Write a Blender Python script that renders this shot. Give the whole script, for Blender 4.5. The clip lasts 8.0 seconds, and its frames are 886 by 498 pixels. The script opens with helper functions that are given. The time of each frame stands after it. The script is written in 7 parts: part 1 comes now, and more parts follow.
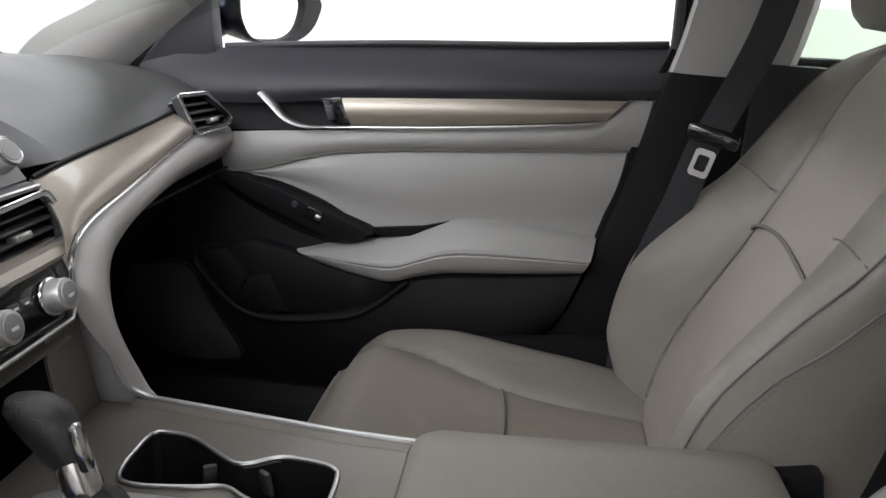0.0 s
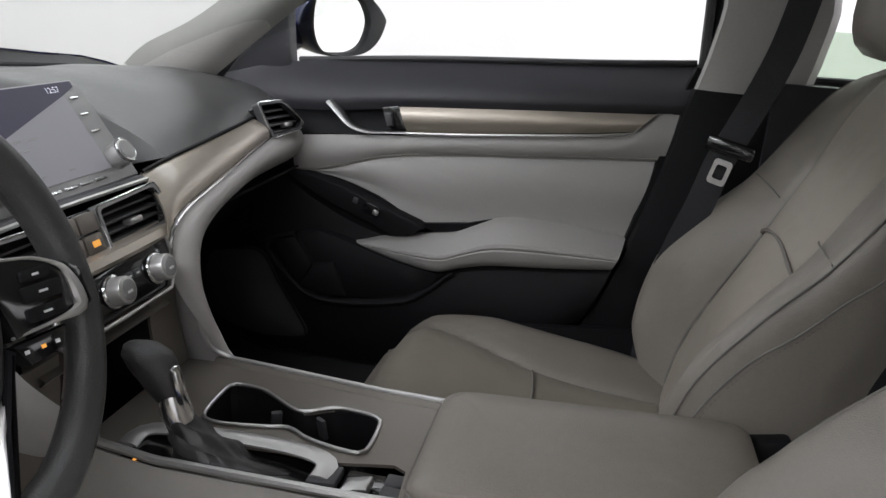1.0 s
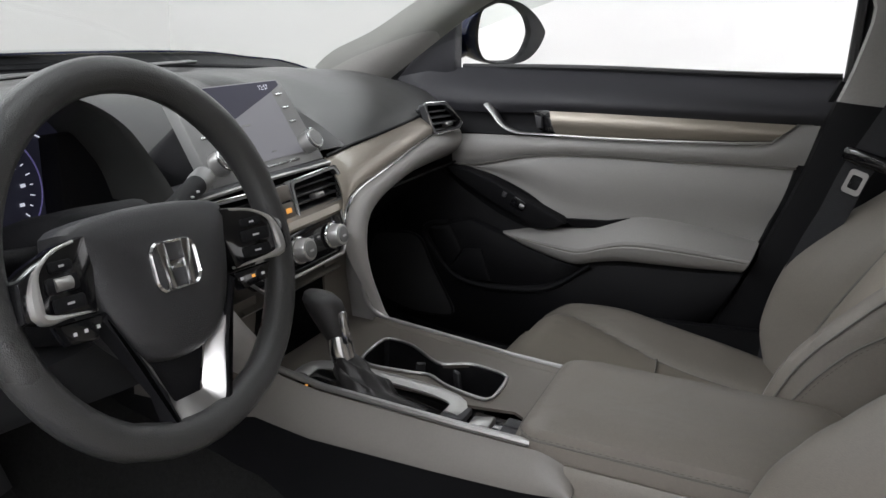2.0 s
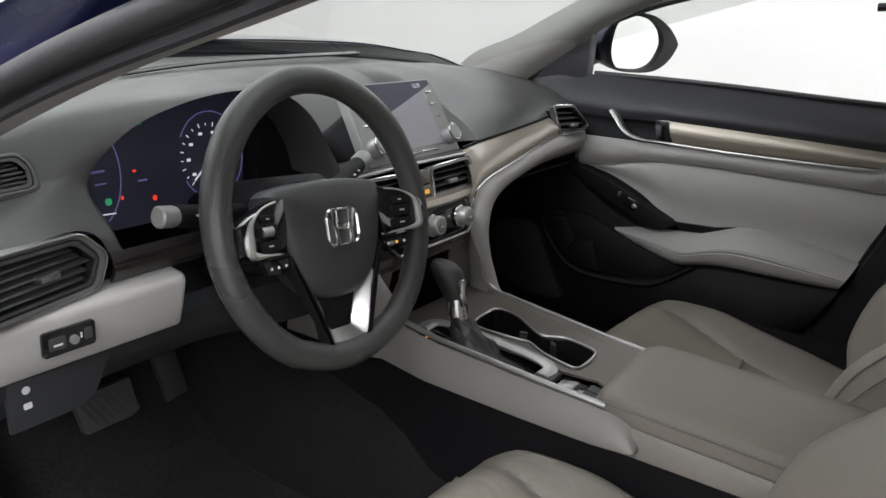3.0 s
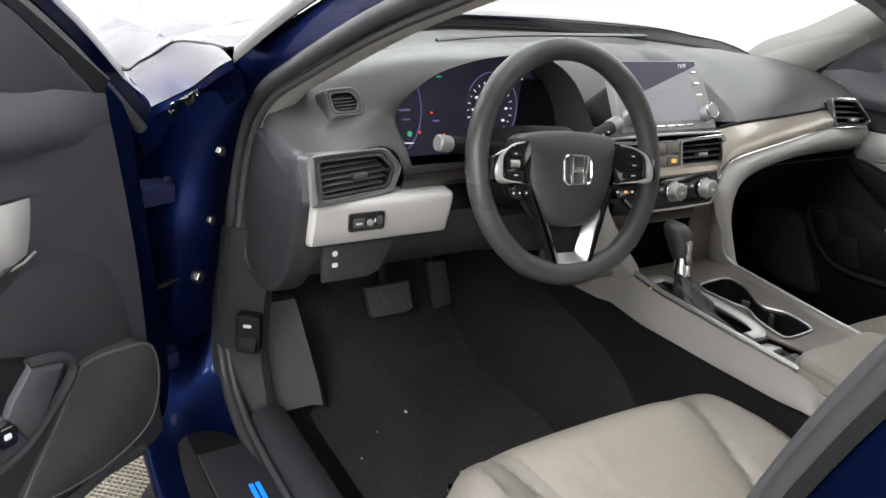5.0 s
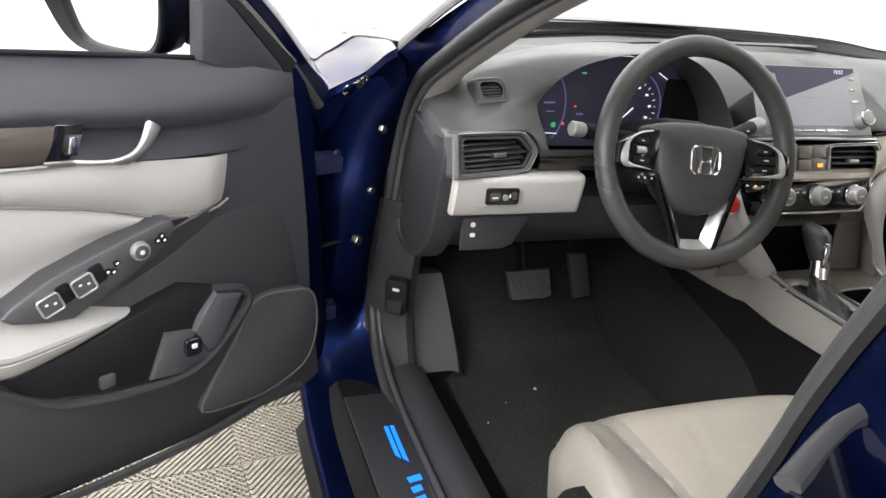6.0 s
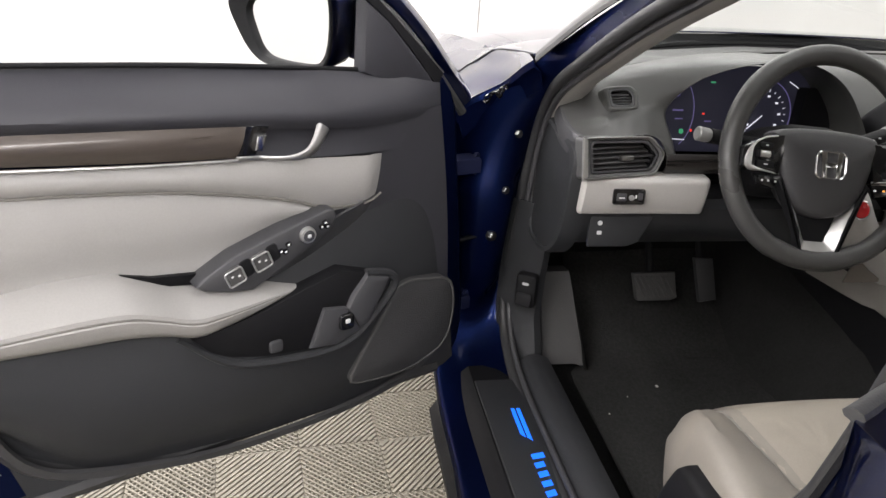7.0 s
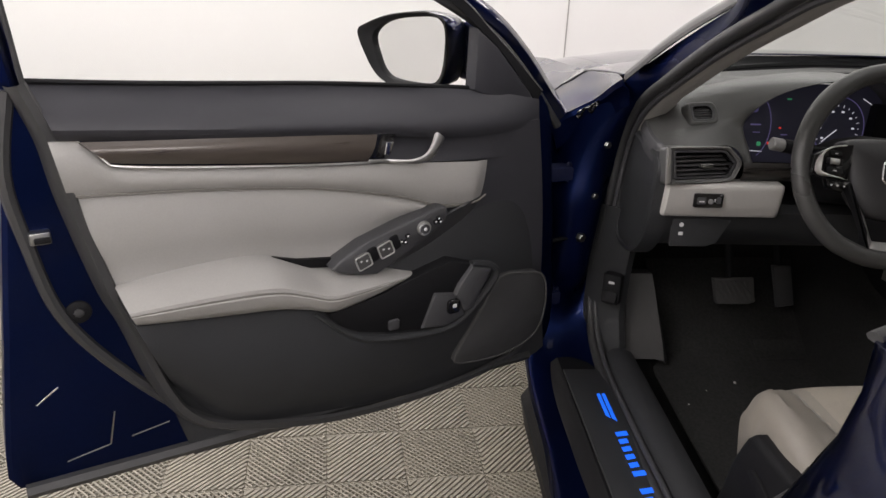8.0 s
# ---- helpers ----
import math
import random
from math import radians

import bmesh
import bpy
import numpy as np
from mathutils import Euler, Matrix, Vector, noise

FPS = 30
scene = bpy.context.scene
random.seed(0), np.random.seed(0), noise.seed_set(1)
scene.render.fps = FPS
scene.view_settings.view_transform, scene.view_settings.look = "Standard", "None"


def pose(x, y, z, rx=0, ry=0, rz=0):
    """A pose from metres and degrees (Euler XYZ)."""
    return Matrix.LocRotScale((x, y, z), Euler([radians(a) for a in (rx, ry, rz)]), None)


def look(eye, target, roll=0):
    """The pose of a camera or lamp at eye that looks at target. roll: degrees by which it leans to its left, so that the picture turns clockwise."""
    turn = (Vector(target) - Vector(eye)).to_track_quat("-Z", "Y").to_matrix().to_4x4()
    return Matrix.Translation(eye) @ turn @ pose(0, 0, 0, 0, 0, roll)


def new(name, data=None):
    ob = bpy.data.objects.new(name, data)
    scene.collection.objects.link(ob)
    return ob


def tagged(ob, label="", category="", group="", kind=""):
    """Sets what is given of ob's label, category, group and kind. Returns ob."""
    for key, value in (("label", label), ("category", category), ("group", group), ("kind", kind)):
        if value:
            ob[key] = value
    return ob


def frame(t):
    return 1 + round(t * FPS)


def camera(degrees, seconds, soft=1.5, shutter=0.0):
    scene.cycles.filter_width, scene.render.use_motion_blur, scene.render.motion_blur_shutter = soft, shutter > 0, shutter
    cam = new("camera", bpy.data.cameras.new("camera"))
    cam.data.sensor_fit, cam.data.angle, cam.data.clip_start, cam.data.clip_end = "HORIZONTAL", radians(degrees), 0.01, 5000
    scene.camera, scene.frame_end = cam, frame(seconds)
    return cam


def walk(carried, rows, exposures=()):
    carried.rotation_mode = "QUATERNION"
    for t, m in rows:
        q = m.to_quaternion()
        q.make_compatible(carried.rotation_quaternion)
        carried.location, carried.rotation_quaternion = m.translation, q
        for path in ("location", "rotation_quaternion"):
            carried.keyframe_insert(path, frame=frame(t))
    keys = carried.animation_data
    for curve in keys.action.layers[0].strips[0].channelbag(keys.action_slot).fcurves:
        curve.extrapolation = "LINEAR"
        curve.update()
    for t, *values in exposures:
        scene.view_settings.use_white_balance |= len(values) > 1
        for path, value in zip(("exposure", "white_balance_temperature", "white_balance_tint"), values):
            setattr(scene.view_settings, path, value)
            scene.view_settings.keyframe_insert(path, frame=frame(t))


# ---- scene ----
cam = camera(59.4, 8.0)
PATH = [
    (0, (0.071, 0.128, 1.114), (-0.123, 2.024, 0.507), 3.9),
    (0.5, (0.096, 0.059, 1.136), (-0.123, 1.947, 0.514), 4.3),
    (1, (0.127, -0.016, 1.151), (-0.228, 1.854, 0.536), 4.2),
    (1.5, (0.159, -0.085, 1.154), (-0.39, 1.738, 0.541), 4.1),
    (2, (0.201, -0.158, 1.165), (-0.539, 1.592, 0.541), 4.2),
    (2.2, (0.236, -0.196, 1.175), (-0.603, 1.507, 0.544), 4.4),
    (3.3, (0.316, -0.337, 1.235), (-0.768, 1.186, 0.523), 7.8),
    (3.5, (0.338, -0.339, 1.227), (-0.836, 1.113, 0.512), 7.4),
    (4, (0.386, -0.384, 1.241), (-0.896, 0.955, 0.491), 8.1),
    (4.5, (0.448, -0.422, 1.254), (-0.919, 0.81, 0.473), 8.3),
    (5, (0.526, -0.423, 1.253), (-0.975, 0.618, 0.439), 7.4),
    (5.2, (0.566, -0.42, 1.252), (-0.991, 0.52, 0.42), 7.5),
    (6.3, (0.719, -0.431, 1.24), (-1.027, 0.121, 0.434), 5.7),
    (6.5, (0.744, -0.437, 1.251), (-1.02, 0.045, 0.441), 5.5),
    (7, (0.803, -0.464, 1.26), (-0.996, -0.135, 0.45), 3.8),
    (7.5, (0.886, -0.495, 1.263), (-0.937, -0.279, 0.47), 2.8),
    (8, (0.995, -0.529, 1.28), (-0.851, -0.401, 0.52), 2.4),
]
walk(cam, [(t, look(eye, target, roll)) for t, eye, target, roll in PATH],
     [(0, 0.12, 6380, 14), (1, -0.30, 6380, 14), (2, -0.38, 6400, 13), (3.5, -0.27, 6430, 11), (4.2, 0.15, 6450, 11), (5, 0.35, 6480, 11), (6.5, 0.55, 6690, 13), (7.2, -0.28, 6800, 15), (7.6, -0.50, 6850, 16), (8, -0.80, 6900, 16)])

# ---- light: a white booth lit by unseen ceiling lamps, placed to suit walls and cabin ----
world = bpy.data.worlds.new("booth_world")
scene.world = world
world.use_nodes = True
world.node_tree.nodes["Background"].inputs[0].default_value = (0.93, 0.96, 1.0, 1)
world.node_tree.nodes["Background"].inputs[1].default_value = 0.25
scene.view_settings.exposure = 0.0


def area_lamp(name, x, y, z, sx, sy, power, colour=(0.955, 0.975, 1.0)):
    data = bpy.data.lights.new(name, "AREA")
    data.shape, data.size, data.size_y, data.energy, data.color = "RECTANGLE", sx, sy, power, colour
    lamp = new(name, data)
    lamp.matrix_world = pose(x, y, z)
    return lamp


for lx, ly, sx, sy, power in ((0.1, -2.7, 7.6, 0.5, 405), (0.1, 4.2, 7.6, 0.6, 130), (-3.5, 0.8, 0.8, 4.6, 140), (3.8, 0.8, 0.8, 4.6, 350), (0.1, 0.8, 3.0, 1.4, 45)):
    area_lamp("unseen_booth_lamp", lx, ly, 3.38, sx, sy, power)

# ---- materials ----
def material(name, colour, rough=0.5, metal=0.0, grain=0.0, grain_size=400.0, mottle=0.06, coat=0.0, spec=0.5, mottle_size=6.0, stretch=(1, 1, 1), rough_var=0.08, crease=0.0):
    """A surface with colour drift at two scales, uneven gloss and fine relief."""
    m = bpy.data.materials.new(name)
    m.use_nodes = True
    nt = m.node_tree
    b = nt.nodes["Principled BSDF"]
    b.inputs["Metallic"].default_value = metal
    b.inputs["Coat Weight"].default_value = coat
    b.inputs["Coat Roughness"].default_value = 0.04
    b.inputs["Specular IOR Level"].default_value = spec
    co = nt.nodes.new("ShaderNodeTexCoord")
    mp = nt.nodes.new("ShaderNodeMapping")
    mp.inputs["Scale"].default_value = stretch
    nt.links.new(co.outputs["Object"], mp.inputs[0])
    big = nt.nodes.new("ShaderNodeTexNoise")
    big.inputs["Scale"].default_value, big.inputs["Detail"].default_value = mottle_size, 5
    fine = nt.nodes.new("ShaderNodeTexNoise")
    fine.inputs["Scale"].default_value, fine.inputs["Detail"].default_value = grain_size * 0.35, 3
    nt.links.new(mp.outputs[0], big.inputs["Vector"])
    nt.links.new(mp.outputs[0], fine.inputs["Vector"])
    add = nt.nodes.new("ShaderNodeMath")
    add.operation = "ADD"
    nt.links.new(big.outputs[0], add.inputs[0])
    nt.links.new(fine.outputs[0], add.inputs[1])
    ramp = nt.nodes.new("ShaderNodeMapRange")
    ramp.inputs["From Min"].default_value, ramp.inputs["From Max"].default_value = 0.6, 1.4
    ramp.inputs["To Min"].default_value, ramp.inputs["To Max"].default_value = 1 - mottle, 1 + mottle
    nt.links.new(add.outputs[0], ramp.inputs[0])
    mul = nt.nodes.new("ShaderNodeVectorMath")
    mul.operation = "SCALE"
    mul.inputs[0].default_value = colour
    nt.links.new(ramp.outputs[0], mul.inputs["Scale"])
    nt.links.new(mul.outputs[0], b.inputs["Base Color"])
    rr = nt.nodes.new("ShaderNodeMapRange")
    rr.inputs["From Min"].default_value, rr.inputs["From Max"].default_value = 0.3, 0.7
    rr.inputs["To Min"].default_value, rr.inputs["To Max"].default_value = max(0.0, rough - rough_var), min(1.0, rough + rough_var)
    nt.links.new(big.outputs[0], rr.inputs[0])
    nt.links.new(rr.outputs[0], b.inputs["Roughness"])
    if grain:
        vo = nt.nodes.new("ShaderNodeTexVoronoi")
        vo.inputs["Scale"].default_value = grain_size
        nt.links.new(mp.outputs[0], vo.inputs["Vector"])
        bump = nt.nodes.new("ShaderNodeBump")
        bump.inputs["Strength"].default_value, bump.inputs["Distance"].default_value = grain, 0.001
        nt.links.new(vo.outputs["Distance"], bump.inputs["Height"])
        nt.links.new(bump.outputs[0], b.inputs["Normal"])
        if crease:
            soft = nt.nodes.new("ShaderNodeTexNoise")
            soft.inputs["Scale"].default_value, soft.inputs["Detail"].default_value, soft.inputs["Distortion"].default_value = 11.0, 2, 0.6
            nt.links.new(mp.outputs[0], soft.inputs["Vector"])
            wave = nt.nodes.new("ShaderNodeBump")
            wave.inputs["Strength"].default_value, wave.inputs["Distance"].default_value = crease, 0.02
            nt.links.new(soft.outputs[0], wave.inputs["Height"])
            nt.links.new(wave.outputs[0], bump.inputs["Normal"])
    return m


def glow(name, colour, strength):
    m = bpy.data.materials.new(name)
    m.use_nodes = True
    b = m.node_tree.nodes["Principled BSDF"]
    b.inputs["Base Color"].default_value = (*[c * 0.3 for c in colour], 1)
    b.inputs["Emission Color"].default_value = (*colour, 1)
    b.inputs["Emission Strength"].default_value = strength
    return m


def clear_glass(name, tint=(1, 1, 1), gloss=1.0):
    m = bpy.data.materials.new(name)
    m.use_nodes = True
    nt = m.node_tree
    out = nt.nodes["Material Output"]
    nt.nodes.remove(nt.nodes["Principled BSDF"])
    tr = nt.nodes.new("ShaderNodeBsdfTransparent")
    tr.inputs[0].default_value = (*tint, 1)
    gl = nt.nodes.new("ShaderNodeBsdfGlossy")
    gl.inputs["Roughness"].default_value = 0.02
    fr = nt.nodes.new("ShaderNodeLayerWeight")
    fr.inputs[0].default_value = 0.5
    pw = nt.nodes.new("ShaderNodeMath")
    pw.operation = "POWER"
    pw.inputs[1].default_value = 5.0
    nt.links.new(fr.outputs["Facing"], pw.inputs[0])
    mu = nt.nodes.new("ShaderNodeMath")
    mu.operation = "MULTIPLY_ADD"
    mu.inputs[1].default_value = 0.9 * gloss
    mu.inputs[2].default_value = 0.05 * gloss
    mx = nt.nodes.new("ShaderNodeMixShader")
    nt.links.new(pw.outputs[0], mu.inputs[0])
    nt.links.new(mu.outputs[0], mx.inputs[0])
    nt.links.new(tr.outputs[0], mx.inputs[1])
    nt.links.new(gl.outputs[0], mx.inputs[2])
    nt.links.new(mx.outputs[0], out.inputs[0])
    return m


M_PAD = material("soft_grey_plastic", (0.062, 0.0625, 0.060), 0.36, grain=0.25, grain_size=900)
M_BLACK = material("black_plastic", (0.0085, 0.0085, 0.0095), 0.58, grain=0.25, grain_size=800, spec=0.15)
M_SLAT = material("grey_vent_slat", (0.040, 0.040, 0.041), 0.45)
M_DARK = material("charcoal_plastic", (0.042, 0.042, 0.045), 0.5, grain=0.2, grain_size=800)
M_LOWER = material("dark_moulded_plastic", (0.023, 0.024, 0.026), 0.6, grain=0.25, grain_size=800, spec=0.35)
M_NAVY = material("dark_door_vinyl", (0.026, 0.026, 0.031), 0.5, grain=0.25, grain_size=900)
M_VINYL = material("light_grey_vinyl", (0.295, 0.287, 0.273), 0.45, grain=0.15, grain_size=900, mottle=0.05, crease=0.10)
# Door vinyl again, lightened: the dash's stronger light is put into its colour.
M_DASHV = material("light_grey_vinyl_lit", (0.395, 0.384, 0.364), 0.36, grain=0.15, grain_size=900, mottle=0.05, crease=0.08)
M_SKIRT = material("taupe_grey_vinyl", (0.215, 0.203, 0.186), 0.45, grain=0.15, grain_size=900, mottle=0.05, crease=0.10)
M_SEAT = material("taupe_seat_leather", (0.205, 0.186, 0.160), 0.46, grain=0.25, grain_size=700, mottle=0.06, crease=0.22)
M_SEATF = material("taupe_seat_leather_insert", (0.268, 0.242, 0.201), 0.55, grain=0.35, grain_size=1000, mottle=0.08, mottle_size=9, crease=0.25)
M_THREAD = material("dark_stitching", (0.10, 0.09, 0.08), 0.8)
M_SEAM = material("seam_shadow_vinyl", (0.16, 0.15, 0.135), 0.7)
M_TAUPE = material("taupe_satin_plastic", (0.160, 0.144, 0.124), 0.35, metal=0.35, grain=0.06, grain_size=900, mottle=0.08)
M_WOOD = material("brushed_grey_wood_trim", (0.335, 0.298, 0.250), 0.40, metal=0.6, mottle=0.05, mottle_size=4, grain_size=120, stretch=(1.0, 1.0, 22.0), coat=0.3)
# Darker copy of the same wood for the driver's door, its dimness painted in.
M_WOODD = material("dim_brown_wood_trim", (0.070, 0.057, 0.048), 0.33, metal=0.25, mottle=0.14, mottle_size=5, grain_size=120, stretch=(1.0, 1.0, 30.0), coat=0.4)
M_BRIGHT = material("bright_satin_silver", (0.56, 0.555, 0.54), 0.38, metal=0.85, mottle=0.04)
M_SILVER = material("satin_silver", (0.46, 0.455, 0.445), 0.36, metal=1.0, mottle=0.04)
M_CHROME = material("chrome", (0.62, 0.62, 0.62), 0.17, metal=1.0, mottle=0.03, rough_var=0.03)
M_GLOSSB = material("piano_black", (0.008, 0.008, 0.009), 0.12, coat=0.6, mottle=0.05, rough_var=0.03)
M_RUBBER = material("black_rubber", (0.030, 0.030, 0.031), 0.5, grain=0.1)
M_CARPET = material("charcoal_carpet", (0.015, 0.015, 0.0145), 0.95, grain=1.0, grain_size=450, mottle=0.35, mottle_size=9, spec=0.1)
M_BLUE = material("deep_blue_metallic_paint", (0.0040, 0.0100, 0.058), 0.32, metal=1.0, coat=1.0, mottle=0.10, mottle_size=3, spec=0.1)
M_BLUE.node_tree.nodes["Principled BSDF"].inputs["Coat IOR"].default_value = 1.65
M_BLUE.node_tree.nodes["Principled BSDF"].inputs["Specular Tint"].default_value = (0.25, 0.25, 0.30, 1)
M_BLUE.node_tree.nodes["Principled BSDF"].inputs["Coat Roughness"].default_value = 0.03
# Body blue again with little coat, so jamb and door shell reflect less.
M_JAMB = material("blue_paint_muted_reflections", (0.0045, 0.0100, 0.048), 0.36, metal=0.85, coat=0.12, mottle=0.10, mottle_size=3, spec=0.1)
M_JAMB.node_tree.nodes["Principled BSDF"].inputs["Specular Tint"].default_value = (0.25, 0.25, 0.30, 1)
M_MAT = material("worn_floor_mat", (0.0285, 0.0285, 0.0275), 0.95, grain=1.0, grain_size=420, mottle=0.45, mottle_size=5, spec=0.1)
M_BLUED = material("dull_blue_underpaint", (0.003, 0.006, 0.030), 0.5, mottle=0.2, mottle_size=8)
M_WHEEL = material("black_wheel_leather", (0.044, 0.044, 0.043), 0.30, rough_var=0.05, grain=0.3, grain_size=800)
M_BOOT = material("black_boot_leather", (0.024, 0.023, 0.023), 0.4, grain=0.3, grain_size=700)
M_HUB = material("charcoal_airbag_skin", (0.036, 0.036, 0.038), 0.42, grain=0.3, grain_size=900)
M_WEB = material("black_belt_webbing", (0.028, 0.029, 0.033), 0.7, grain=0.8, grain_size=500)
M_PILLAR = material("warm_grey_pillar_trim", (0.38, 0.37, 0.35), 0.6, grain=0.2, grain_size=700)
M_LINER = material("light_grey_headliner", (0.55, 0.53, 0.50), 0.9, grain=0.4, grain_size=600)
M_WALL = material("white_booth_wall", (0.79, 0.78, 0.77), 0.7, mottle=0.02, mottle_size=1.5)
M_CEIL = material("unseen_ceiling_grey", (0.36, 0.36, 0.365), 0.85, mottle=0.05, mottle_size=1.2)
M_TILE = material("beige_rib_tile", (0.205, 0.186, 0.146), 0.5, grain=0.2, grain_size=300, mottle=0.2, mottle_size=4)
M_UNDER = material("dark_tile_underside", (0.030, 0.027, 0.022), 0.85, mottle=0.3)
M_ZINC = material("zinc_bolt", (0.275, 0.275, 0.265), 0.35, metal=1.0)
M_MIRROR = material("mirror_glass", (0.9, 0.9, 0.9), 0.0, metal=1.0, mottle=0.0, rough_var=0.0)
M_GLASS = clear_glass("window_glass", (0.97, 0.985, 0.97), 0.5)
M_TINT = clear_glass("tinted_windscreen", (0.77, 0.80, 0.775), 0.5)
M_GREEN = clear_glass("green_tinted_glass", (0.50, 0.60, 0.49), 0.5)
M_SCREEN = glow("lit_grey_display", (0.42, 0.42, 0.45), 0.34)
M_SATIN = material("satin_grey_plastic", (0.25, 0.25, 0.245), 0.42, metal=0.3, mottle=0.04)
M_VENTF = material("dark_satin_metal", (0.15, 0.15, 0.15), 0.38, metal=0.6, mottle=0.05)
# Shaded copy of the wood: shadow by the column is put into the colour.
M_WOODK = material("shaded_wood_trim", (0.016, 0.014, 0.013), 0.3, mottle=0.3, mottle_size=5, grain_size=120, stretch=(1.0, 1.0, 30.0), coat=0.3)
M_CLUSTER = glow("instrument_screen", (0.095, 0.098, 0.165), 0.08)
M_SHADE = glow("display_dark_reflection", (0.05, 0.045, 0.11), 0.09)
M_GRILLE = material("speaker_grille_fabric", (0.026, 0.026, 0.027), 0.7, grain=0.6, grain_size=500)
M_GLOW_W = glow("display_white", (0.85, 0.88, 1.0), 0.8)
M_GLOW_V = glow("display_violet", (0.25, 0.22, 0.55), 0.35)
M_GLOW_B = glow("sill_blue_light", (0.005, 0.16, 1.0), 1.6)
M_GLOW_R = glow("warning_red", (1.0, 0.05, 0.03), 0.9)
M_GLOW_A = glow("amber_lamp", (1.0, 0.45, 0.08), 0.9)
M_GLOW_G = glow("indicator_green", (0.05, 0.45, 0.2), 0.6)
M_RED = material("red_start_button", (0.55, 0.015, 0.02), 0.25, coat=0.5)
M_MARK = material("white_marking", (0.62, 0.62, 0.62), 0.5)
M_FOOT = material("grey_foot_rest", (0.054, 0.053, 0.052), 0.7, grain=0.4, grain_size=500)


# ---- building helpers ----
C = 0.72  # the car's centre line


def part(name, bm, mat, parent=None, label="", angle=38, recalc=True):
    if recalc:
        bmesh.ops.recalc_face_normals(bm, faces=bm.faces)
    me = bpy.data.meshes.new(name)
    bm.to_mesh(me)
    bm.free()
    me.polygons.foreach_set("use_smooth", [True] * len(me.polygons))
    me.set_sharp_from_angle(angle=radians(angle))
    me.materials.append(mat)
    ob = new(name, me)
    if parent:
        ob.parent = parent
        root = parent.parent or parent
        ob.matrix_parent_inverse = Matrix.Translation(-root.location) if not parent.parent else Matrix()
    if label:
        ob["label"] = label
    return ob


def thing(name, label, category, kind="", group="", at=(0, 0, 0)):
    ob = new(name)
    ob.empty_display_size = 0.05
    ob.location = at
    return tagged(ob, label, category, group, kind)


def spline(pts, n, closed=False):
    """n points along a smooth curve through pts, evenly spaced by length."""
    p = [np.array(q, float) for q in pts]
    m = len(p)
    dense = []
    last = m if closed else m - 1
    for i in range(last):
        a, b, c, d = (p[(i + k) % m] if closed else p[min(max(i + k, 0), m - 1)] for k in (-1, 0, 1, 2))
        for t in np.linspace(0, 1, 16, endpoint=False):
            dense.append(0.5 * (2 * b + (c - a) * t + (2 * a - 5 * b + 4 * c - d) * t * t + (3 * b - a - 3 * c + d) * t ** 3))
    dense.append(p[0] if closed else p[-1])
    dense = np.array(dense)
    s = np.concatenate([[0], np.cumsum(np.linalg.norm(np.diff(dense, axis=0), axis=1))])
    at = np.linspace(0, s[-1], n + 1)[:-1] if closed else np.linspace(0, s[-1], n)
    return np.stack([np.interp(at, s, dense[:, k]) for k in range(dense.shape[1])], 1)


def lerp_rows(ys, rows, y):
    """Rows of control points given at stations ys, at y, eased between."""
    rows = np.array(rows, float)
    return np.stack([[np.interp(y, ys, rows[:, i, k]) for k in range(rows.shape[2])] for i in range(rows.shape[1])])


def sheet(rows, closed=False, thick=0.0, bm=None):
    bm = bm or bmesh.new()
    grid = [[bm.verts.new(tuple(float(c) for c in q)) for q in r] for r in rows]
    n = len(grid[0])
    faces = []
    for a, b in zip(grid, grid[1:]):
        for i in range(n if closed else n - 1):
            j = (i + 1) % n
            faces.append(bm.faces.new((a[i], a[j], b[j], b[i])))
    if thick:
        bmesh.ops.recalc_face_normals(bm, faces=faces)
        bm.normal_update()
        bmesh.ops.solidify(bm, geom=faces, thickness=thick)
    return bm


def loft(rings, cap=True, bm=None):
    bm = bm or bmesh.new()
    grid = [[bm.verts.new(tuple(float(c) for c in q)) for q in r] for r in rings]
    n = len(grid[0])
    for a, b in zip(grid, grid[1:]):
        for i in range(n):
            j = (i + 1) % n
            bm.faces.new((a[i], a[j], b[j], b[i]))
    if cap:
        bm.faces.new(grid[0])
        bm.faces.new(grid[-1][::-1])
    return bm


def tube(pts, radius, n=8, closed=False, flat=1.0, bm=None, up=None):
    """A rod along pts; radius a number or one per point; flat squashes it across up."""
    pts = [Vector([float(c) for c in p]) for p in pts]
    rad = [float(r) for r in radius] if hasattr(radius, "__len__") else [radius] * len(pts)
    m = len(pts)
    rings = []
    side = None
    for i, p in enumerate(pts):
        a = pts[(i - 1) % m] if closed or i else p
        b = pts[(i + 1) % m] if closed or i < m - 1 else p
        d = (b - a).normalized()
        ref = Vector(up) if up else (side if side and abs(side.dot(d)) < 0.95 else (Vector((0, 0, 1)) if abs(d.z) < 0.9 else Vector((1, 0, 0))))
        e1 = (ref - d * ref.dot(d)).normalized()
        side = e1
        e2 = d.cross(e1)
        rings.append([p + rad[i] * (math.cos(2 * math.pi * k / n) * e1 * flat + math.sin(2 * math.pi * k / n) * e2) for k in range(n)])
    if closed:
        rings.append(rings[0])
    bm = bm or bmesh.new()
    if closed:
        grid = [[bm.verts.new(q) for q in r] for r in rings[:-1]]
        for k in range(m):
            a, b = grid[k], grid[(k + 1) % m]
            for i in range(n):
                j = (i + 1) % n
                bm.faces.new((a[i], a[j], b[j], b[i]))
        return bm
    return loft(rings, True, bm)


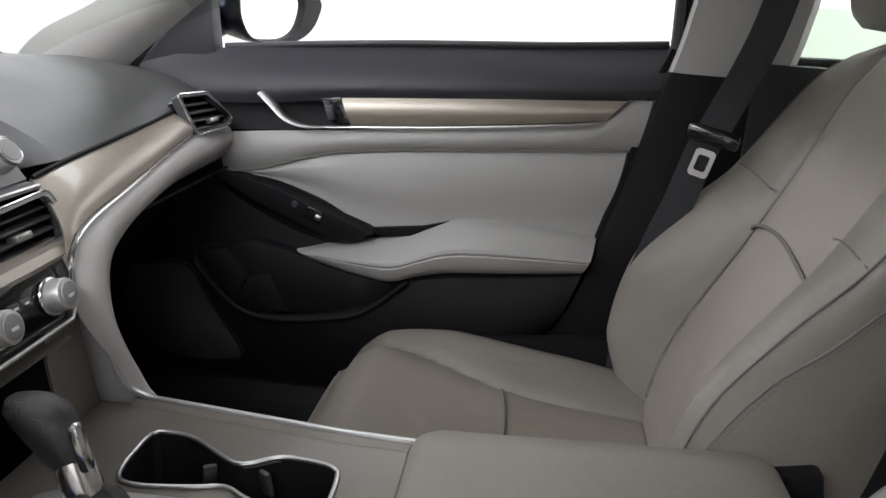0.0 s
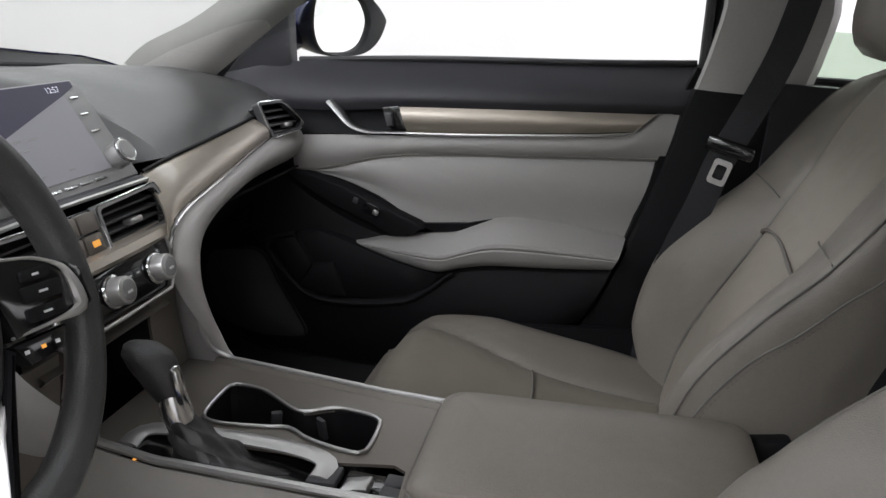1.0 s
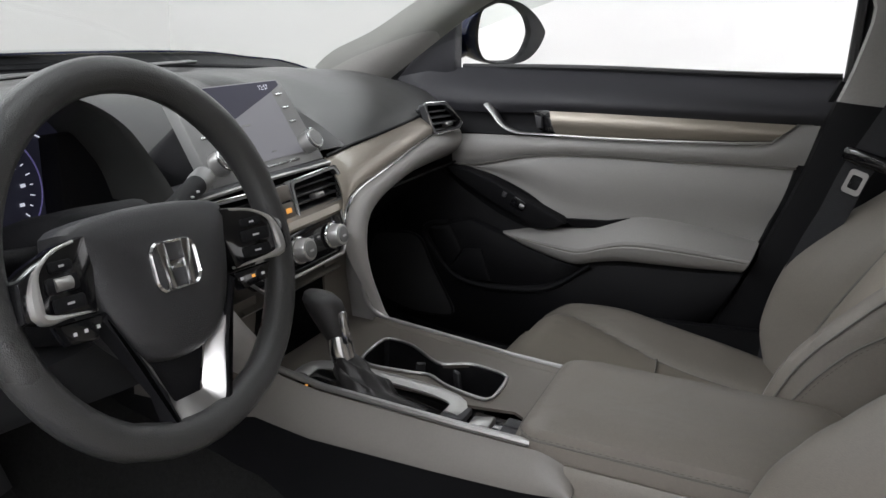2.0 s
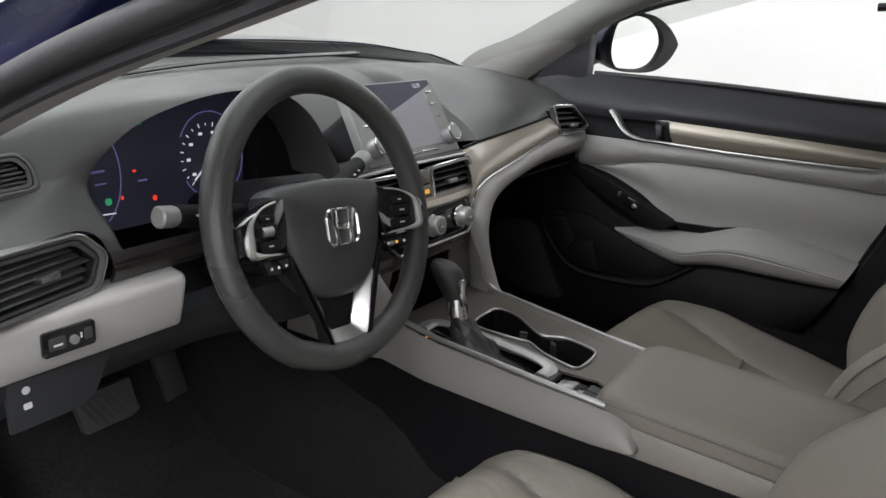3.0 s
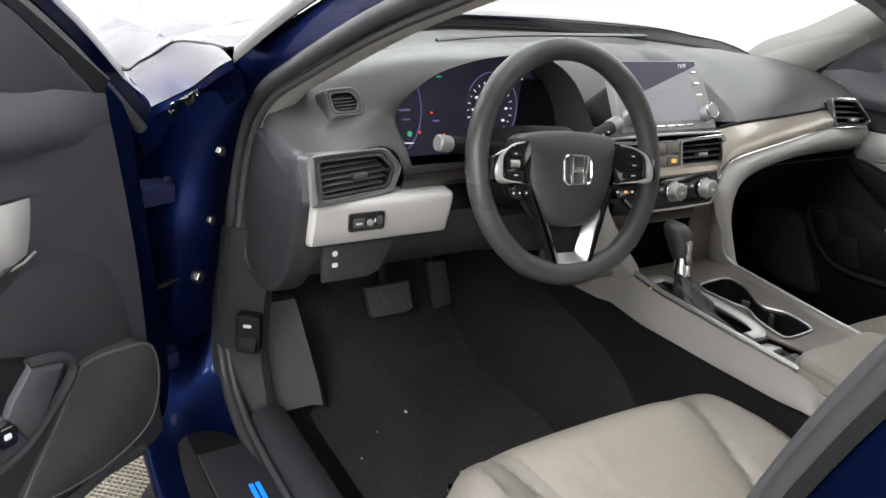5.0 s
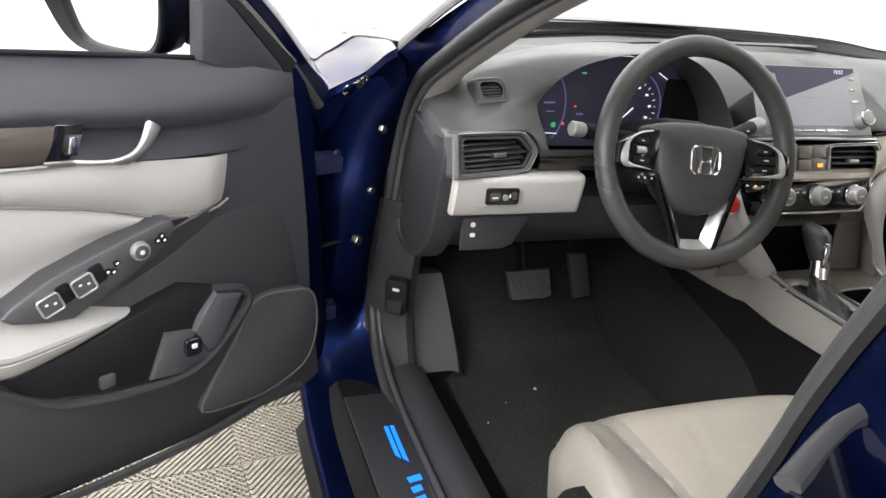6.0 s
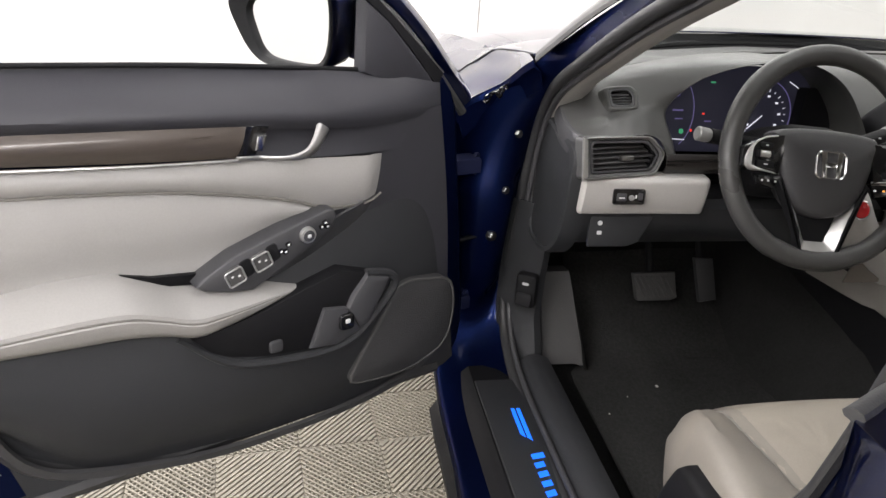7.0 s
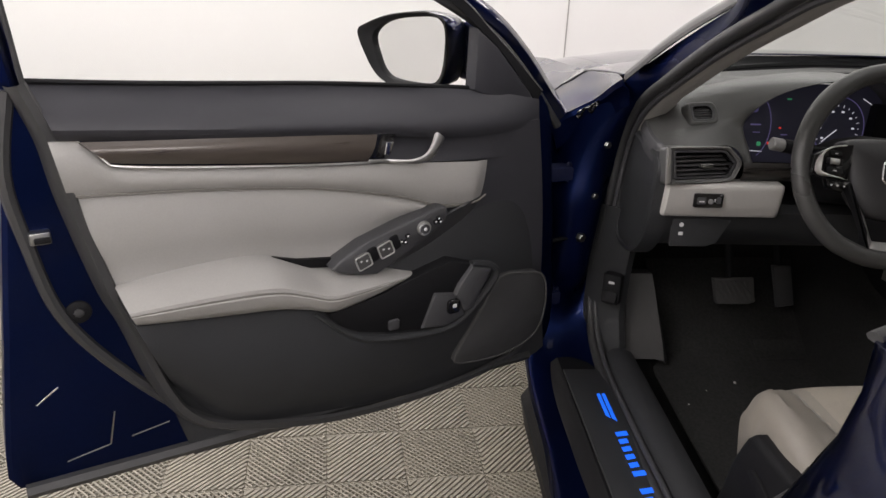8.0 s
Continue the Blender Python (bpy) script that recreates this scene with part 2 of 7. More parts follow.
def plate(outline, depth, bevel=0.0, at=None, seg=2, bm=None):
    """A flat outline of (a, b) with depth along its normal, its rims rounded, laid out by the matrix at (its x, y in the plane, z out)."""
    bm2 = bmesh.new()
    vs = [bm2.verts.new((float(a), float(b), 0.0)) for a, b in outline]
    f = bm2.faces.new(vs)
    if f.normal.z < 0 or sum(outline[i][0] * outline[(i + 1) % len(outline)][1] - outline[(i + 1) % len(outline)][0] * outline[i][1] for i in range(len(outline))) < 0:
        bmesh.ops.reverse_faces(bm2, faces=[f])
    top = bmesh.ops.extrude_face_region(bm2, geom=[f])
    bmesh.ops.translate(bm2, verts=[v for v in top["geom"] if isinstance(v, bmesh.types.BMVert)], vec=(0, 0, depth))
    if bevel:
        rim = [e for e in bm2.edges if all(v.co.z > depth - 1e-6 for v in e.verts)] if depth > 0 else [e for e in bm2.edges if all(v.co.z < depth + 1e-6 for v in e.verts)]
        bmesh.ops.bevel(bm2, geom=rim, offset=bevel, segments=seg, affect="EDGES", profile=0.5)
    if at is not None:
        bm2.transform(at)
    if bm is None:
        return bm2
    me = bpy.data.meshes.new("tmp")
    bm2.to_mesh(me)
    bm2.free()
    bm.from_mesh(me)
    bpy.data.meshes.remove(me)
    return bm


def basis(o, ex, ey):
    """A frame at o with its x along ex and its y in the plane of ex and ey."""
    ex = Vector(ex).normalized()
    ey = Vector(ey)
    ez = ex.cross(ey).normalized()
    ey = ez.cross(ex)
    return Matrix(((ex.x, ey.x, ez.x, o[0]), (ex.y, ey.y, ez.y, o[1]), (ex.z, ey.z, ez.z, o[2]), (0, 0, 0, 1)))


def block(sx, sy, sz, bevel=0.0, at=None, seg=2, bm=None):
    o = [(-sx / 2, -sy / 2), (sx / 2, -sy / 2), (sx / 2, sy / 2), (-sx / 2, sy / 2)]
    bm2 = bmesh.new()
    bmesh.ops.create_cube(bm2, size=1.0, matrix=Matrix.Diagonal((sx, sy, sz, 1)))
    if bevel:
        bmesh.ops.bevel(bm2, geom=list(bm2.edges), offset=bevel, segments=seg, affect="EDGES", profile=0.5)
    if at is not None:
        bm2.transform(at)
    if bm is None:
        return bm2
    me = bpy.data.meshes.new("tmp")
    bm2.to_mesh(me)
    bm2.free()
    bm.from_mesh(me)
    bpy.data.meshes.remove(me)
    return bm


def disc(r, depth, n=28, bevel=0.0, at=None, bm=None, r2=None):
    bm2 = bmesh.new()
    bmesh.ops.create_cone(bm2, cap_ends=True, segments=n, radius1=r, radius2=r if r2 is None else r2, depth=depth, matrix=Matrix.Translation((0, 0, depth / 2)))
    if bevel:
        bmesh.ops.bevel(bm2, geom=[e for e in bm2.edges if all(v.co.z > depth - 1e-6 for v in e.verts)], offset=bevel, segments=2, affect="EDGES", profile=0.5)
    if at is not None:
        bm2.transform(at)
    if bm is None:
        return bm2
    me = bpy.data.meshes.new("tmp")
    bm2.to_mesh(me)
    bm2.free()
    bm.from_mesh(me)
    bpy.data.meshes.remove(me)
    return bm


def ring(r, tube_r, n=32, k=8, at=None, bm=None):
    pts = [(r * math.cos(2 * math.pi * i / n), r * math.sin(2 * math.pi * i / n), 0) for i in range(n)]
    bm2 = tube(pts, tube_r, k, closed=True, up=(0, 0, 1))
    if at is not None:
        bm2.transform(at)
    return bm2


def rounded(w, h, r, n=4):
    """A rounded rectangle about the origin."""
    out = []
    for cx, cy, a0 in ((w / 2 - r, h / 2 - r, 0), (-w / 2 + r, h / 2 - r, 90), (-w / 2 + r, -h / 2 + r, 180), (w / 2 - r, -h / 2 + r, 270)):
        for i in range(n + 1):
            a = radians(a0 + 90 * i / n)
            out.append((cx + r * math.cos(a), cy + r * math.sin(a)))
    return out


def stitches(pts, length=0.004, gap=0.003, r=0.00035):
    """A row of single stitches along a line."""
    d = np.array([[float(c) for c in p] for p in pts])
    n = max(4, int(np.linalg.norm(np.diff(d, axis=0), axis=1).sum() / 0.001))
    fine = spline(d, n)
    step, on = int((length + gap) / 0.001), int(length / 0.001)
    bm = bmesh.new()
    for i in range(0, n - on, step):
        tube([fine[i], fine[i + on]], r, 4, bm=bm)
    return bm


def ease(x, xs, ys):
    """A smooth curve through the knots (xs, ys), without overshoot."""
    i = int(min(max(np.searchsorted(xs, x) - 1, 0), len(xs) - 2))
    d = [(ys[k + 1] - ys[k]) / (xs[k + 1] - xs[k]) for k in range(len(xs) - 1)]

    def slope(k):
        if k == 0 or k == len(xs) - 1:
            return d[0] if k == 0 else d[-1]
        return 0.0 if d[k - 1] * d[k] <= 0 else 2 * d[k - 1] * d[k] / (d[k - 1] + d[k])

    h = xs[i + 1] - xs[i]
    t = min(max((x - xs[i]) / h, 0.0), 1.0)
    a, b = slope(i) * h, slope(i + 1) * h
    return ys[i] * (2 * t ** 3 - 3 * t * t + 1) + a * (t ** 3 - 2 * t * t + t) + ys[i + 1] * (3 * t * t - 2 * t ** 3) + b * (t ** 3 - t * t)


def soft_poly(pts, r=0.006, n=4):
    """A polygon with its corners rounded."""
    out = []
    m = len(pts)
    for i in range(m):
        p, a, b = (np.array(pts[k % m], float) for k in (i, i - 1, i + 1))
        da, db = np.linalg.norm(a - p), np.linalg.norm(b - p)
        p0, p1 = p + (a - p) * min(0.45, r / da), p + (b - p) * min(0.45, r / db)
        for t in np.linspace(0, 1, n):
            out.append(tuple((1 - t) ** 2 * p0 + 2 * t * (1 - t) * p + t * t * p1))
    return out

# ---- the booth ----
X0, X1, Y0, Y1, ZC = -4.2, 4.4, -3.0, 4.6, 3.5
XM, YM = (X0 + X1) / 2, (Y0 + Y1) / 2


def wall(name, x, y, sx, sy, label):
    return tagged(part(name, block(sx, sy, ZC, 0, pose(x, y, ZC / 2)), M_WALL), label, "wall", kind="structure")


wall("wall_front", X0 - 0.05, YM, 0.1, Y1 - Y0, "plain white painted booth wall ahead of the car")
wall("wall_rear", X1 + 0.05, YM, 0.1, Y1 - Y0, "plain white painted booth wall behind the car")
wall("wall_driver_side", XM, Y0 - 0.05, X1 - X0 + 0.2, 0.1, "plain white painted booth wall beyond the open door")
wall("wall_passenger_side", XM, Y1 + 0.05, X1 - X0 + 0.2, 0.1, "plain white painted booth wall beside the car")
tagged(part("trim", block(0.006, 0.008, 3.4, 0, pose(X0 + 0.003, 0.58, 1.72)), M_PILLAR), "thin upright wall joint strip", "trim", kind="structure")
# Unseen ceiling; its grey is set to hold down fill and reflections.
tagged(part("ceiling", block(X1 - X0 + 0.2, Y1 - Y0 + 0.2, 0.1, 0, pose(XM, YM, ZC + 0.05)), M_CEIL), "unseen grey booth ceiling that tempers fill and reflections", "ceiling", kind="structure")
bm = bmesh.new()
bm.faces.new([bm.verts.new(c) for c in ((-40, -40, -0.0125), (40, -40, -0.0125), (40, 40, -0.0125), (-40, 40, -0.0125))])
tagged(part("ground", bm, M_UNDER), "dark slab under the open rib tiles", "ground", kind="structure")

# ---- car body ----
OPENING = [(0.0, 0.368), (-0.15, 0.354), (-0.32, 0.350), (-0.50, 0.352), (-0.605, 0.375), (-0.672, 0.425), (-0.696, 0.49), (-0.684, 0.57), (-0.654, 0.70), (-0.634, 0.82), (-0.598, 0.905), (-0.530, 0.975),
           (-0.405, 1.042), (-0.245, 1.120), (-0.10, 1.180), (0.06, 1.238), (0.24, 1.26), (0.312, 1.21), (0.305, 1.10), (0.282, 1.0), (0.258, 0.88), (0.222, 0.75), (0.172, 0.60), (0.10, 0.45)]


def aperture(offset, y, n=110, rear=0.056, slender=False):
    """The door opening's outline, grown by offset, at the depth y (outward of the driver's inner trim is negative); the centre pillar's face splays back."""
    p = spline(OPENING, n, closed=True)
    t = np.roll(p, -1, 0) - np.roll(p, 1, 0)
    t /= np.linalg.norm(t, axis=1)[:, None]
    nrm = np.stack([-t[:, 1], t[:, 0]], 1)
    mid = p.mean(0)
    if ((p + nrm * 0.01 - mid) ** 2).sum() < ((p - mid) ** 2).sum():
        nrm = -nrm
    lean = np.interp(p[:, 1], [0.4, 0.60, 0.80, 1.0, 1.2], [-0.035, -0.035, -0.028, -0.024, -0.016])
    back = np.clip((p[:, 0] - 0.10) / 0.12, 0, 1) * np.clip((1.26 - p[:, 1]) / 0.1, 0, 1)
    lean = lean * (1 - back) + 0.022 * back
    p = p + np.stack([(rear + (0.10 * np.clip(p[:, 1] - 0.93, 0, 0.2) if rear else 0)) * back, 0 * back], 1)
    slim = np.interp(p[:, 1], [0.86, 1.0], [1.0, 0.42]) * (1 - back) + back if slender else 1.0 + 0 * back
    splay = (0.85 * min(max(-0.012 - y, 0.0), 0.03) + 2.1 * max(-0.042 - y, 0.0)) * back
    q = p + nrm * (offset * (slim if offset > 0.01 else 1) + splay)[:, None]
    tumble = np.interp(p[:, 1], [0.86, 0.99], [1.0, 0.42]) * (1 - back) + back if slender else 1.0 + 0 * back
    return [(a, y * (k if y < 0 else 1) + w, b) for (a, b), w, k in zip(q, lean, tumble)]


car_body = thing("car_body", "dark blue metallic sedan body shell with its driver door open", "car body", kind="structure")


def mirrored(pts):
    return [(a, 2 * C - b, c) for a, b, c in pts]


# painted flange round both openings: it bulges rearward down the hinge pillar and lies flat along the windscreen pillar
FLANGE = ((0.002, -0.012), (0.014, -0.04), (0.022, -0.07), (0.034, -0.10), (0.040, -0.135), (0.050, -0.165), (0.066, -0.185), (0.09, -0.19))
HINGE_SIDE = ((0.002, -0.012), (0.010, -0.022), (-0.012, -0.032), (-0.038, -0.042), (-0.046, -0.070), (-0.040, -0.112), (-0.012, -0.140), (0.040, -0.155))
PILLAR_SIDE = ((0.002, -0.012), (0.010, -0.022), (0.022, -0.032), (0.036, -0.036), (0.050, -0.034), (0.062, -0.026), (0.070, -0.014), (0.074, 0.004))


def flange_rows():
    rows = []
    for (o0, y0), (o1, y1), (o2, y2) in zip(FLANGE, HINGE_SIDE, PILLAR_SIDE):
        row = []
        for a, b, c in zip(aperture(o0, y0, slender=True), aperture(o1, y1), aperture(o2, y2)):
            front = min(max((-0.42 - b[0]) / 0.16, 0.0), 1.0)
            up = min(max((c[2] - 0.93) / 0.12, 0.0), 1.0) * min(max((0.14 - c[0]) / 0.2, 0.0), 1.0)
            front *= min(max((b[2] - 0.40) / 0.14, 0.0), 1.0)
            front, up = front * front * (3 - 2 * front), up * up * (3 - 2 * up)
            low = [p + (q - p) * front for p, q in zip(a, b)]
            q = [p + (q - p) * up for p, q in zip(low, c)]
            hold = min(max((-0.05 - q[0]) / 0.35, 0.0), 1.0)
            if hold > 0:
                floor_y = float(np.interp(q[2], [0.86, 0.925, 1.025, 1.12, 1.19], [-0.20, -0.165, -0.075, -0.015, 0.03]))
                q[1] += max(0.0, floor_y - q[1]) * hold * hold * (3 - 2 * hold)
            if q[0] > 0.15 and q[2] < 1.22:
                q[1] = max(q[1], -0.104)
            row.append(tuple(q))
        rows.append(row)
    g = np.array(rows)
    for _ in range(14):
        s = g.copy()
        s[1:-1] = (np.roll(g, 1, 1)[1:-1] + np.roll(g, -1, 1)[1:-1] + g[:-2] + g[2:]) / 4
        s[-1] = (np.roll(g, 1, 1)[-1] + np.roll(g, -1, 1)[-1]) / 2
        k = (np.clip((-0.30 - g[..., 0]) / 0.1, 0, 1) * np.clip((g[..., 2] - 0.76) / 0.1, 0, 1))[..., None]
        g = g + (s - g) * k
    fine = [spline([tuple(p) for p in g[:, i]], 30) for i in range(g.shape[1])]
    return [[tuple(col[i]) for col in fine] for i in range(30)]


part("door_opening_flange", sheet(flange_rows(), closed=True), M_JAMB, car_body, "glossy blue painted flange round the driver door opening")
# rubber seals: a fat bulb and a thin inner lip
part("weather_seal", tube(aperture(0.001, -0.012), 0.011, 10, closed=True), M_RUBBER, car_body, "black rubber weather seal")
part("seal_lip", tube(aperture(-0.013, -0.002), 0.006, 8, closed=True), M_DARK, car_body)
part("weather_seal", tube([p for p in mirrored(aperture(-0.004, 0.0, rear=0.0)) if p[0] > 0.08 and p[2] > 0.44], 0.008, 8), M_RUBBER, car_body, "black rubber weather seal")

kb = [i for i, p in enumerate(aperture(0, 0)) if p[0] > 0.12 and 0.5 < p[2] < 1.25]
part("pillar_seal", sheet([[aperture(o, y)[i] for i in kb] for o, y in ((-0.010, -0.006), (-0.009, -0.012), (-0.006, -0.019), (-0.002, -0.024), (0.004, -0.026))]), M_BLACK, car_body, "broad black seal over the centre pillar's edge")
# pillar trims over the windscreen's edge
k = [i for i, p in enumerate(aperture(0, 0)) if p[0] < 0.33 and p[2] > (0.90 if p[0] < 0.1 else 1.21)]
rows = [[aperture(o, y)[i] for i in k] for o, y in ((-0.014, 0.0), (-0.016, 0.016), (-0.010, 0.045), (0.008, 0.066), (0.035, 0.068), (0.06, 0.045))]
part("pillar_trim", sheet(rows, thick=0.003), M_PILLAR, car_body, "warm grey windscreen pillar trim")
LOW = [(-0.66, 1.445, 0.955), (-0.623, 1.44, 0.986), (-0.492, 1.44, 1.095), (-0.406, 1.44, 1.159), (-0.25, 1.43, 1.24), (-0.05, 1.42, 1.295), (0.30, 1.40, 1.31)]
TOP = [(-0.80, 1.385, 0.985), (-0.751, 1.38, 1.026), (-0.652, 1.38, 1.077), (-0.547, 1.38, 1.148), (-0.40, 1.37, 1.235), (-0.20, 1.35, 1.30), (0.10, 1.30, 1.345)]
a, b = spline(LOW, 30), spline(TOP, 30)
rows = [[tuple(p + (q - p) * t + np.array((0.012, -0.022, -0.012)) * math.sin(math.pi * t)) for p, q in zip(a, b)] for t in np.linspace(0, 1, 9)]
part("pillar_trim", sheet(rows, thick=0.003), M_PILLAR, car_body, "warm grey windscreen pillar trim")
edge = [(-0.520, -0.082, 1.030), (-0.420, -0.026, 1.122), (-0.300, 0.018, 1.194), (-0.16, 0.050, 1.252), (0.0, 0.075, 1.30)]
rows = [[tuple(p + np.array(d)) for p in spline(edge, 24)] for d in ((0.004, -0.002, -0.012), (0.0, 0.0, 0.002), (-0.014, 0.006, 0.008), (-0.030, 0.018, 0.010), (-0.044, 0.034, 0.004))]
part("screen_moulding", sheet(rows, thick=0.003), M_GLOSSB, car_body, "glossy moulding along the windscreen pillar")
# rear side trims of the front opening (centre pillars)
for f, lab in ((lambda p: p, "driver"), (mirrored, "passenger")):
    rr = 0.056 if lab == "driver" else 0.0
    ap = aperture(-0.012, 0.0, rear=rr)
    kb = [i for i, p in enumerate(ap) if p[0] > 0.02 and (p[2] < 1.0 or p[0] > 0.2)]
    cut = 1.18 if lab == "driver" else 1.045
    lo = [i for i in kb if ap[i][2] < cut]
    up = [i for i in kb if ap[i][2] >= cut - 0.03]
    for ids, mat, nm in ((lo, M_BLACK, "lower_pillar_cover"), (up, M_PILLAR, "upper_pillar_cover")):
        base = [f(ap)[i] for i in ids]
        sgn = 1 if lab == "driver" else -1
        rows = [[(a + d, b + sgn * e, c) for a, b, c in base] for d, e in ((0, 0), (0.004, 0.016), (0.03, 0.024), (0.10, 0.034), (0.165, 0.034), (0.185, 0.0))]
        part(nm, sheet(rows, thick=0.003), mat, car_body, "smooth black lower pillar cover" if mat is M_BLACK else "warm grey upper pillar cover")

# windscreen, roof, fender, hood
def ws(u, v):
    """Windscreen: u across from 0 to 1, v from its base to its top."""
    y = -0.02 + 1.48 * u
    s = abs(u - 0.5) * 2
    x0, x1 = -1.06 + 0.36 * s ** 2.2, -0.16 + 0.13 * s ** 2
    return (x0 + (x1 - x0) * v, y, (0.985 - 0.015 * s ** 2) + (1.345 - 0.06 * s ** 2 - 0.985) * max(v, 0.0) ** 0.92)


part("windscreen", sheet([[ws(u, v) for u in np.linspace(0, 1, 25)] for v in np.linspace(0, 1, 9)]), M_TINT, car_body, "clear raked windscreen").visible_shadow = False
part("windscreen_cowl", tube([ws(u, -0.01) for u in np.linspace(0.10, 0.90, 30)], 0.009, 8), M_BLACK, car_body, "black cowl strip under the windscreen")
rows = []
for u in np.linspace(0.03, 0.97, 44):
    x, y, z = ws(u, -0.01)
    uh = (y - C) / 0.853
    xh, zh = -1.06 + 0.185 * abs(uh) ** 2.6, 0.997 + 0.016 * (1 - uh * uh) - 0.010 * math.exp(-((abs(uh) - 0.78) / 0.1) ** 2) - 0.006
    rows.append([(x + 0.04, y, z - 0.05), (x + 0.012, y, z - 0.006), (x, y, z + 0.002), (min(x, xh) * 0.5 + x * 0.5, y, (z + zh) / 2 - 0.004), (min(x - 0.01, xh), y, zh)])
part("windscreen_band", sheet(rows), M_BLACK, car_body, "black plastic cowl between windscreen and hood")
for z, mat, nm in ((1.34, M_LINER, "headliner"), (1.40, M_BLUE, "roof")):
    rows = []
    for x in np.linspace(-0.16, 1.75, 14):
        rows.append([(x + 0.10 * (abs(u) ** 2) * (x < 0), C + u * 0.62, z + 0.035 - 0.09 * abs(u) ** 2.5 - 0.05 * ((x - 0.6) / 1.1) ** 2) for u in np.linspace(-1, 1, 13)])
    part(nm, sheet(rows, thick=0.01), mat, car_body, "blue painted roof" if mat is M_BLUE else "pale cloth headliner")
for f in (lambda p: p, mirrored):
    rail = [(x, -0.005, z) for x, z in spline([(0.28, 1.31), (0.36, 1.318), (0.5, 1.325), (1.0, 1.30), (1.6, 1.2)], 16)]
    rows = [[(x, y + d, z + e) for x, y, z in f(rail)] for d, e in ((0, -0.06), (0, 0.0), (0.10 if f(rail) == rail else -0.10, 0.06))]
    part("roof_rail", sheet(rows, thick=0.02), M_BLUE, car_body)
# front wing: its side, its shoulder running up to the pillar, and the strip beside the hood
WING_EDGE = [(-0.66, -0.205, 0.45), (-0.66, -0.22, 0.70), (-0.655, -0.212, 0.84), (-0.650, -0.198, 0.893), (-0.645, -0.176, 0.918), (-0.632, -0.138, 0.943), (-0.615, -0.113, 0.962), (-0.585, -0.100, 0.985), (-0.545, -0.094, 1.008), (-0.515, -0.086, 1.024)]
WING_MID = [(-0.74, -0.207, 0.45), (-0.74, -0.222, 0.70), (-0.735, -0.214, 0.84), (-0.735, -0.195, 0.903), (-0.733, -0.169, 0.934), (-0.722, -0.140, 0.957), (-0.705, -0.112, 0.975), (-0.690, -0.090, 0.992), (-0.665, -0.074, 1.005), (-0.640, -0.062, 1.013)]
HOODLINE = [(-0.690, -0.040, 1.003), (-0.735, -0.055, 1.000), (-0.774, -0.092, 0.996), (-0.785, -0.108, 0.985), (-0.800, -0.127, 0.967), (-0.808, -0.143, 0.956), (-0.824, -0.163, 0.940), (-1.05, -0.178, 0.925), (-1.5, -0.185, 0.865), (-2.1, -0.17, 0.76)]
WING_FRONT = [(-0.83, -0.208, 0.45), (-0.83, -0.224, 0.70), (-0.828, -0.216, 0.84), (-0.826, -0.190, 0.905)] + HOODLINE[6:0:-1]
fine = [[tuple(q) for q in spline(r, 60)] for r in (WING_EDGE, WING_MID, WING_FRONT)]
part("front_wing", sheet([[tuple(a) for a in col] for col in zip(*[spline(c, 12) for c in zip(*fine)])], thick=0.004), M_BLUE, car_body, "glossy blue front wing reflecting the booth")
a = spline(WING_EDGE[3:], 50)
rows = [[tuple(p + np.array(d)) for p in a] for d in ((0.002, 0.001, -0.002), (0.006, 0.003, -0.010), (0.004, 0.014, -0.018), (-0.004, 0.024, -0.050))]
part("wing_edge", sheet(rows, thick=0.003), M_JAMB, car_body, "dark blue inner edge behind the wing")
rows = [[(-0.655, -0.212, z), (-0.672, -0.185, z), (-0.695, -0.150, z), (-0.71, -0.10, z)] for z in np.linspace(0.42, 0.89, 8)]
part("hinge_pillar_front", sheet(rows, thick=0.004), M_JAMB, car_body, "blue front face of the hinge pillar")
rows = [[tuple(p + np.array((0.007 + 0.003 * math.sin(9 * v + 0.8 * k), -0.002 + 0.002 * math.cos(11 * v + k), -0.006 - 0.020 * v * (0.6 + 0.4 * math.sin(1.1 * k))))) for v in np.linspace(0, 1, 9)] for k, p in enumerate(a[16:29])]
part("seal_tape", sheet(rows, thick=0.001), M_GLOSSB, car_body, "crumpled shiny black tape")
CREST = [(-0.70, -0.020, 1.003), (-0.75, -0.036, 1.000), (-0.80, -0.086, 0.9955), (-0.86, -0.084, 0.986), (-0.93, -0.080, 0.978), (-1.02, -0.078, 0.969), (-1.15, -0.085, 0.958), (-1.30, -0.098, 0.945), (-1.6, -0.110, 0.900), (-2.1, -0.120, 0.80)]
rows = [[(x, y - 0.035 - 0.02 * (1 - t), z - 0.45 * t) for x, y, z in spline(HOODLINE[6:], 20)] for t in (0.0, 0.06, 0.3, 0.6, 1.0)]
part("front_wing", sheet([[tuple(q) for q in spline(HOODLINE[6:], 20)]] + rows, thick=0.004), M_BLUE, car_body)
o, i = spline(HOODLINE, 70), spline(CREST, 70)
part("hood_edge", sheet([[tuple(p + (q - p) * t + np.array((0, 0, 0.002 * math.sin(math.pi * t)))) for p, q in zip(o, i)] for t in np.linspace(0.03, 1.0, 9)], thick=0.004), M_BLUE, car_body, "rounded outer edge of the hood")
part("hood_gap", tube(spline(HOODLINE, 70) - np.array((0, 0, 0.002)), 0.0042, 6), M_BLACK, car_body, "dark gap beside the hood")
rows = []
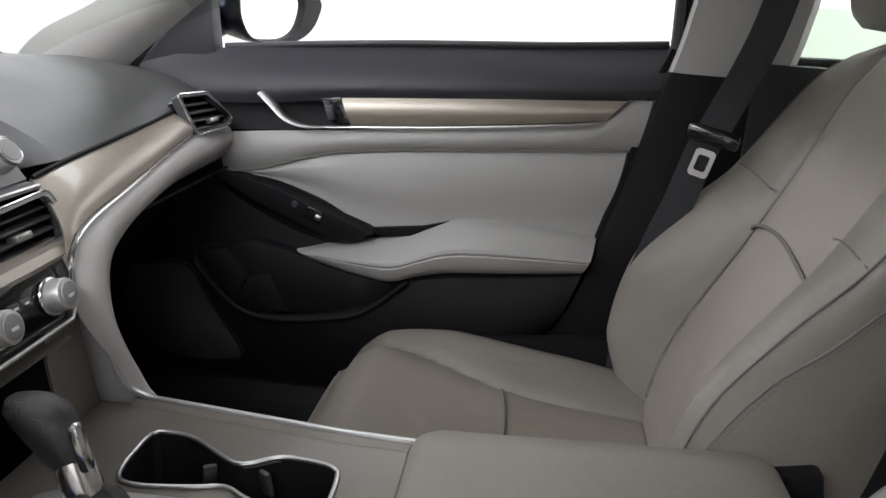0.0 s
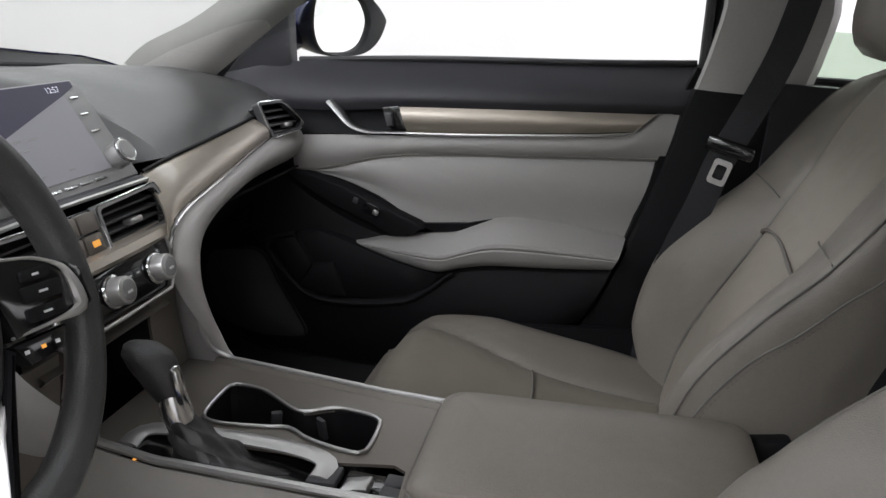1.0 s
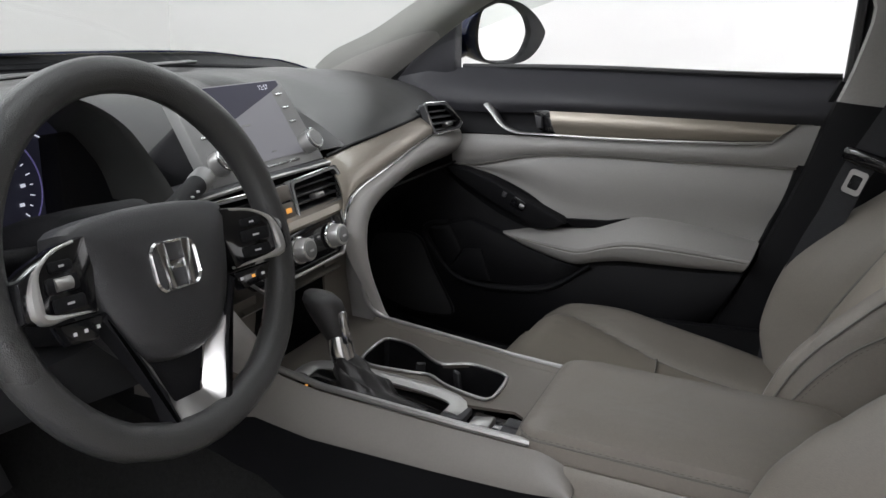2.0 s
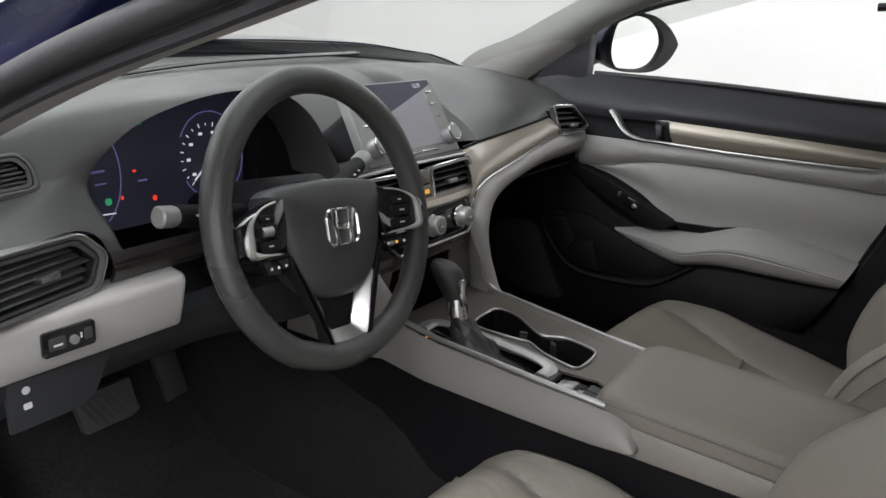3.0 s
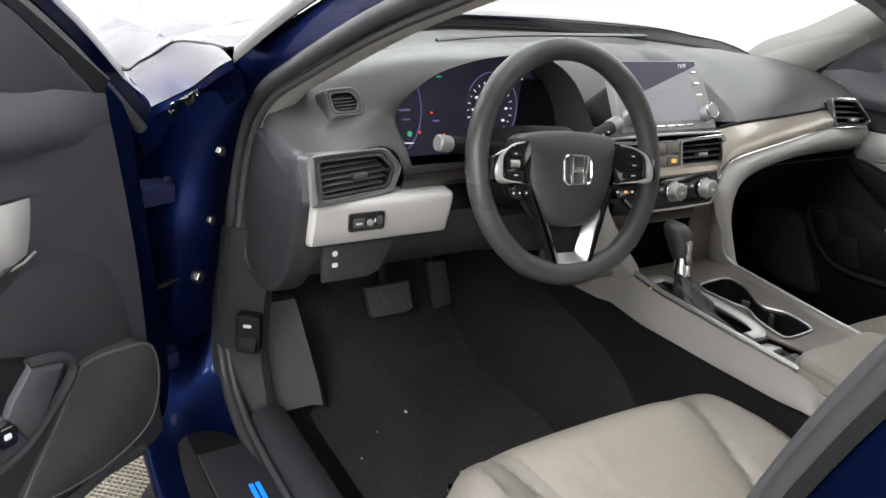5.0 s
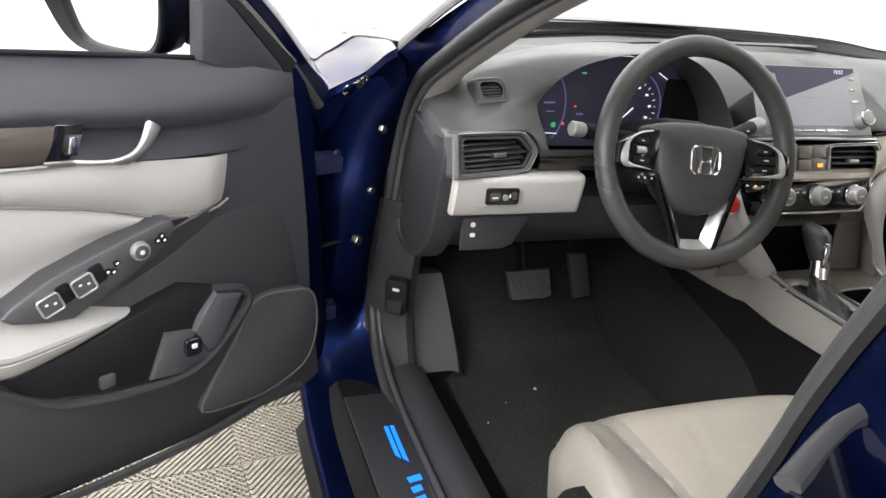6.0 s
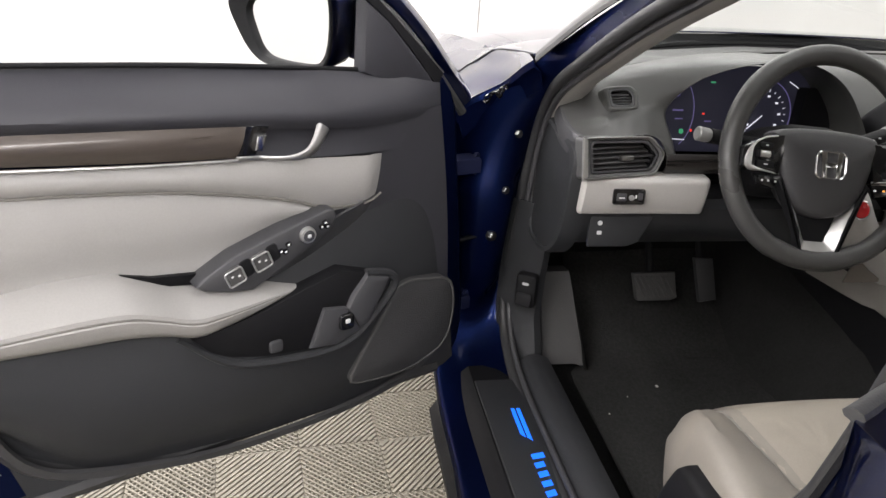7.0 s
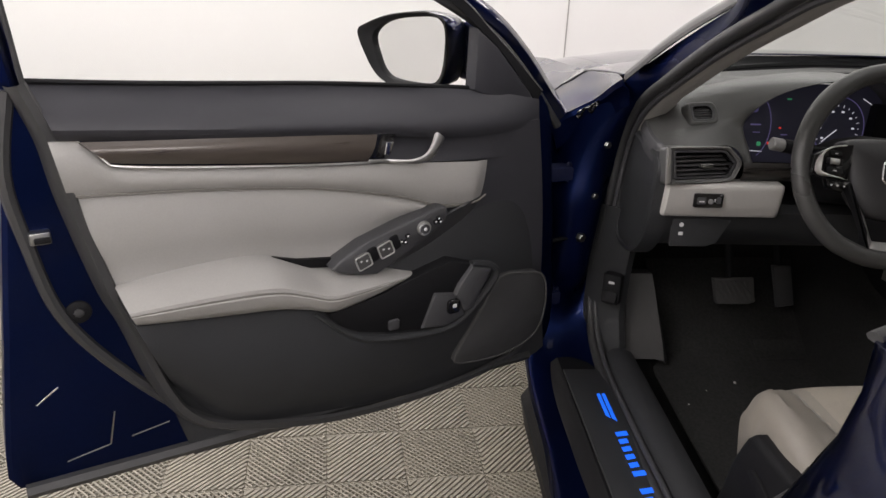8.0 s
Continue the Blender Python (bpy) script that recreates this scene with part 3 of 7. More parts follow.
for p, y in zip(spline(CREST[:5], 20), np.linspace(0.15, -0.12, 20)):
    u = (y - C) / 0.853
    q = np.array((-1.06 + 0.185 * abs(u) ** 2.6, y, 0.997 + 0.016 * (1 - u * u) - 0.010 * math.exp(-((abs(u) - 0.78) / 0.1) ** 2) - 0.045 * math.exp(-((abs(u) - 1) / 0.12) ** 2)))
    rows.append([tuple(p + (q - p) * t) for t in np.linspace(0, 1, 6)])
part("hood_corner", sheet(rows, thick=0.003), M_BLUE, car_body, "rear corner of the hood")
rows = []
for x in np.linspace(-1.06, -2.15, 16):
    d = (-1.06 - x) / 1.09
    rows.append([(x + 0.185 * abs(u) ** 2.6 * (1 - d), C + u * 0.853, 0.997 - 0.215 * d ** 1.5 + 0.016 * (1 - u * u) - 0.010 * math.exp(-((abs(u) - 0.78) / 0.1) ** 2) - 0.045 * math.exp(-((abs(u) - 1) / 0.12) ** 2)) for u in np.linspace(-1, 1, 41)])
part("hood", sheet(rows, thick=0.004), M_BLUE, car_body, "glossy dark blue hood")

# floor, tunnel, firewall in carpet
rows = []
for y in np.linspace(0.03, 1.41, 24):
    tun = math.exp(-((y - C) / 0.13) ** 4)
    rows.append([(1.7, y, 0.30), (0.6, y, 0.30), (0.45, y, 0.29 + 0.24 * tun), (0.0, y, 0.285 + 0.22 * tun), (-0.45, y, 0.285 + 0.22 * tun), (-0.68, y, 0.29 + 0.25 * tun), (-0.82, y, 0.36 + 0.24 * tun), (-0.98, y, 0.52 + 0.12 * tun), (-1.05, y, 0.70), (-1.06, y, 0.97)])
part("carpet", sheet(rows, thick=0.01), M_CARPET, car_body, "dark charcoal carpet")
bm = sheet([[(1.72, y, z) for y in (-0.1, C, 1.54)] for z in (0.2, 0.6, 1.0)], thick=0.05)
part("rear_bulkhead", bm, M_BLACK, car_body)
for f in (lambda p: p, mirrored):
    rows = [f([(x, 0.03, z) for x in (0.40, 0.9, 1.3, 1.72)]) for z in (0.3, 0.7, 1.055)]
    part("rear_side_panel", sheet(rows, thick=0.04), M_NAVY, car_body, "dark rear door panel")
    rows = [f([(x, -0.005 + 0.05 * (z - 1.0), z + 0.0 * x) for x in (0.44, 0.9, 1.25)]) for z in (1.02, 1.08, 1.142)]
    part("rear_door_glass", sheet(rows), M_GREEN, car_body, "green tinted rear door glass").visible_shadow = False
    part("rear_belt_moulding", tube(f([(0.42, 0.0, 1.058), (0.9, 0.0, 1.066), (1.4, 0.0, 1.07)]), 0.008, 8), M_RUBBER, car_body)

# closed rear door beside the centre pillar: its flat shoulder, front edge and outer skin
rear_door = thing("rear_door", "closed glossy blue rear door with a grey window moulding", "car door", at=(0.8, -0.15, 0.35))
lead = [(0.441, -0.123), (0.434, -0.108), (0.424, -0.085), (0.414, -0.060)]
rows = []
for z in (0.974, 0.966, 0.93, 0.89, 0.86, 0.82, 0.79, 0.70, 0.60, 0.45, 0.36):
    d = float(np.interp(z, [0.36, 0.45, 0.60, 0.70, 0.79, 0.82, 0.86, 0.89, 0.93, 0.97], [-0.14, -0.125, -0.085, -0.055, -0.030, -0.020, -0.009, 0.0, 0.002, 0.0]))
    out = float(np.interp(z, [0.36, 0.6, 0.8, 0.93, 0.97], [0.07, 0.085, 0.070, 0.020, 0.0]))
    r = [(x + d, y, z) for x, y in lead[::-1]] + [(x + d, -0.123 - out * k, z) for x, k in ((0.446, 0.25), (0.456, 0.6), (0.475, 0.85), (0.52, 1.0), (0.9, 1.0), (1.45, 1.0))]
    rows.append(r)
part("skin", sheet(rows, thick=0.003), M_BLUE, rear_door, "glossy blue outer skin and front edge")
front_ = [(0.441, -0.122), (0.432, -0.105), (0.416, -0.075), (0.402, -0.045), (0.392, -0.012)]
rows = [[(x + (1.45 - x) * t, y, 0.974 + 0.004 * math.sin(math.pi * min(1, (y + 0.123) / 0.11))) for x, y in front_] for t in (0.0, 0.004, 0.05, 0.3, 0.6, 1.0)]
part("shoulder", sheet(rows, thick=0.003), M_BLUE, rear_door, "blue shoulder under the rear window")
part("window_moulding", tube([(x - 0.003, y, 0.976) for x, y in spline(front_, 20)] , 0.008, 8, flat=0.6), M_RUBBER, rear_door, "grey rubber window moulding")
# driver's sill: painted lower step, scuff plate, inner cover
rows = [[(x, y, z) for x in np.linspace(-0.60, 0.42, 12)] for y, z in ((0.03, 0.35), (-0.04, 0.353), (-0.135, 0.349), (-0.15, 0.335), (-0.165, 0.30), (-0.19, 0.28), (-0.215, 0.24), (-0.20, 0.16))]
part("sill_panel", sheet(rows, thick=0.004), M_BLACK, car_body, "dark sill under the driver door")
part("scuff_plate", plate([(-0.53, -0.135), (0.36, -0.128), (0.36, -0.032), (-0.50, -0.036), (-0.53, -0.06)], 0.006, 0.003, Matrix.Translation((0, 0, 0.354))), M_LOWER, car_body, "black scuff plate with blue lit bars")
rows = [[(x, y - 0.0 * x, z) for x in np.linspace(-0.58, 0.40, 12)] for y, z in ((-0.030, 0.355), (-0.026, 0.372), (-0.012, 0.385), (0.012, 0.388), (0.036, 0.375), (0.048, 0.33), (0.05, 0.28))]
part("sill_cover", sheet(rows, thick=0.003), M_LOWER, car_body, "black plastic inner sill cover")
# passenger sill, closed under the door, and panels added to keep light out of the footwells
rows = [[(x, y, z) for x in np.linspace(-1.06, 1.7, 12)] for y, z in ((1.39, 0.295), (1.405, 0.37), (1.43, 0.395), (1.475, 0.39), (1.56, 0.36), (1.62, 0.28), (1.60, 0.16))]
part("sill_panel", sheet(rows, thick=0.004), M_BLACK, car_body, "dark sill under the passenger door")
rows = [[(x, 1.425, z) for x in np.linspace(-0.58, -1.06, 8)] for z in np.linspace(0.29, 0.955, 9)]
part("kick_panel", sheet(rows, thick=0.004), M_BLACK, car_body)
rows = [[(x, -0.022, z) for x in np.linspace(-0.66, -1.06, 8)] for z in np.linspace(0.29, 0.940, 9)]
part("kick_panel", sheet(rows, thick=0.004), M_BLACK, car_body)
# driver's floor mat
rows = []
for v in np.linspace(0, 1, 26):
    x = -0.10 - 0.82 * v
    z = float(np.interp(x, [-0.98, -0.82, -0.68, -0.45, -0.10], [0.535, 0.376, 0.303, 0.297, 0.297]))
    y0 = 0.108 + (0.05 if x < -0.62 else 0.0) * min(1, (-0.62 - x) / 0.06)
    y1 = 0.515 + 0.05 * min(1, max(0, (-x - 0.2) / 0.4))
    rows.append([(x, y0 + (y1 - y0) * u, z + 0.004 * math.sin(9 * x + 5 * u)) for u in np.linspace(0, 1, 16)])
tagged(part("floor_mat", sheet(rows, thick=0.006), M_MAT), "worn charcoal carpet mat in the driver footwell", "floor mat")
rows = [[(-0.665 - 0.055 * v, 0.40 + 0.115 * u, 0.309 + 0.026 * v * v) for u in np.linspace(0, 1, 8)] for v in np.linspace(0, 1, 5)]
tagged(part("heel_pad", sheet(rows, thick=0.002), M_MAT), "flat scuffed dark heel pad on the driver mat", "heel pad")
# crumbs lying on the mat
for x, y, z, r in ((-0.5589, 0.2901, 0.3062, 0.0035), (-0.4669, 0.1456, 0.3062, 0.0018), (-0.5234, 0.2074, 0.3072, 0.0013)):
    rings = [[(x + 1.3 * k * r * math.cos(a) * (1 + 0.2 * math.sin(3 * a)), y + k * r * math.sin(a), z - 0.0006 + h * r) for a in np.linspace(0, 2 * math.pi, 9, endpoint=False)] for k, h in ((0.7, 0.0), (1.0, 0.4), (0.5, 0.9))]
    tagged(part("crumb", loft(rings), M_LINER), "tiny white crumb lying on the carpet mat", "crumb", "crumbs on the mat")
# kick panel beside the footwell: it wraps from the seal to a rounded corner and then runs forward
rows = []
for z in np.linspace(0.33, 0.72, 14):
    f = float(np.interp(z, [0.35, 0.45, 0.55, 0.72], [0.0, 0.055, 0.05, 0.015]))
    rows.append([(x - f, y, z) for x, y in spline([(-0.640, -0.062), (-0.612, -0.034), (-0.590, -0.012), (-0.576, 0.006), (-0.578, 0.020), (-0.60, 0.030), (-0.68, 0.036), (-0.80, 0.040), (-0.95, 0.044)], 26)])
part("kick_panel", sheet(rows, thick=0.004), M_LOWER, car_body, "dark moulded kick panel")
rows = []
for v in np.linspace(0, 1, 12):
    x, z = -0.642 - 0.086 * v, 0.348 + 0.148 * v
    lo, hi = 0.040 + 0.014 * v, 0.127 - 0.028 * v
    rows.append([(x - (0.012 if u in (0, 10) else 0.0), lo + (hi - lo) * (u / 10), z - (0.010 if u in (0, 10) else 0.0)) for u in range(11)])
rows = [[(x - 0.03, y, z - 0.012) for x, y, z in rows[0]]] + rows + [[(x - 0.03, y, z - 0.004) for x, y, z in rows[-1]]]
part("dead_pedal", sheet(rows, thick=-0.02), M_FOOT, car_body, "grey foot rest beside the pedals")
rows = [[(-0.645 - 0.10 * v - 0.02 * u, 0.134 - 0.030 * v + 0.022 * u, 0.335 + 0.17 * v - 0.035 * u) for u in np.linspace(0, 1, 5)] for v in np.linspace(-0.05, 1.05, 8)]
part("footrest_side", sheet(rows, thick=0.004), M_BLACK, car_body, "dark flank of the foot rest")
# blue lit marks on the scuff plate, as plain slanted bars
for d in (0.0, 0.011):
    part("lit_bar", plate([(-0.425, -0.083 + d), (-0.345 + d, -0.083 + d), (-0.335 + d, -0.075 + d), (-0.345 + d, -0.0755 + d), (-0.425, -0.076 + d)], 0.0012, 0, Matrix.Translation((0, 0, 0.3602))), M_GLOW_B, car_body, "blue lit stripe")
for i, h_ in enumerate((0.024, 0.018, 0.018, 0.018, 0.018, 0.025, 0, 0.024, 0.018, 0.018, 0.018)):
    x = -0.285 + 0.0245 * i
    if h_:
        part("lit_bar", plate([(x, -0.079), (x + 0.0130, -0.078), (x + 0.0085, -0.078 + h_), (x - 0.0045, -0.079 + h_)], 0.0012, 0, Matrix.Translation((0, 0, 0.3602))), M_GLOW_B, car_body)
# door hinges: two leaves round a pin
for z in (0.80, 0.50):
    hg = part("hinge", plate([(-0.655, -0.150), (-0.615, -0.140), (-0.590, -0.205), (-0.560, -0.238), (-0.580, -0.245), (-0.640, -0.200)], 0.030, 0.005, Matrix.Translation((0, 0, z - 0.015))), M_BLUED, car_body, "painted steel door hinge")
    part("hinge_pin", disc(0.007, 0.052, 12, 0.002, Matrix.Translation((-0.600, -0.205, z - 0.026))), M_BLUED, hg)
    for d in (-0.016, 0.016):
        part("hinge_bolt", disc(0.007, 0.007, 6, 0.001, basis((-0.628, -0.150, z + d), (0, 0, 1), (0.5, -0.8, 0))), M_BLUED, hg)
# bolts and check strap on the hinge pillar
for x, y, z in ((-0.570, -0.079, 0.876), (-0.598, -0.086, 0.754)):
    part("bolt", disc(0.008, 0.008, 6, 0.002, basis((x - 0.004, y - 0.006, z), (0, 0, 1), (0.5, -0.8, 0))), M_ZINC, car_body)
strap = tube([(-0.634, -0.104, 0.652), (-0.632, -0.13, 0.645), (-0.60, -0.20, 0.64), (-0.565, -0.24, 0.64)], 0.008, 8, flat=0.5)
part("check_strap", strap, M_BLACK, car_body, "steel door check strap")
part("strap_bolt", disc(0.011, 0.014, 6, 0.003, basis((-0.616, -0.112, 0.652), (0, 0, 1), (0.6, -0.8, 0))), M_ZINC, car_body)

# ---- dashboard ----
dash = thing("dashboard", "two-tone dark and light grey car dashboard with silver wood trim", "dashboard", at=(-0.6, C, 0.65))
PY = [-0.015, 0.06, 0.145, 0.165, 0.56, 0.60, 0.92, 0.96, 1.20, 1.35, 1.44]
PROFILE = [
    [(-0.72, 0.955), (-0.70, 0.957), (-0.68, 0.958), (-0.66, 0.957), (-0.64, 0.955), (-0.62, 0.95), (-0.60, 0.94)],
    [(-0.80, 0.970), (-0.76, 0.972), (-0.72, 0.974), (-0.69, 0.974), (-0.66, 0.972), (-0.64, 0.965), (-0.62, 0.95)],
    [(-0.88, 0.978), (-0.82, 0.980), (-0.78, 0.984), (-0.74, 0.985), (-0.70, 0.984), (-0.67, 0.975), (-0.65, 0.95)],
    [(-0.89, 0.978), (-0.83, 0.980), (-0.79, 0.984), (-0.75, 0.985), (-0.71, 0.984), (-0.68, 0.975), (-0.66, 0.95)],
    [(-1.02, 0.982), (-0.92, 0.982), (-0.84, 0.99), (-0.78, 0.99), (-0.72, 0.98), (-0.67, 0.955), (-0.64, 0.92)],
    [(-1.03, 0.982), (-0.92, 0.982), (-0.80, 0.994), (-0.72, 0.985), (-0.66, 0.955), (-0.62, 0.92), (-0.60, 0.88)],
    [(-1.03, 0.982), (-0.92, 0.982), (-0.80, 0.996), (-0.72, 0.988), (-0.66, 0.96), (-0.61, 0.92), (-0.58, 0.88)],
    [(-1.02, 0.982), (-0.90, 0.982), (-0.79, 0.998), (-0.69, 0.995), (-0.58, 0.965), (-0.51, 0.938), (-0.462, 0.911)],
    [(-0.96, 0.982), (-0.86, 0.982), (-0.77, 0.998), (-0.67, 0.995), (-0.58, 0.975), (-0.51, 0.944), (-0.480, 0.920)],
    [(-0.86, 0.978), (-0.78, 0.980), (-0.70, 0.990), (-0.63, 0.986), (-0.57, 0.972), (-0.52, 0.948), (-0.490, 0.926)],
    [(-0.74, 0.970), (-0.70, 0.972), (-0.66, 0.974), (-0.60, 0.968), (-0.55, 0.957), (-0.52, 0.944), (-0.494, 0.932)],
]
rows = []
for y in sorted(set(list(np.linspace(-0.015, 1.44, 60)) + PY)):
    ctl = lerp_rows(PY, PROFILE, y)
    rows.append([(a, y, b) for a, b in spline(ctl, 26)])
part("upper_pad", sheet(rows, thick=0.006), M_PAD, dash, "dark grey soft-touch upper dash pad")
SVN = Vector((0.68, -0.13, 0.72)).normalized()
SVB = basis(Vector((-0.505, 0.080, 0.9605)), Vector((0, 1, 0)) - SVN * SVN.y, SVN.cross(Vector((0, 1, 0)) - SVN * SVN.y))
SVO = [(-0.023, -0.020), (0.020, -0.021), (0.025, 0.003), (0.018, 0.020), (-0.024, 0.020)]
# driver's cowl: one skin from the side vent over the instrument opening
RIM = [(-0.425, 0.168, 0.862), (-0.440, 0.158, 0.90), (-0.482, 0.156, 0.948), (-0.478, 0.204, 1.002), (-0.470, 0.277, 1.032), (-0.468, 0.36, 1.042), (-0.470, 0.43, 1.035), (-0.470, 0.492, 1.0), (-0.464, 0.536, 0.942), (-0.440, 0.552, 0.89)]
EDGE = [(-0.430, 0.150, 0.878), (-0.432, 0.115, 0.916), (-0.437, -0.012, 0.912), (-0.585, -0.008, 0.945), (-0.640, 0.06, 0.975), (-0.70, 0.24, 0.998), (-0.72, 0.38, 1.0), (-0.70, 0.49, 0.99), (-0.67, 0.56, 0.96), (-0.62, 0.60, 0.90)]
n = n_cowl = 180


def by_index(pts, n):
    """Points along a smooth curve, evenly shared between its control points, so that two curves stay in step."""
    out = []
    for q in np.linspace(0, len(pts) - 1, n):
        i = min(int(q), len(pts) - 2)
        t = q - i
        a, b, c, d = (np.array(pts[min(max(i + k, 0), len(pts) - 1)]) for k in (-1, 0, 1, 2))
        out.append(0.5 * (2 * b + (c - a) * t + (2 * a - 5 * b + 4 * c - d) * t * t + (3 * b - a - 3 * c + d) * t ** 3))
    return np.array(out)


ra, ea = by_index(RIM, n), by_index(EDGE, n)
mid = np.array((-0.50, 0.355, 0.945))
rows = []
for d, s_ in ((0.11, 0.90), (0.06, 0.93), (0.014, 0.958), (0.004, 0.98)):
    rows.append([tuple(mid + (p - mid) * np.array((1, s_, s_)) + np.array((-d, 0, 0))) for p in ra])
for t in [0, 0.02, 0.05] + list(np.linspace(0.09, 1.0, 32)):
    lift = 0.016 * math.sin(math.pi * t) ** 0.8
    rows.append([tuple(p + (q - p) * t + np.array((0, 0, lift * min(1, abs(q[0] - p[0]) / 0.12)))) for p, q in zip(ra, ea)])
bm = sheet(rows)
inv = SVB.inverted()
cut = []
for f in bm.faces:
    q = inv @ f.calc_center_median()
    if abs(q.z) < 0.03 and abs(q.x) < 0.020 and abs(q.y) < 0.013:
        cut.append(f)
bmesh.ops.delete(bm, geom=cut, context="FACES")
part("instrument_hood", bm, M_PAD, dash, "grey soft cowl sweeping over the instruments")
part("cowl_seam", tube([p + np.array((0, 0, 0.001)) for p in ea[int(3.3 / 9 * (n - 1)):int(8.6 / 9 * (n - 1))]], 0.0022, 6), M_BLACK, dash, "dark seam behind the cowl")
part("side_gap", tube([(-0.60, 0.0, 0.948), (-0.65, 0.06, 0.978), (-0.69, 0.14, 0.99)], 0.006, 6), M_BLACK, dash)

# instrument screen and its lit marks
CL = basis((-0.583, 0.355, 0.93), (0, 1, 0), (-0.22, 0, 1))
cluster = part("instrument_panel", plate([(a * 1.0, b) for a, b in rounded(0.345, 0.165, 0.035)], 0.004, 0.001, CL), M_CLUSTER, dash, "dark instrument display with lit dials")


def on(m, a, b, h=0.006):
    return m @ Matrix.Translation((a, b, h))


part("shroud", plate([(0.10, -0.085), (0.195, -0.085), (0.195, 0.045), (0.12, 0.045)], 0.035, 0.006, CL), M_BLACK, dash)
bm = tube([(0.052 + 0.056 * math.cos(a), -0.005 + 0.062 * math.sin(a), 0.006) for a in np.linspace(radians(-150), radians(150), 40)][::1], 0.0009, 5)
bm.transform(CL)
part("dial_ring", bm, M_GLOW_V, cluster, "violet lit dial ring")
for i, a in enumerate(np.linspace(radians(225), radians(-45), 19)):
    m = on(CL, 0.048 + 0.047 * math.cos(a), -0.008 + 0.047 * math.sin(a)) @ Matrix.Rotation(a, 4, "Z")
    part("tick", block(0.004 if i % 2 else 0.006, 0.0012, 0.0006, 0, m), M_GLOW_W, cluster)
for i, a in enumerate(np.linspace(radians(215), radians(-35), 8)):
    m = on(CL, 0.048 + 0.036 * math.cos(a), -0.008 + 0.036 * math.sin(a))
    part("numeral_bar", block(0.006, 0.004, 0.0006, 0, m), M_GLOW_W, cluster)
part("needle", block(0.040, 0.0022, 0.001, 0, on(CL, 0.032, -0.024, 0.008) @ Matrix.Rotation(radians(40), 4, "Z")), M_GLOW_W, cluster, "white needle")
bm = tube([(-0.15 + 0.055 * math.cos(a), -0.005 + 0.075 * math.sin(a), 0.006) for a in np.linspace(radians(-58), radians(62), 24)], 0.0008, 5)
bm.transform(CL)
part("info_arc", bm, M_GLOW_V, cluster)
bm = tube([(0.100, 0.055, 0.006), (0.125, 0.04, 0.006), (0.134, 0.0, 0.006), (0.125, -0.05, 0.006), (0.110, -0.07, 0.006)], 0.0010, 5)
bm.transform(CL)
part("fuel_arc", bm, M_GLOW_W, cluster)
for i in range(9):
    part("fuel_mark", block(0.006, 0.003, 0.0006, 0, on(CL, 0.117, -0.055 + 0.007 * i)), M_GLOW_V, cluster)
for a, b, w, h, mt in ((-0.135, 0.030, 0.020, 0.018, M_GLOW_V), (-0.128, -0.004, 0.022, 0.003, M_GLOW_V), (-0.125, -0.020, 0.016, 0.002, M_GLOW_V), (-0.075, -0.01, 0.005, 0.003, M_GLOW_R), (-0.065, -0.024, 0.014, 0.0025, M_GLOW_V),
                       (-0.118, -0.044, 0.009, 0.009, M_GLOW_G), (-0.098, -0.042, 0.004, 0.005, M_GLOW_R), (-0.050, -0.050, 0.006, 0.007, M_GLOW_R), (-0.06, 0.05, 0.010, 0.003, M_GLOW_G)):
    part("lit_symbol", plate(rounded(w, h, min(w, h) * 0.3, 2), 0.0006, 0, on(CL, a, b)), mt, cluster)
bm = tube([(-0.15, -0.058, 0.006), (-0.11, -0.060, 0.006)], 0.0009, 5)
bm.transform(CL)
part("lit_line", bm, M_GLOW_W, cluster)

# passenger trim band, chrome line and light lower pad with its legs
CREASE = [(-0.455, 0.885, 0.905), (-0.460, 0.96, 0.910), (-0.468, 1.08, 0.914), (-0.478, 1.20, 0.918), (-0.486, 1.285, 0.922)]
LINE = [(-0.392, 0.838, 0.795), (-0.393, 0.842, 0.832), (-0.397, 0.862, 0.851), (-0.403, 0.905, 0.862), (-0.411, 0.98, 0.870), (-0.424, 1.08, 0.878), (-0.439, 1.20, 0.889), (-0.452, 1.29, 0.893)]
a, b = spline(CREASE, 30), spline([LINE[1]] + LINE[2:], 30)
rows = [[tuple(p + (q - p) * t + np.array((0.012 * math.sin(math.pi * t), 0, 0))) for p, q in zip(a, b)] for t in np.linspace(0, 1, 9)]
part("wood_trim", sheet(rows, thick=0.004), M_WOOD, dash, "brushed silver-brown wood-look trim band")
part("chrome_line", tube([p + np.array((0.005, 0, -0.001)) for p in spline(LINE, 40)], 0.0021, 6), M_CHROME, dash, "thin chrome accent line")
part("crease_shadow", tube([p + np.array((0.002, 0, 0.001)) for p in spline(CREASE, 30)], 0.003, 6), M_BLACK, dash)
OUTER = [(-0.462, 1.425, 0.893), (-0.455, 1.31, 0.892), (-0.44, 1.20, 0.887), (-0.425, 1.08, 0.876), (-0.412, 0.98, 0.868), (-0.404, 0.905, 0.860), (-0.397, 0.864, 0.849), (-0.393, 0.845, 0.825), (-0.390, 0.840, 0.790), (-0.386, 0.852, 0.757), (-0.380, 0.872, 0.722), (-0.373, 0.890, 0.690), (-0.364, 0.902, 0.657), (-0.345, 0.905, 0.640)]
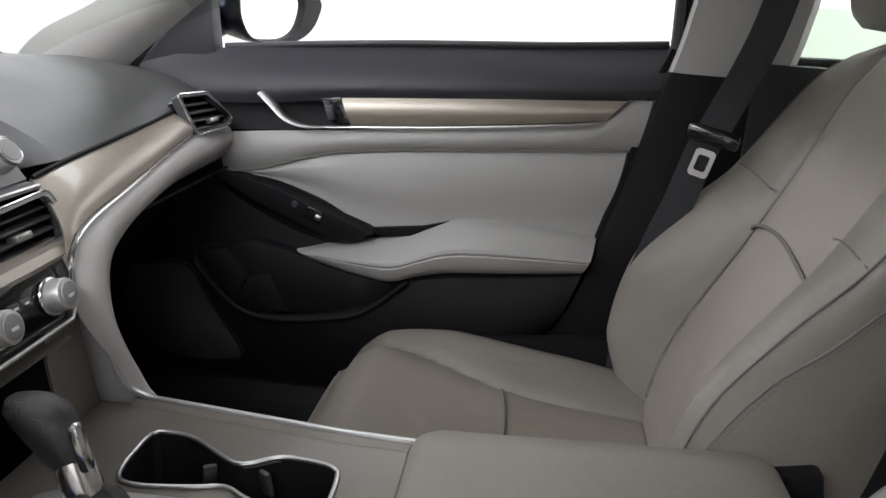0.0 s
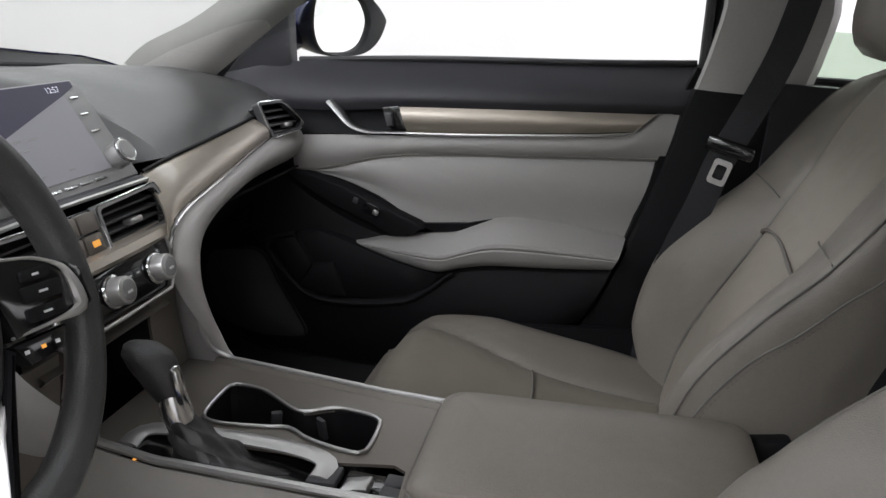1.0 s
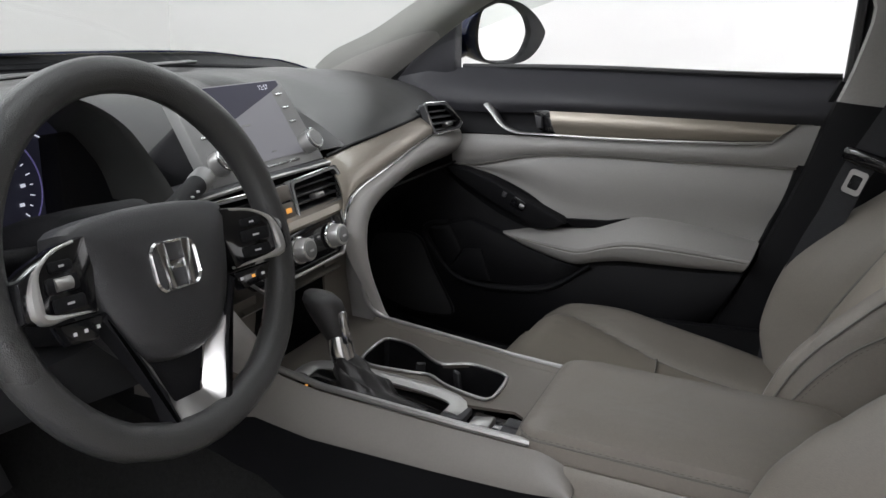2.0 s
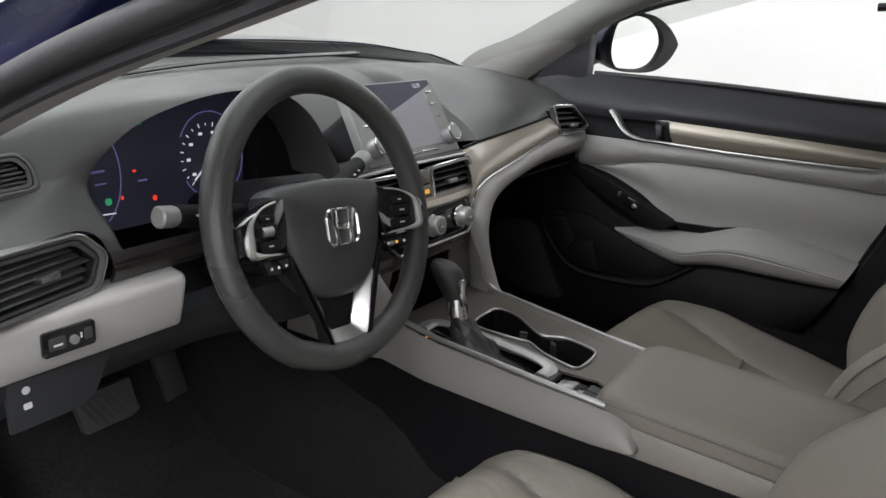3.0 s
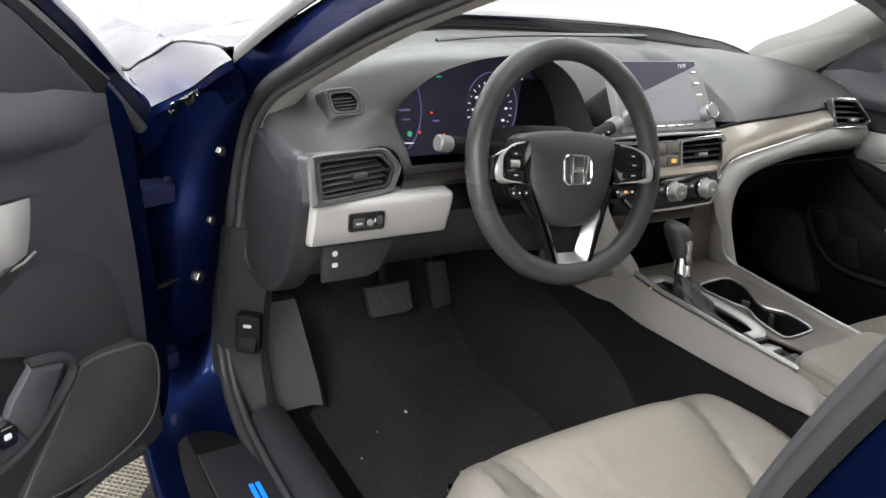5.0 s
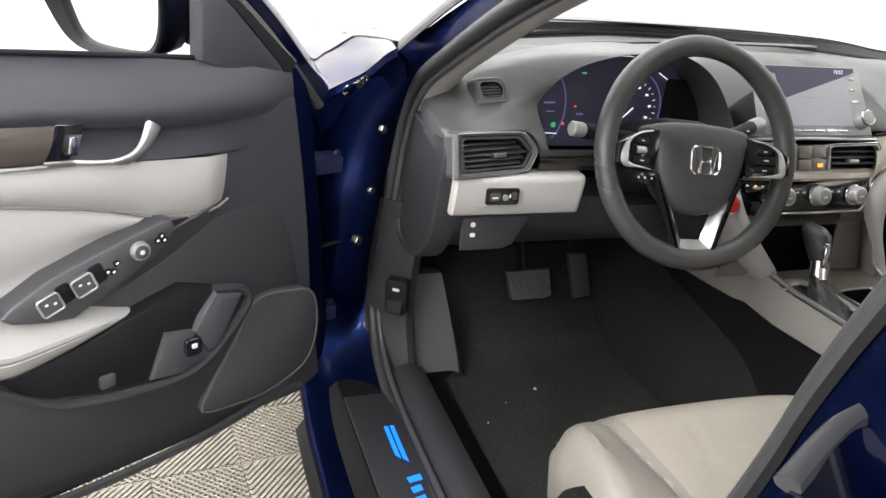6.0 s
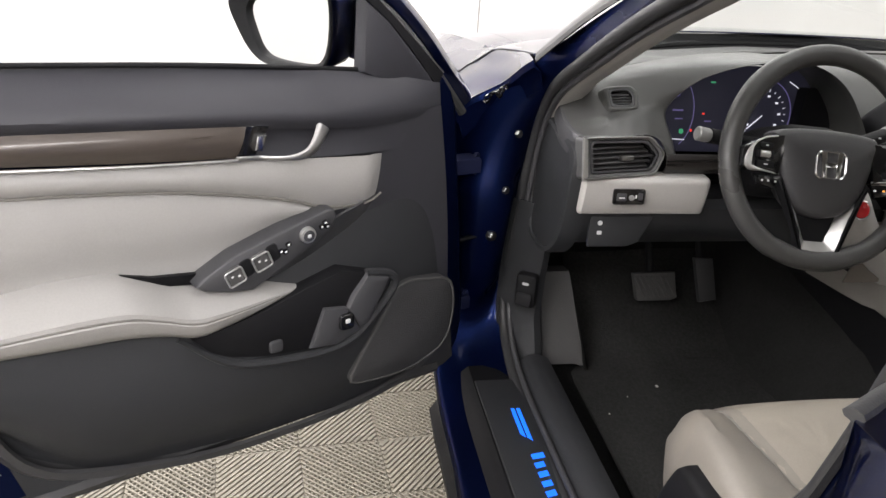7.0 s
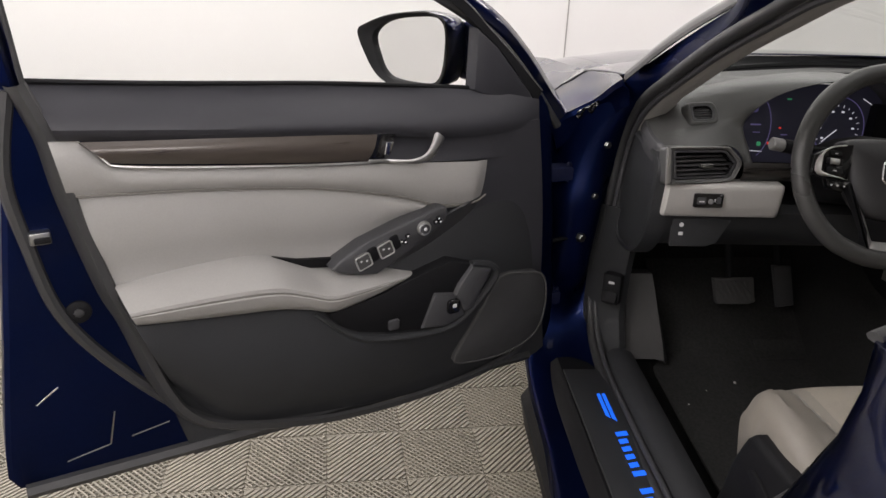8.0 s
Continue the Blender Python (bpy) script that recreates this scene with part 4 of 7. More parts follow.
INNER = [(-0.475, 1.425, 0.820), (-0.468, 1.31, 0.822), (-0.46, 1.18, 0.820), (-0.445, 1.06, 0.811), (-0.428, 0.985, 0.802), (-0.408, 0.926, 0.788), (-0.398, 0.908, 0.752), (-0.394, 0.913, 0.70), (-0.388, 0.922, 0.66), (-0.378, 0.922, 0.636), (-0.35, 0.912, 0.622)]


def leg(f):
    o, i = spline(OUTER, 46), spline(INNER, 46)
    rows = []
    for t in np.linspace(0, 1, 10):
        bulge = 0.026 * math.sin(math.pi * t) ** 0.8
        rows.append(f([tuple(p + (q - p) * t + np.array((bulge, 0, 0.004 * math.sin(math.pi * t)))) for p, q in zip(o, i)]))
    rows.append(f([tuple(q + np.array((-0.02, 0.004, -0.006))) for q in i]))
    rows.append(f([tuple(q + np.array((-0.07, 0.004, -0.004))) for q in i]))
    return sheet(rows, thick=0.003)


part("lower_pad", leg(lambda p: p), M_DASHV, dash, "light grey padded lower dash sweeping into the console")
LEG_R = [(-0.430, 0.524, 0.850), (-0.388, 0.530, 0.828), (-0.378, 0.558, 0.776), (-0.382, 0.615, 0.712), (-0.392, 0.668, 0.662), (-0.40, 0.690, 0.640)]
LEG_L = [(-0.430, 0.460, 0.842), (-0.396, 0.464, 0.822), (-0.390, 0.490, 0.768), (-0.395, 0.556, 0.697), (-0.405, 0.612, 0.650), (-0.415, 0.635, 0.628)]
o, i = spline(LEG_R, 24), spline(LEG_L, 24)
rows = []
for t in np.linspace(0, 1, 10):
    rows.append([tuple(p + (q - p) * t + np.array((0.020 * math.sin(math.pi * t), 0, 0))) for p, q in zip(o, i)])
rows.append([tuple(q + np.array((-0.09, -0.002, -0.006))) for q in i])
leg_l = part("stack_leg", sheet(rows, thick=0.003), M_DASHV, dash, "light grey pad beside the steering column")
part("button_bezel", ring(0.0165, 0.003, 28, 6, basis((-0.366, 0.508, 0.803), (0, 1, 0), (-0.3, 0, 1))), M_SILVER, leg_l, "silver ring")
part("start_button", disc(0.0155, 0.008, 28, 0.003, basis((-0.370, 0.508, 0.803), (0, 1, 0), (-0.3, 0, 1))), M_RED, leg_l, "red engine start button")

# taupe panel between the legs
rows = [[(-0.405, C + s * (0.142 + 0.0 * v + 0.036 * max(0, v - 0.25)), 0.765 - 0.125 * v) for v in np.linspace(0, 1, 8)] for s in (0.60, 0.75, 0.9, 1.0, 1.04)]
part("stack_cheek", sheet(rows, thick=0.004), M_TAUPE, dash, "taupe satin side of the centre stack")
rows = [[(a, 2 * C - b, c) for a, b, c in r] for r in rows]
part("stack_cheek", sheet(rows, thick=0.004), M_TAUPE, dash)

# centre vents
def vent(outline, at, slats, name, bars=(), frame=M_SILVER, depth=0.05, tab=None, tilt=0.35, sink=0.014, bright=False):
    """A vent: frame round the outline, dark box behind, slats across it, a tab."""
    outline = soft_poly(outline, 0.007)
    v = part(name, bmesh.new(), frame, dash)
    bm = bmesh.new()
    n = len(outline)
    cx, cy = sum(p[0] for p in outline) / n, sum(p[1] for p in outline) / n
    sc = lambda s, h: [(cx + (a - cx) * s, cy + (b - cy) * s, h) for a, b in outline]
    shrink = [[(a - 0.005 * np.sign(a - cx), b - 0.005 * np.sign(b - cy), h) for a, b in outline] for h in (0.006, 0.004)]
    rings = [sc(1.0, -0.01), sc(1.0, 0.003), [(a - 0.0015 * np.sign(a - cx), b - 0.0015 * np.sign(b - cy), 0.006) for a, b in outline], shrink[0], [(p[0], p[1], -0.004) for p in shrink[0]]]
    bm = loft(rings, False)
    bm.transform(at)
    bmesh.ops.recalc_face_normals(bm, faces=bm.faces)
    bm.to_mesh(v.data)
    bm.free()
    bm = loft([shrink[0], [(p[0], p[1], -depth) for p in shrink[0]]], False)
    bm.faces.new([bm.verts.new((p[0], p[1], -depth)) for p in shrink[0]])
    bm.transform(at)
    part("vent_box", bm, M_GLOSSB, v)
    lo, hi = min(p[0] for p in shrink[0]), max(p[0] for p in shrink[0])
    bot, top = min(p[1] for p in shrink[0]), max(p[1] for p in shrink[0])
    for i in range(slats):
        yy = bot + (top - bot) * (i + 0.7) / (slats + 0.4)
        xs = []
        for (a0, b0, _), (a1, b1, _) in zip(shrink[0], shrink[0][1:] + shrink[0][:1]):
            if (b0 - yy) * (b1 - yy) < 0:
                xs.append(a0 + (a1 - a0) * (yy - b0) / (b1 - b0))
        x0, x1 = (min(xs), max(xs)) if len(xs) > 1 else (lo, hi)
        m = at @ Matrix.Translation(((x0 + x1) / 2, yy, -sink)) @ Matrix.Rotation(tilt, 4, "X")
        part("slat", block(x1 - x0 - 0.001, 0.0035, 0.024, 0.0012, m, 1), M_SLAT, v)
    for x in bars:
        part("vane", block(0.002, (top - bot) * 0.9, 0.012, 0, at @ Matrix.Translation((x, (top + bot) / 2, -0.034))), M_BLACK, v)
    if bright:
        part("vent_line", tube([at @ Vector((a, b, 0.0055)) for a, b in outline], 0.0013, 6, closed=True), M_CHROME, v, "thin chrome line round the vent")
    if tab:
        part("tab", block(0.024, 0.008, 0.014, 0.002, at @ Matrix.Translation((tab[0], tab[1], -0.001))), M_SILVER, v, "silver vent tab")
    return v


VC = basis((-0.425, C, 0.868), (0, 1, 0), (-0.35, 0, 1))
vent([(0.030, 0.026), (0.154, 0.030), (0.162, 0.012), (0.155, -0.026), (0.030, -0.032)], VC, 4, "centre_vent", (0.07, 0.10, 0.13), M_SATIN, tab=(0.095, -0.006), bright=True)
vent([(-0.045, 0.026), (-0.154, 0.030), (-0.162, 0.012), (-0.155, -0.026), (-0.045, -0.032)][::-1], VC, 4, "centre_vent", (-0.07, -0.10, -0.13), M_SATIN, tab=(-0.095, -0.006), bright=True)
hz = part("hazard_panel", plate(rounded(0.070, 0.058, 0.004), 0.012, 0.002, VC @ Matrix.Translation((-0.007, -0.003, -0.012))), M_GLOSSB, dash, "hazard switch panel")
for a, b in ((0.010, 0.012), (-0.024, 0.012), (0.010, -0.013), (-0.024, -0.013)):
    part("switch", plate(rounded(0.031, 0.022, 0.003), 0.005, 0.001, VC @ Matrix.Translation((a, b, 0.0))), M_TAUPE, hz)
part("amber_mark", block(0.012, 0.007, 0.001, 0, VC @ Matrix.Translation((0.011, -0.013, 0.0055))), M_GLOW_A, hz, "amber lit mark")
# silver shelf under the screen and band under the vents
rows = [[(-0.447 + d, C + u * 0.155, 0.906 + e - 0.002 * abs(u)) for u in np.linspace(-1, 1, 12)] for d, e in ((-0.06, -0.002), (0, 0), (0.004, -0.003), (0.004, -0.008))]
part("vent_shelf", sheet(rows, thick=0.002), M_DARK, dash)
part("shelf_edge", tube([(-0.440, C + u * 0.155, 0.902 - 0.002 * abs(u)) for u in np.linspace(-1, 1, 12)], 0.003, 6), M_SILVER, dash, "silver shelf edge")
rows = [[(-0.412 + d + 0.004 * (1 - u * u), C + u * 0.16, z) for u in np.linspace(-1, 1, 14)] for d, z in ((-0.01, 0.848), (0.006, 0.846), (0.012, 0.838), (0.010, 0.832), (-0.01, 0.83))]
part("silver_band", sheet(rows, thick=0.003), M_WOOD, dash, "brushed silver band")
# climate panel
HV = basis((-0.395, C, 0.806), (0, 1, 0), (-0.30, 0, 1))
hvac = part("climate_panel", plate([(-0.125, 0.018), (0.125, 0.030), (0.128, -0.005), (0.10, -0.030), (-0.10, -0.030), (-0.128, -0.005)], 0.012, 0.003, HV @ Matrix.Translation((0, 0, -0.008))), M_GLOSSB, dash, "gloss black climate panel")
for a in (-0.085, -0.002, 0.085):
    kn = part("climate_knob", disc(0.0165, 0.022, 36, 0.003, HV @ Matrix.Translation((a, -0.001, 0.004))), M_BRIGHT, hvac, "knurled silver climate knob")
    part("knob_ring", ring(0.0175, 0.0025, 36, 8, HV @ Matrix.Translation((a, -0.001, 0.007))), M_CHROME, kn)
    part("knob_face", disc(0.012, 0.002, 28, 0.0005, HV @ Matrix.Translation((a, -0.001, 0.0255))), M_SATIN, kn, "grey knob face")
    part("knob_mark", block(0.009, 0.003, 0.0006, 0, HV @ Matrix.Translation((a, -0.003, 0.028))), M_MARK, kn)
for a in (-0.05, -0.035, 0.032, 0.048):
    part("climate_key", plate(rounded(0.014, 0.010, 0.002), 0.003, 0.001, HV @ Matrix.Translation((a, 0.006, 0.004))), M_DARK, hvac)
    part("key_mark", block(0.006, 0.0022, 0.0006, 0, HV @ Matrix.Translation((a, 0.006, 0.0075))), M_MARK, hvac)
part("climate_lip", tube([HV @ Vector(p) for p in ((-0.128, -0.006, 0.006), (-0.10, -0.032, 0.008), (0, -0.033, 0.009), (0.10, -0.032, 0.008), (0.129, -0.006, 0.006), (0.127, 0.03, 0.004))], 0.0025, 6), M_SILVER, hvac, "silver lower lip")
# tray under the climate panel
rows = [[(-0.41 + d, C + u * 0.118, z) for u in np.linspace(-1, 1, 8)] for d, z in ((-0.10, 0.752), (0.012, 0.752), (0.018, 0.748), (0.012, 0.742), (-0.10, 0.740))]
part("tray_lid", sheet(rows), M_TAUPE, dash, "satin tray lid")
rows = [[(-0.42 if abs(u) > 0.95 else -0.50, C + u * 0.122, z) for u in (-1.0, -0.96, -0.95, -0.5, 0, 0.5, 0.95, 0.96, 1.0)] for z in (0.78, 0.72, 0.63)]
part("tray_recess", sheet(rows), M_BLACK, dash, "dark open tray under the climate panel")
part("power_socket", plate(rounded(0.045, 0.026, 0.003), 0.008, 0.002, basis((-0.495, 0.66, 0.70), (0, 1, 0), (0, 0, 1))), M_DARK, dash, "charging socket plate")
part("socket_mark", block(0.012, 0.008, 0.001, 0, basis((-0.486, 0.66, 0.70), (0, 1, 0), (0, 0, 1))), M_MARK, dash)

# left vent, light panel, switches, knee panel, end cap
VL = basis((-0.418, 0.07, 0.88), (-0.20, 1, 0), (-0.22, 0, 1))
lv = vent([(-0.074, -0.024), (0.048, -0.024), (0.064, 0.004), (0.040, 0.030), (-0.076, 0.033)], VL, 5, "side_vent", (-0.03, 0.0, 0.03), M_DARK, tab=(0.0, 0.0))
part("vent_surround", loft([[(VL @ Vector(p)) for p in [(a, b, h) for a, b in soft_poly(o, 0.010)]] for o, h in (
    ([(-0.090, -0.034), (0.057, -0.031), (0.077, 0.004), (0.046, 0.037), (-0.090, 0.040)], -0.02),
    ([(-0.090, -0.033), (0.056, -0.030), (0.076, 0.004), (0.045, 0.036), (-0.089, 0.039)], 0.004),
    ([(-0.086, -0.030), (0.053, -0.028), (0.071, 0.004), (0.043, 0.034), (-0.085, 0.037)], 0.008),
    ([(-0.075, -0.025), (0.049, -0.025), (0.065, 0.004), (0.041, 0.031), (-0.077, 0.034)], 0.006),
    ([(-0.075, -0.025), (0.049, -0.025), (0.065, 0.004), (0.041, 0.031), (-0.077, 0.034)], -0.01))], False), M_VENTF, dash, "dark satin silver vent surround")
part("surround_line", tube([VL @ Vector((a, b, 0.0075)) for a, b in soft_poly([(-0.088, -0.032), (0.055, -0.029), (0.074, 0.004), (0.044, 0.035), (-0.087, 0.038)], 0.010)], 0.0014, 6, closed=True), M_SILVER, dash, "thin silver line round the side vent")
part("surround_end", plate([(-0.090, -0.033), (-0.079, -0.028), (-0.081, 0.034), (-0.090, 0.039)], 0.005, 0.002, VL @ Matrix.Translation((0, 0, 0.004))), M_BRIGHT, dash, "bright satin end of the vent surround")
part("vent_wheel", block(0.008, 0.028, 0.012, 0.002, VL @ Matrix.Translation((0.062, 0.0, -0.002))), M_BLACK, lv)
rows = [[(-0.425 + 0.010 * math.sin(v * math.pi), 0.145 + 0.12 * u, 0.886 - 0.036 * v) for u in np.linspace(0, 1, 6)] for v in np.linspace(0, 1, 6)]
part("wood_trim", sheet(rows, thick=0.004), M_WOODK, dash, "wood trim beside the side vent, shade painted into it")
rows = []
for y in list(np.linspace(-0.014, 0.0, 6)) + list(np.linspace(0.02, 0.20, 8)) + list(np.linspace(0.208, 0.224, 6)):
    k = max(0, (-y - 0.008) / 0.006) ** 2 + max(0, (y - 0.214) / 0.010) ** 2
    sec = [(-0.44, 0.853), (-0.404, 0.8525), (-0.400, 0.851), (-0.3975, 0.847), (-0.397, 0.842), (-0.401, 0.812), (-0.4065, 0.788), (-0.409, 0.785), (-0.414, 0.783), (-0.45, 0.782)]
    rows.append([(x - 0.012 * k * (x > -0.43), y + 0.006, 0.816 + (z - 0.821) * (1 - 0.10 * k)) for x, z in sec])
lp = part("light_panel", loft(rows), M_DASHV, dash, "light grey vinyl knee trim panel")
SW = basis((-0.3965, 0.0755, 0.817), (0, 1, 0), (-0.06, 0, 1))
sw = part("switch_block", plate(rounded(0.058, 0.028, 0.004), 0.004, 0.0015, SW), M_GLOSSB, lp, "black mirror switch block")
part("rocker", plate(rounded(0.018, 0.014, 0.002), 0.002, 0.0006, SW @ Matrix.Translation((-0.014, 0, 0.004))), M_DARK, sw)
part("switch_mark", block(0.010, 0.0022, 0.0005, 0, SW @ Matrix.Translation((-0.014, -0.001, 0.0063))), M_MARK, sw)
part("dimmer_wheel", disc(0.0050, 0.004, 14, 0.001, SW @ Matrix.Translation((0.004, -0.001, 0.004))), M_SATIN, sw)
part("switch_mark", block(0.0022, 0.006, 0.0005, 0, SW @ Matrix.Translation((0.0125, 0.001, 0.0043))), M_MARK, sw)
part("small_key", plate(rounded(0.009, 0.013, 0.002), 0.002, 0.0006, SW @ Matrix.Translation((0.020, 0.001, 0.004))), M_DARK, sw)
rows = []
for y in np.linspace(0.0, 0.60, 16):
    rows.append([(-0.45, y, 0.79), (-0.43, y, 0.78), (-0.432, y, 0.755), (-0.45, y, 0.715 + 0.02 * math.sin(y * 9)), (-0.50, y, 0.69), (-0.62, y, 0.675), (-0.80, y, 0.70)])
part("knee_panel", sheet(rows, thick=0.004), M_LOWER, dash, "black lower knee panel")
KP = basis((-0.432, 0.069, 0.744), (0, 1, 0), (-0.12, 0, 1))
kp = part("fuse_cover", plate([(-0.045, 0.024), (0.078, 0.024), (0.05, -0.026), (0.03, -0.034), (-0.045, -0.034)], 0.008, 0.003, KP), M_LOWER, dash, "dark fuse cover with two white symbols")
for b, r_ in ((0.011, 0.0045), (-0.007, 0.0015)):
    part("symbol", plate(rounded(0.009, 0.009 if r_ > 0.002 else 0.007, r_), 0.0006, 0, KP @ Matrix.Translation((-0.026, b, 0.0085))), M_MARK, kp)
# Near-black sheet: the footwell's shade is put into its colour.
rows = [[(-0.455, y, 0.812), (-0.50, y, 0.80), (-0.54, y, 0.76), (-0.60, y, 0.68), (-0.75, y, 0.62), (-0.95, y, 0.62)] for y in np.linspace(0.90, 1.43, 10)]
part("glovebox_underside", sheet(rows, thick=0.004), M_BLACK, dash, "glovebox and underside, footwell shade put into their black")
cap = spline([(-0.418, 0.890), (-0.416, 0.80), (-0.440, 0.72), (-0.50, 0.665), (-0.57, 0.648), (-0.63, 0.66), (-0.645, 0.75), (-0.625, 0.86), (-0.59, 0.905), (-0.52, 0.905)], 40, closed=True)
part("end_cap", loft([[(a, 0.01, b) for a, b in cap], [(a, -0.018, b) for a, b in cap], [(-0.54 + (a + 0.54) * 0.98, -0.026, 0.79 + (b - 0.79) * 0.98) for a, b in cap], [(-0.54 + (a + 0.54) * 0.90, -0.028, 0.79 + (b - 0.79) * 0.92) for a, b in cap], [(-0.54 + (a + 0.54) * 0.87, -0.024, 0.79 + (b - 0.79) * 0.90) for a, b in cap]]), M_LOWER, dash, "black end cover of the dashboard")
end = [p for p in ea[int(2 / 9 * (n_cowl - 1)) - 2:int(3 / 9 * (n_cowl - 1)) + 6]]
part("dash_end_pad", sheet([[(x + dx, y + dy, z + dz) for x, y, z in end] for dx, dy, dz in ((0.0, 0.004, 0.002), (0.0, -0.001, -0.001), (0.0, -0.004, -0.010), (-0.002, -0.006, -0.022), (-0.004, -0.005, -0.04))]), M_DARK, dash, "grey padded outer end of the dashboard")
vent(SVO, SVB @ Matrix.Translation((0, 0, 0.002)), 5, "demister_vent", (), M_DARK, 0.03, tilt=0.5, sink=0.006)
part("vent_collar", loft([[SVB @ Vector((a * k, b * k, h)) for a, b in soft_poly(SVO, 0.008)] for k, h in ((1.55, -0.010), (1.36, 0.000), (1.25, 0.006), (1.12, 0.0085), (1.0, 0.0085))], False), M_PAD, dash, "rim round the demister vent")
pv = basis((-0.448, 1.352, 0.914), (0.20, 1, 0), (-0.45, 0, 1))
vent([(-0.066, -0.030), (0.026, -0.024), (0.043, -0.012), (0.003, 0.036), (-0.076, 0.038)], pv, 4, "passenger_vent", (-0.04, -0.01), M_DARK, tab=(-0.005, -0.010), bright=True)
for d in (0.0, 0.014):
    part("defroster_edge", tube(spline([(-0.845 - d, 0.45, 0.993), (-0.89 - d, 0.62, 0.995), (-0.92 - d, 0.80, 0.995), (-0.94 - d, 1.15, 0.995)], 24), 0.0018, 6), M_SATIN, dash, "pale edge of the defroster slot")
part("defroster_slot", tube(spline([(-0.852, 0.45, 0.990), (-0.897, 0.62, 0.992), (-0.927, 0.80, 0.992), (-0.947, 1.15, 0.992)], 24), 0.0055, 6, flat=0.5), M_BLACK, dash, "dark defroster slot")

# floating touch screen
SCR = basis((-0.4955, 0.7505, 0.9625), (0, 1, 0), (-0.717, 0, 1))
tablet = thing("touch_screen", "floating infotainment screen with silver keys and two knobs", "screen", at=(-0.46, 0.75, 0.90))
W2, H2 = 0.252, 0.142
part("tablet_body", plate([(-W2 / 2 + 0.004, H2 / 2), (W2 / 2 - 0.010, H2 / 2), (W2 / 2, H2 / 2 - 0.012), (W2 / 2 + 0.004, -H2 / 2), (-W2 / 2 - 0.004, -H2 / 2)], 0.018, 0.003, SCR @ Matrix.Translation((0, 0, -0.018))), M_SATIN, tablet, "satin grey screen housing")
part("display", plate([(-0.112, 0.0685), (0.112, 0.0685), (0.112, 0.058), (0.086, 0.053), (0.086, -0.053), (-0.086, -0.053), (-0.086, 0.053), (-0.112, 0.058)], 0.0015, 0.0004, SCR), M_SCREEN, tablet, "grey lit display, a dark reflection painted over its top corner")
# Dark reflection on the glass, drawn as a flat coloured patch.
part("display_reflection", plate([(-0.110, 0.067), (0.110, 0.067), (0.110, 0.059), (0.085, 0.050), (-0.0845, -0.002), (-0.0845, 0.052), (-0.110, 0.057)], 0.0006, 0, SCR @ Matrix.Translation((0, 0, 0.0016))), M_SHADE, tablet)
for a in (-0.1, 0.1):
    for b in (0.045, 0.022, -0.002):
        part("key", block(0.016, 0.0035, 0.003, 0.001, SCR @ Matrix.Translation((a, b, 0.001)), 1), M_CHROME, tablet)
for a in (-0.104, 0.104):
    kb = part("knob", disc(0.0165, 0.022, 36, 0.003, SCR @ Matrix.Translation((a, -0.042, 0.0))), M_BRIGHT, tablet, "ribbed silver knob")
    part("knob_ring", ring(0.0155, 0.002, 36, 6, SCR @ Matrix.Translation((a, -0.042, 0.020))), M_CHROME, kb)
    part("knob_face", disc(0.0125, 0.001, 28, 0, SCR @ Matrix.Translation((a, -0.042, 0.0222))), M_SATIN, kb)
for i in range(5):
    part("shortcut_key", block(0.022, 0.004, 0.003, 0.001, SCR @ Matrix.Translation((-0.056 + 0.028 * i, -0.062, 0.001)), 1), M_CHROME, tablet)
for a, b, w, h in ((-0.035, 0.004, 0.016, 0.003), (-0.010, 0.004, 0.020, 0.003), (-0.03, -0.008, 0.014, 0.002), (-0.03, -0.042, 0.010, 0.002), (0.02, -0.042, 0.010, 0.002)):
    part("screen_text_bar", block(w, h, 0.0005, 0, SCR @ Matrix.Translation((a, b, 0.0022))), M_SATIN, tablet)


def lettering(name, body, size, at, mat, parent):
    """A word in the built-in font, as a mesh under its thing."""
    cu = bpy.data.curves.new(name, "FONT")
    cu.body, cu.size = body, size
    tmp = new(name, cu)
    me = bpy.data.meshes.new_from_object(tmp.evaluated_get(bpy.context.evaluated_depsgraph_get()))
    bpy.data.objects.remove(tmp)
    bm = bmesh.new()
    bm.from_mesh(me)
    bm.transform(at)
    return part(name, bm, mat, parent, recalc=False)


lettering("clock_digits", "12:57", 0.011, SCR @ Matrix.Translation((0.058, 0.0545, 0.0025)), M_GLOW_W, tablet)
part("screen_mount", loft([[SCR @ Vector((a * k, b * k - d, h)) for a, b in rounded(0.25, 0.10, 0.02)] for k, d, h in ((0.86, 0.006, -0.018), (0.94, 0.012, -0.03), (1.08, 0.030, -0.07), (1.10, 0.040, -0.11))]), M_BLACK, tablet, "black mount behind the screen")

# ---- centre console ----
console = thing("centre_console", "taupe and light grey centre console with silver edging", "console", at=(-0.1, C, 0.30))


def zc(x):
    """Height of the console's top."""
    return 0.642 + 0.022 * (x + 0.35) / 0.35


def yl(x):
    return np.interp(x, [-0.42, -0.30, -0.1, 0.02], [0.668, 0.640, 0.625, 0.620])


def yr(x):
    return np.interp(x, [-0.42, -0.34, -0.1, 0.02], [0.905, 0.900, 0.853, 0.838])


xs = np.linspace(-0.42, 0.0, 22)
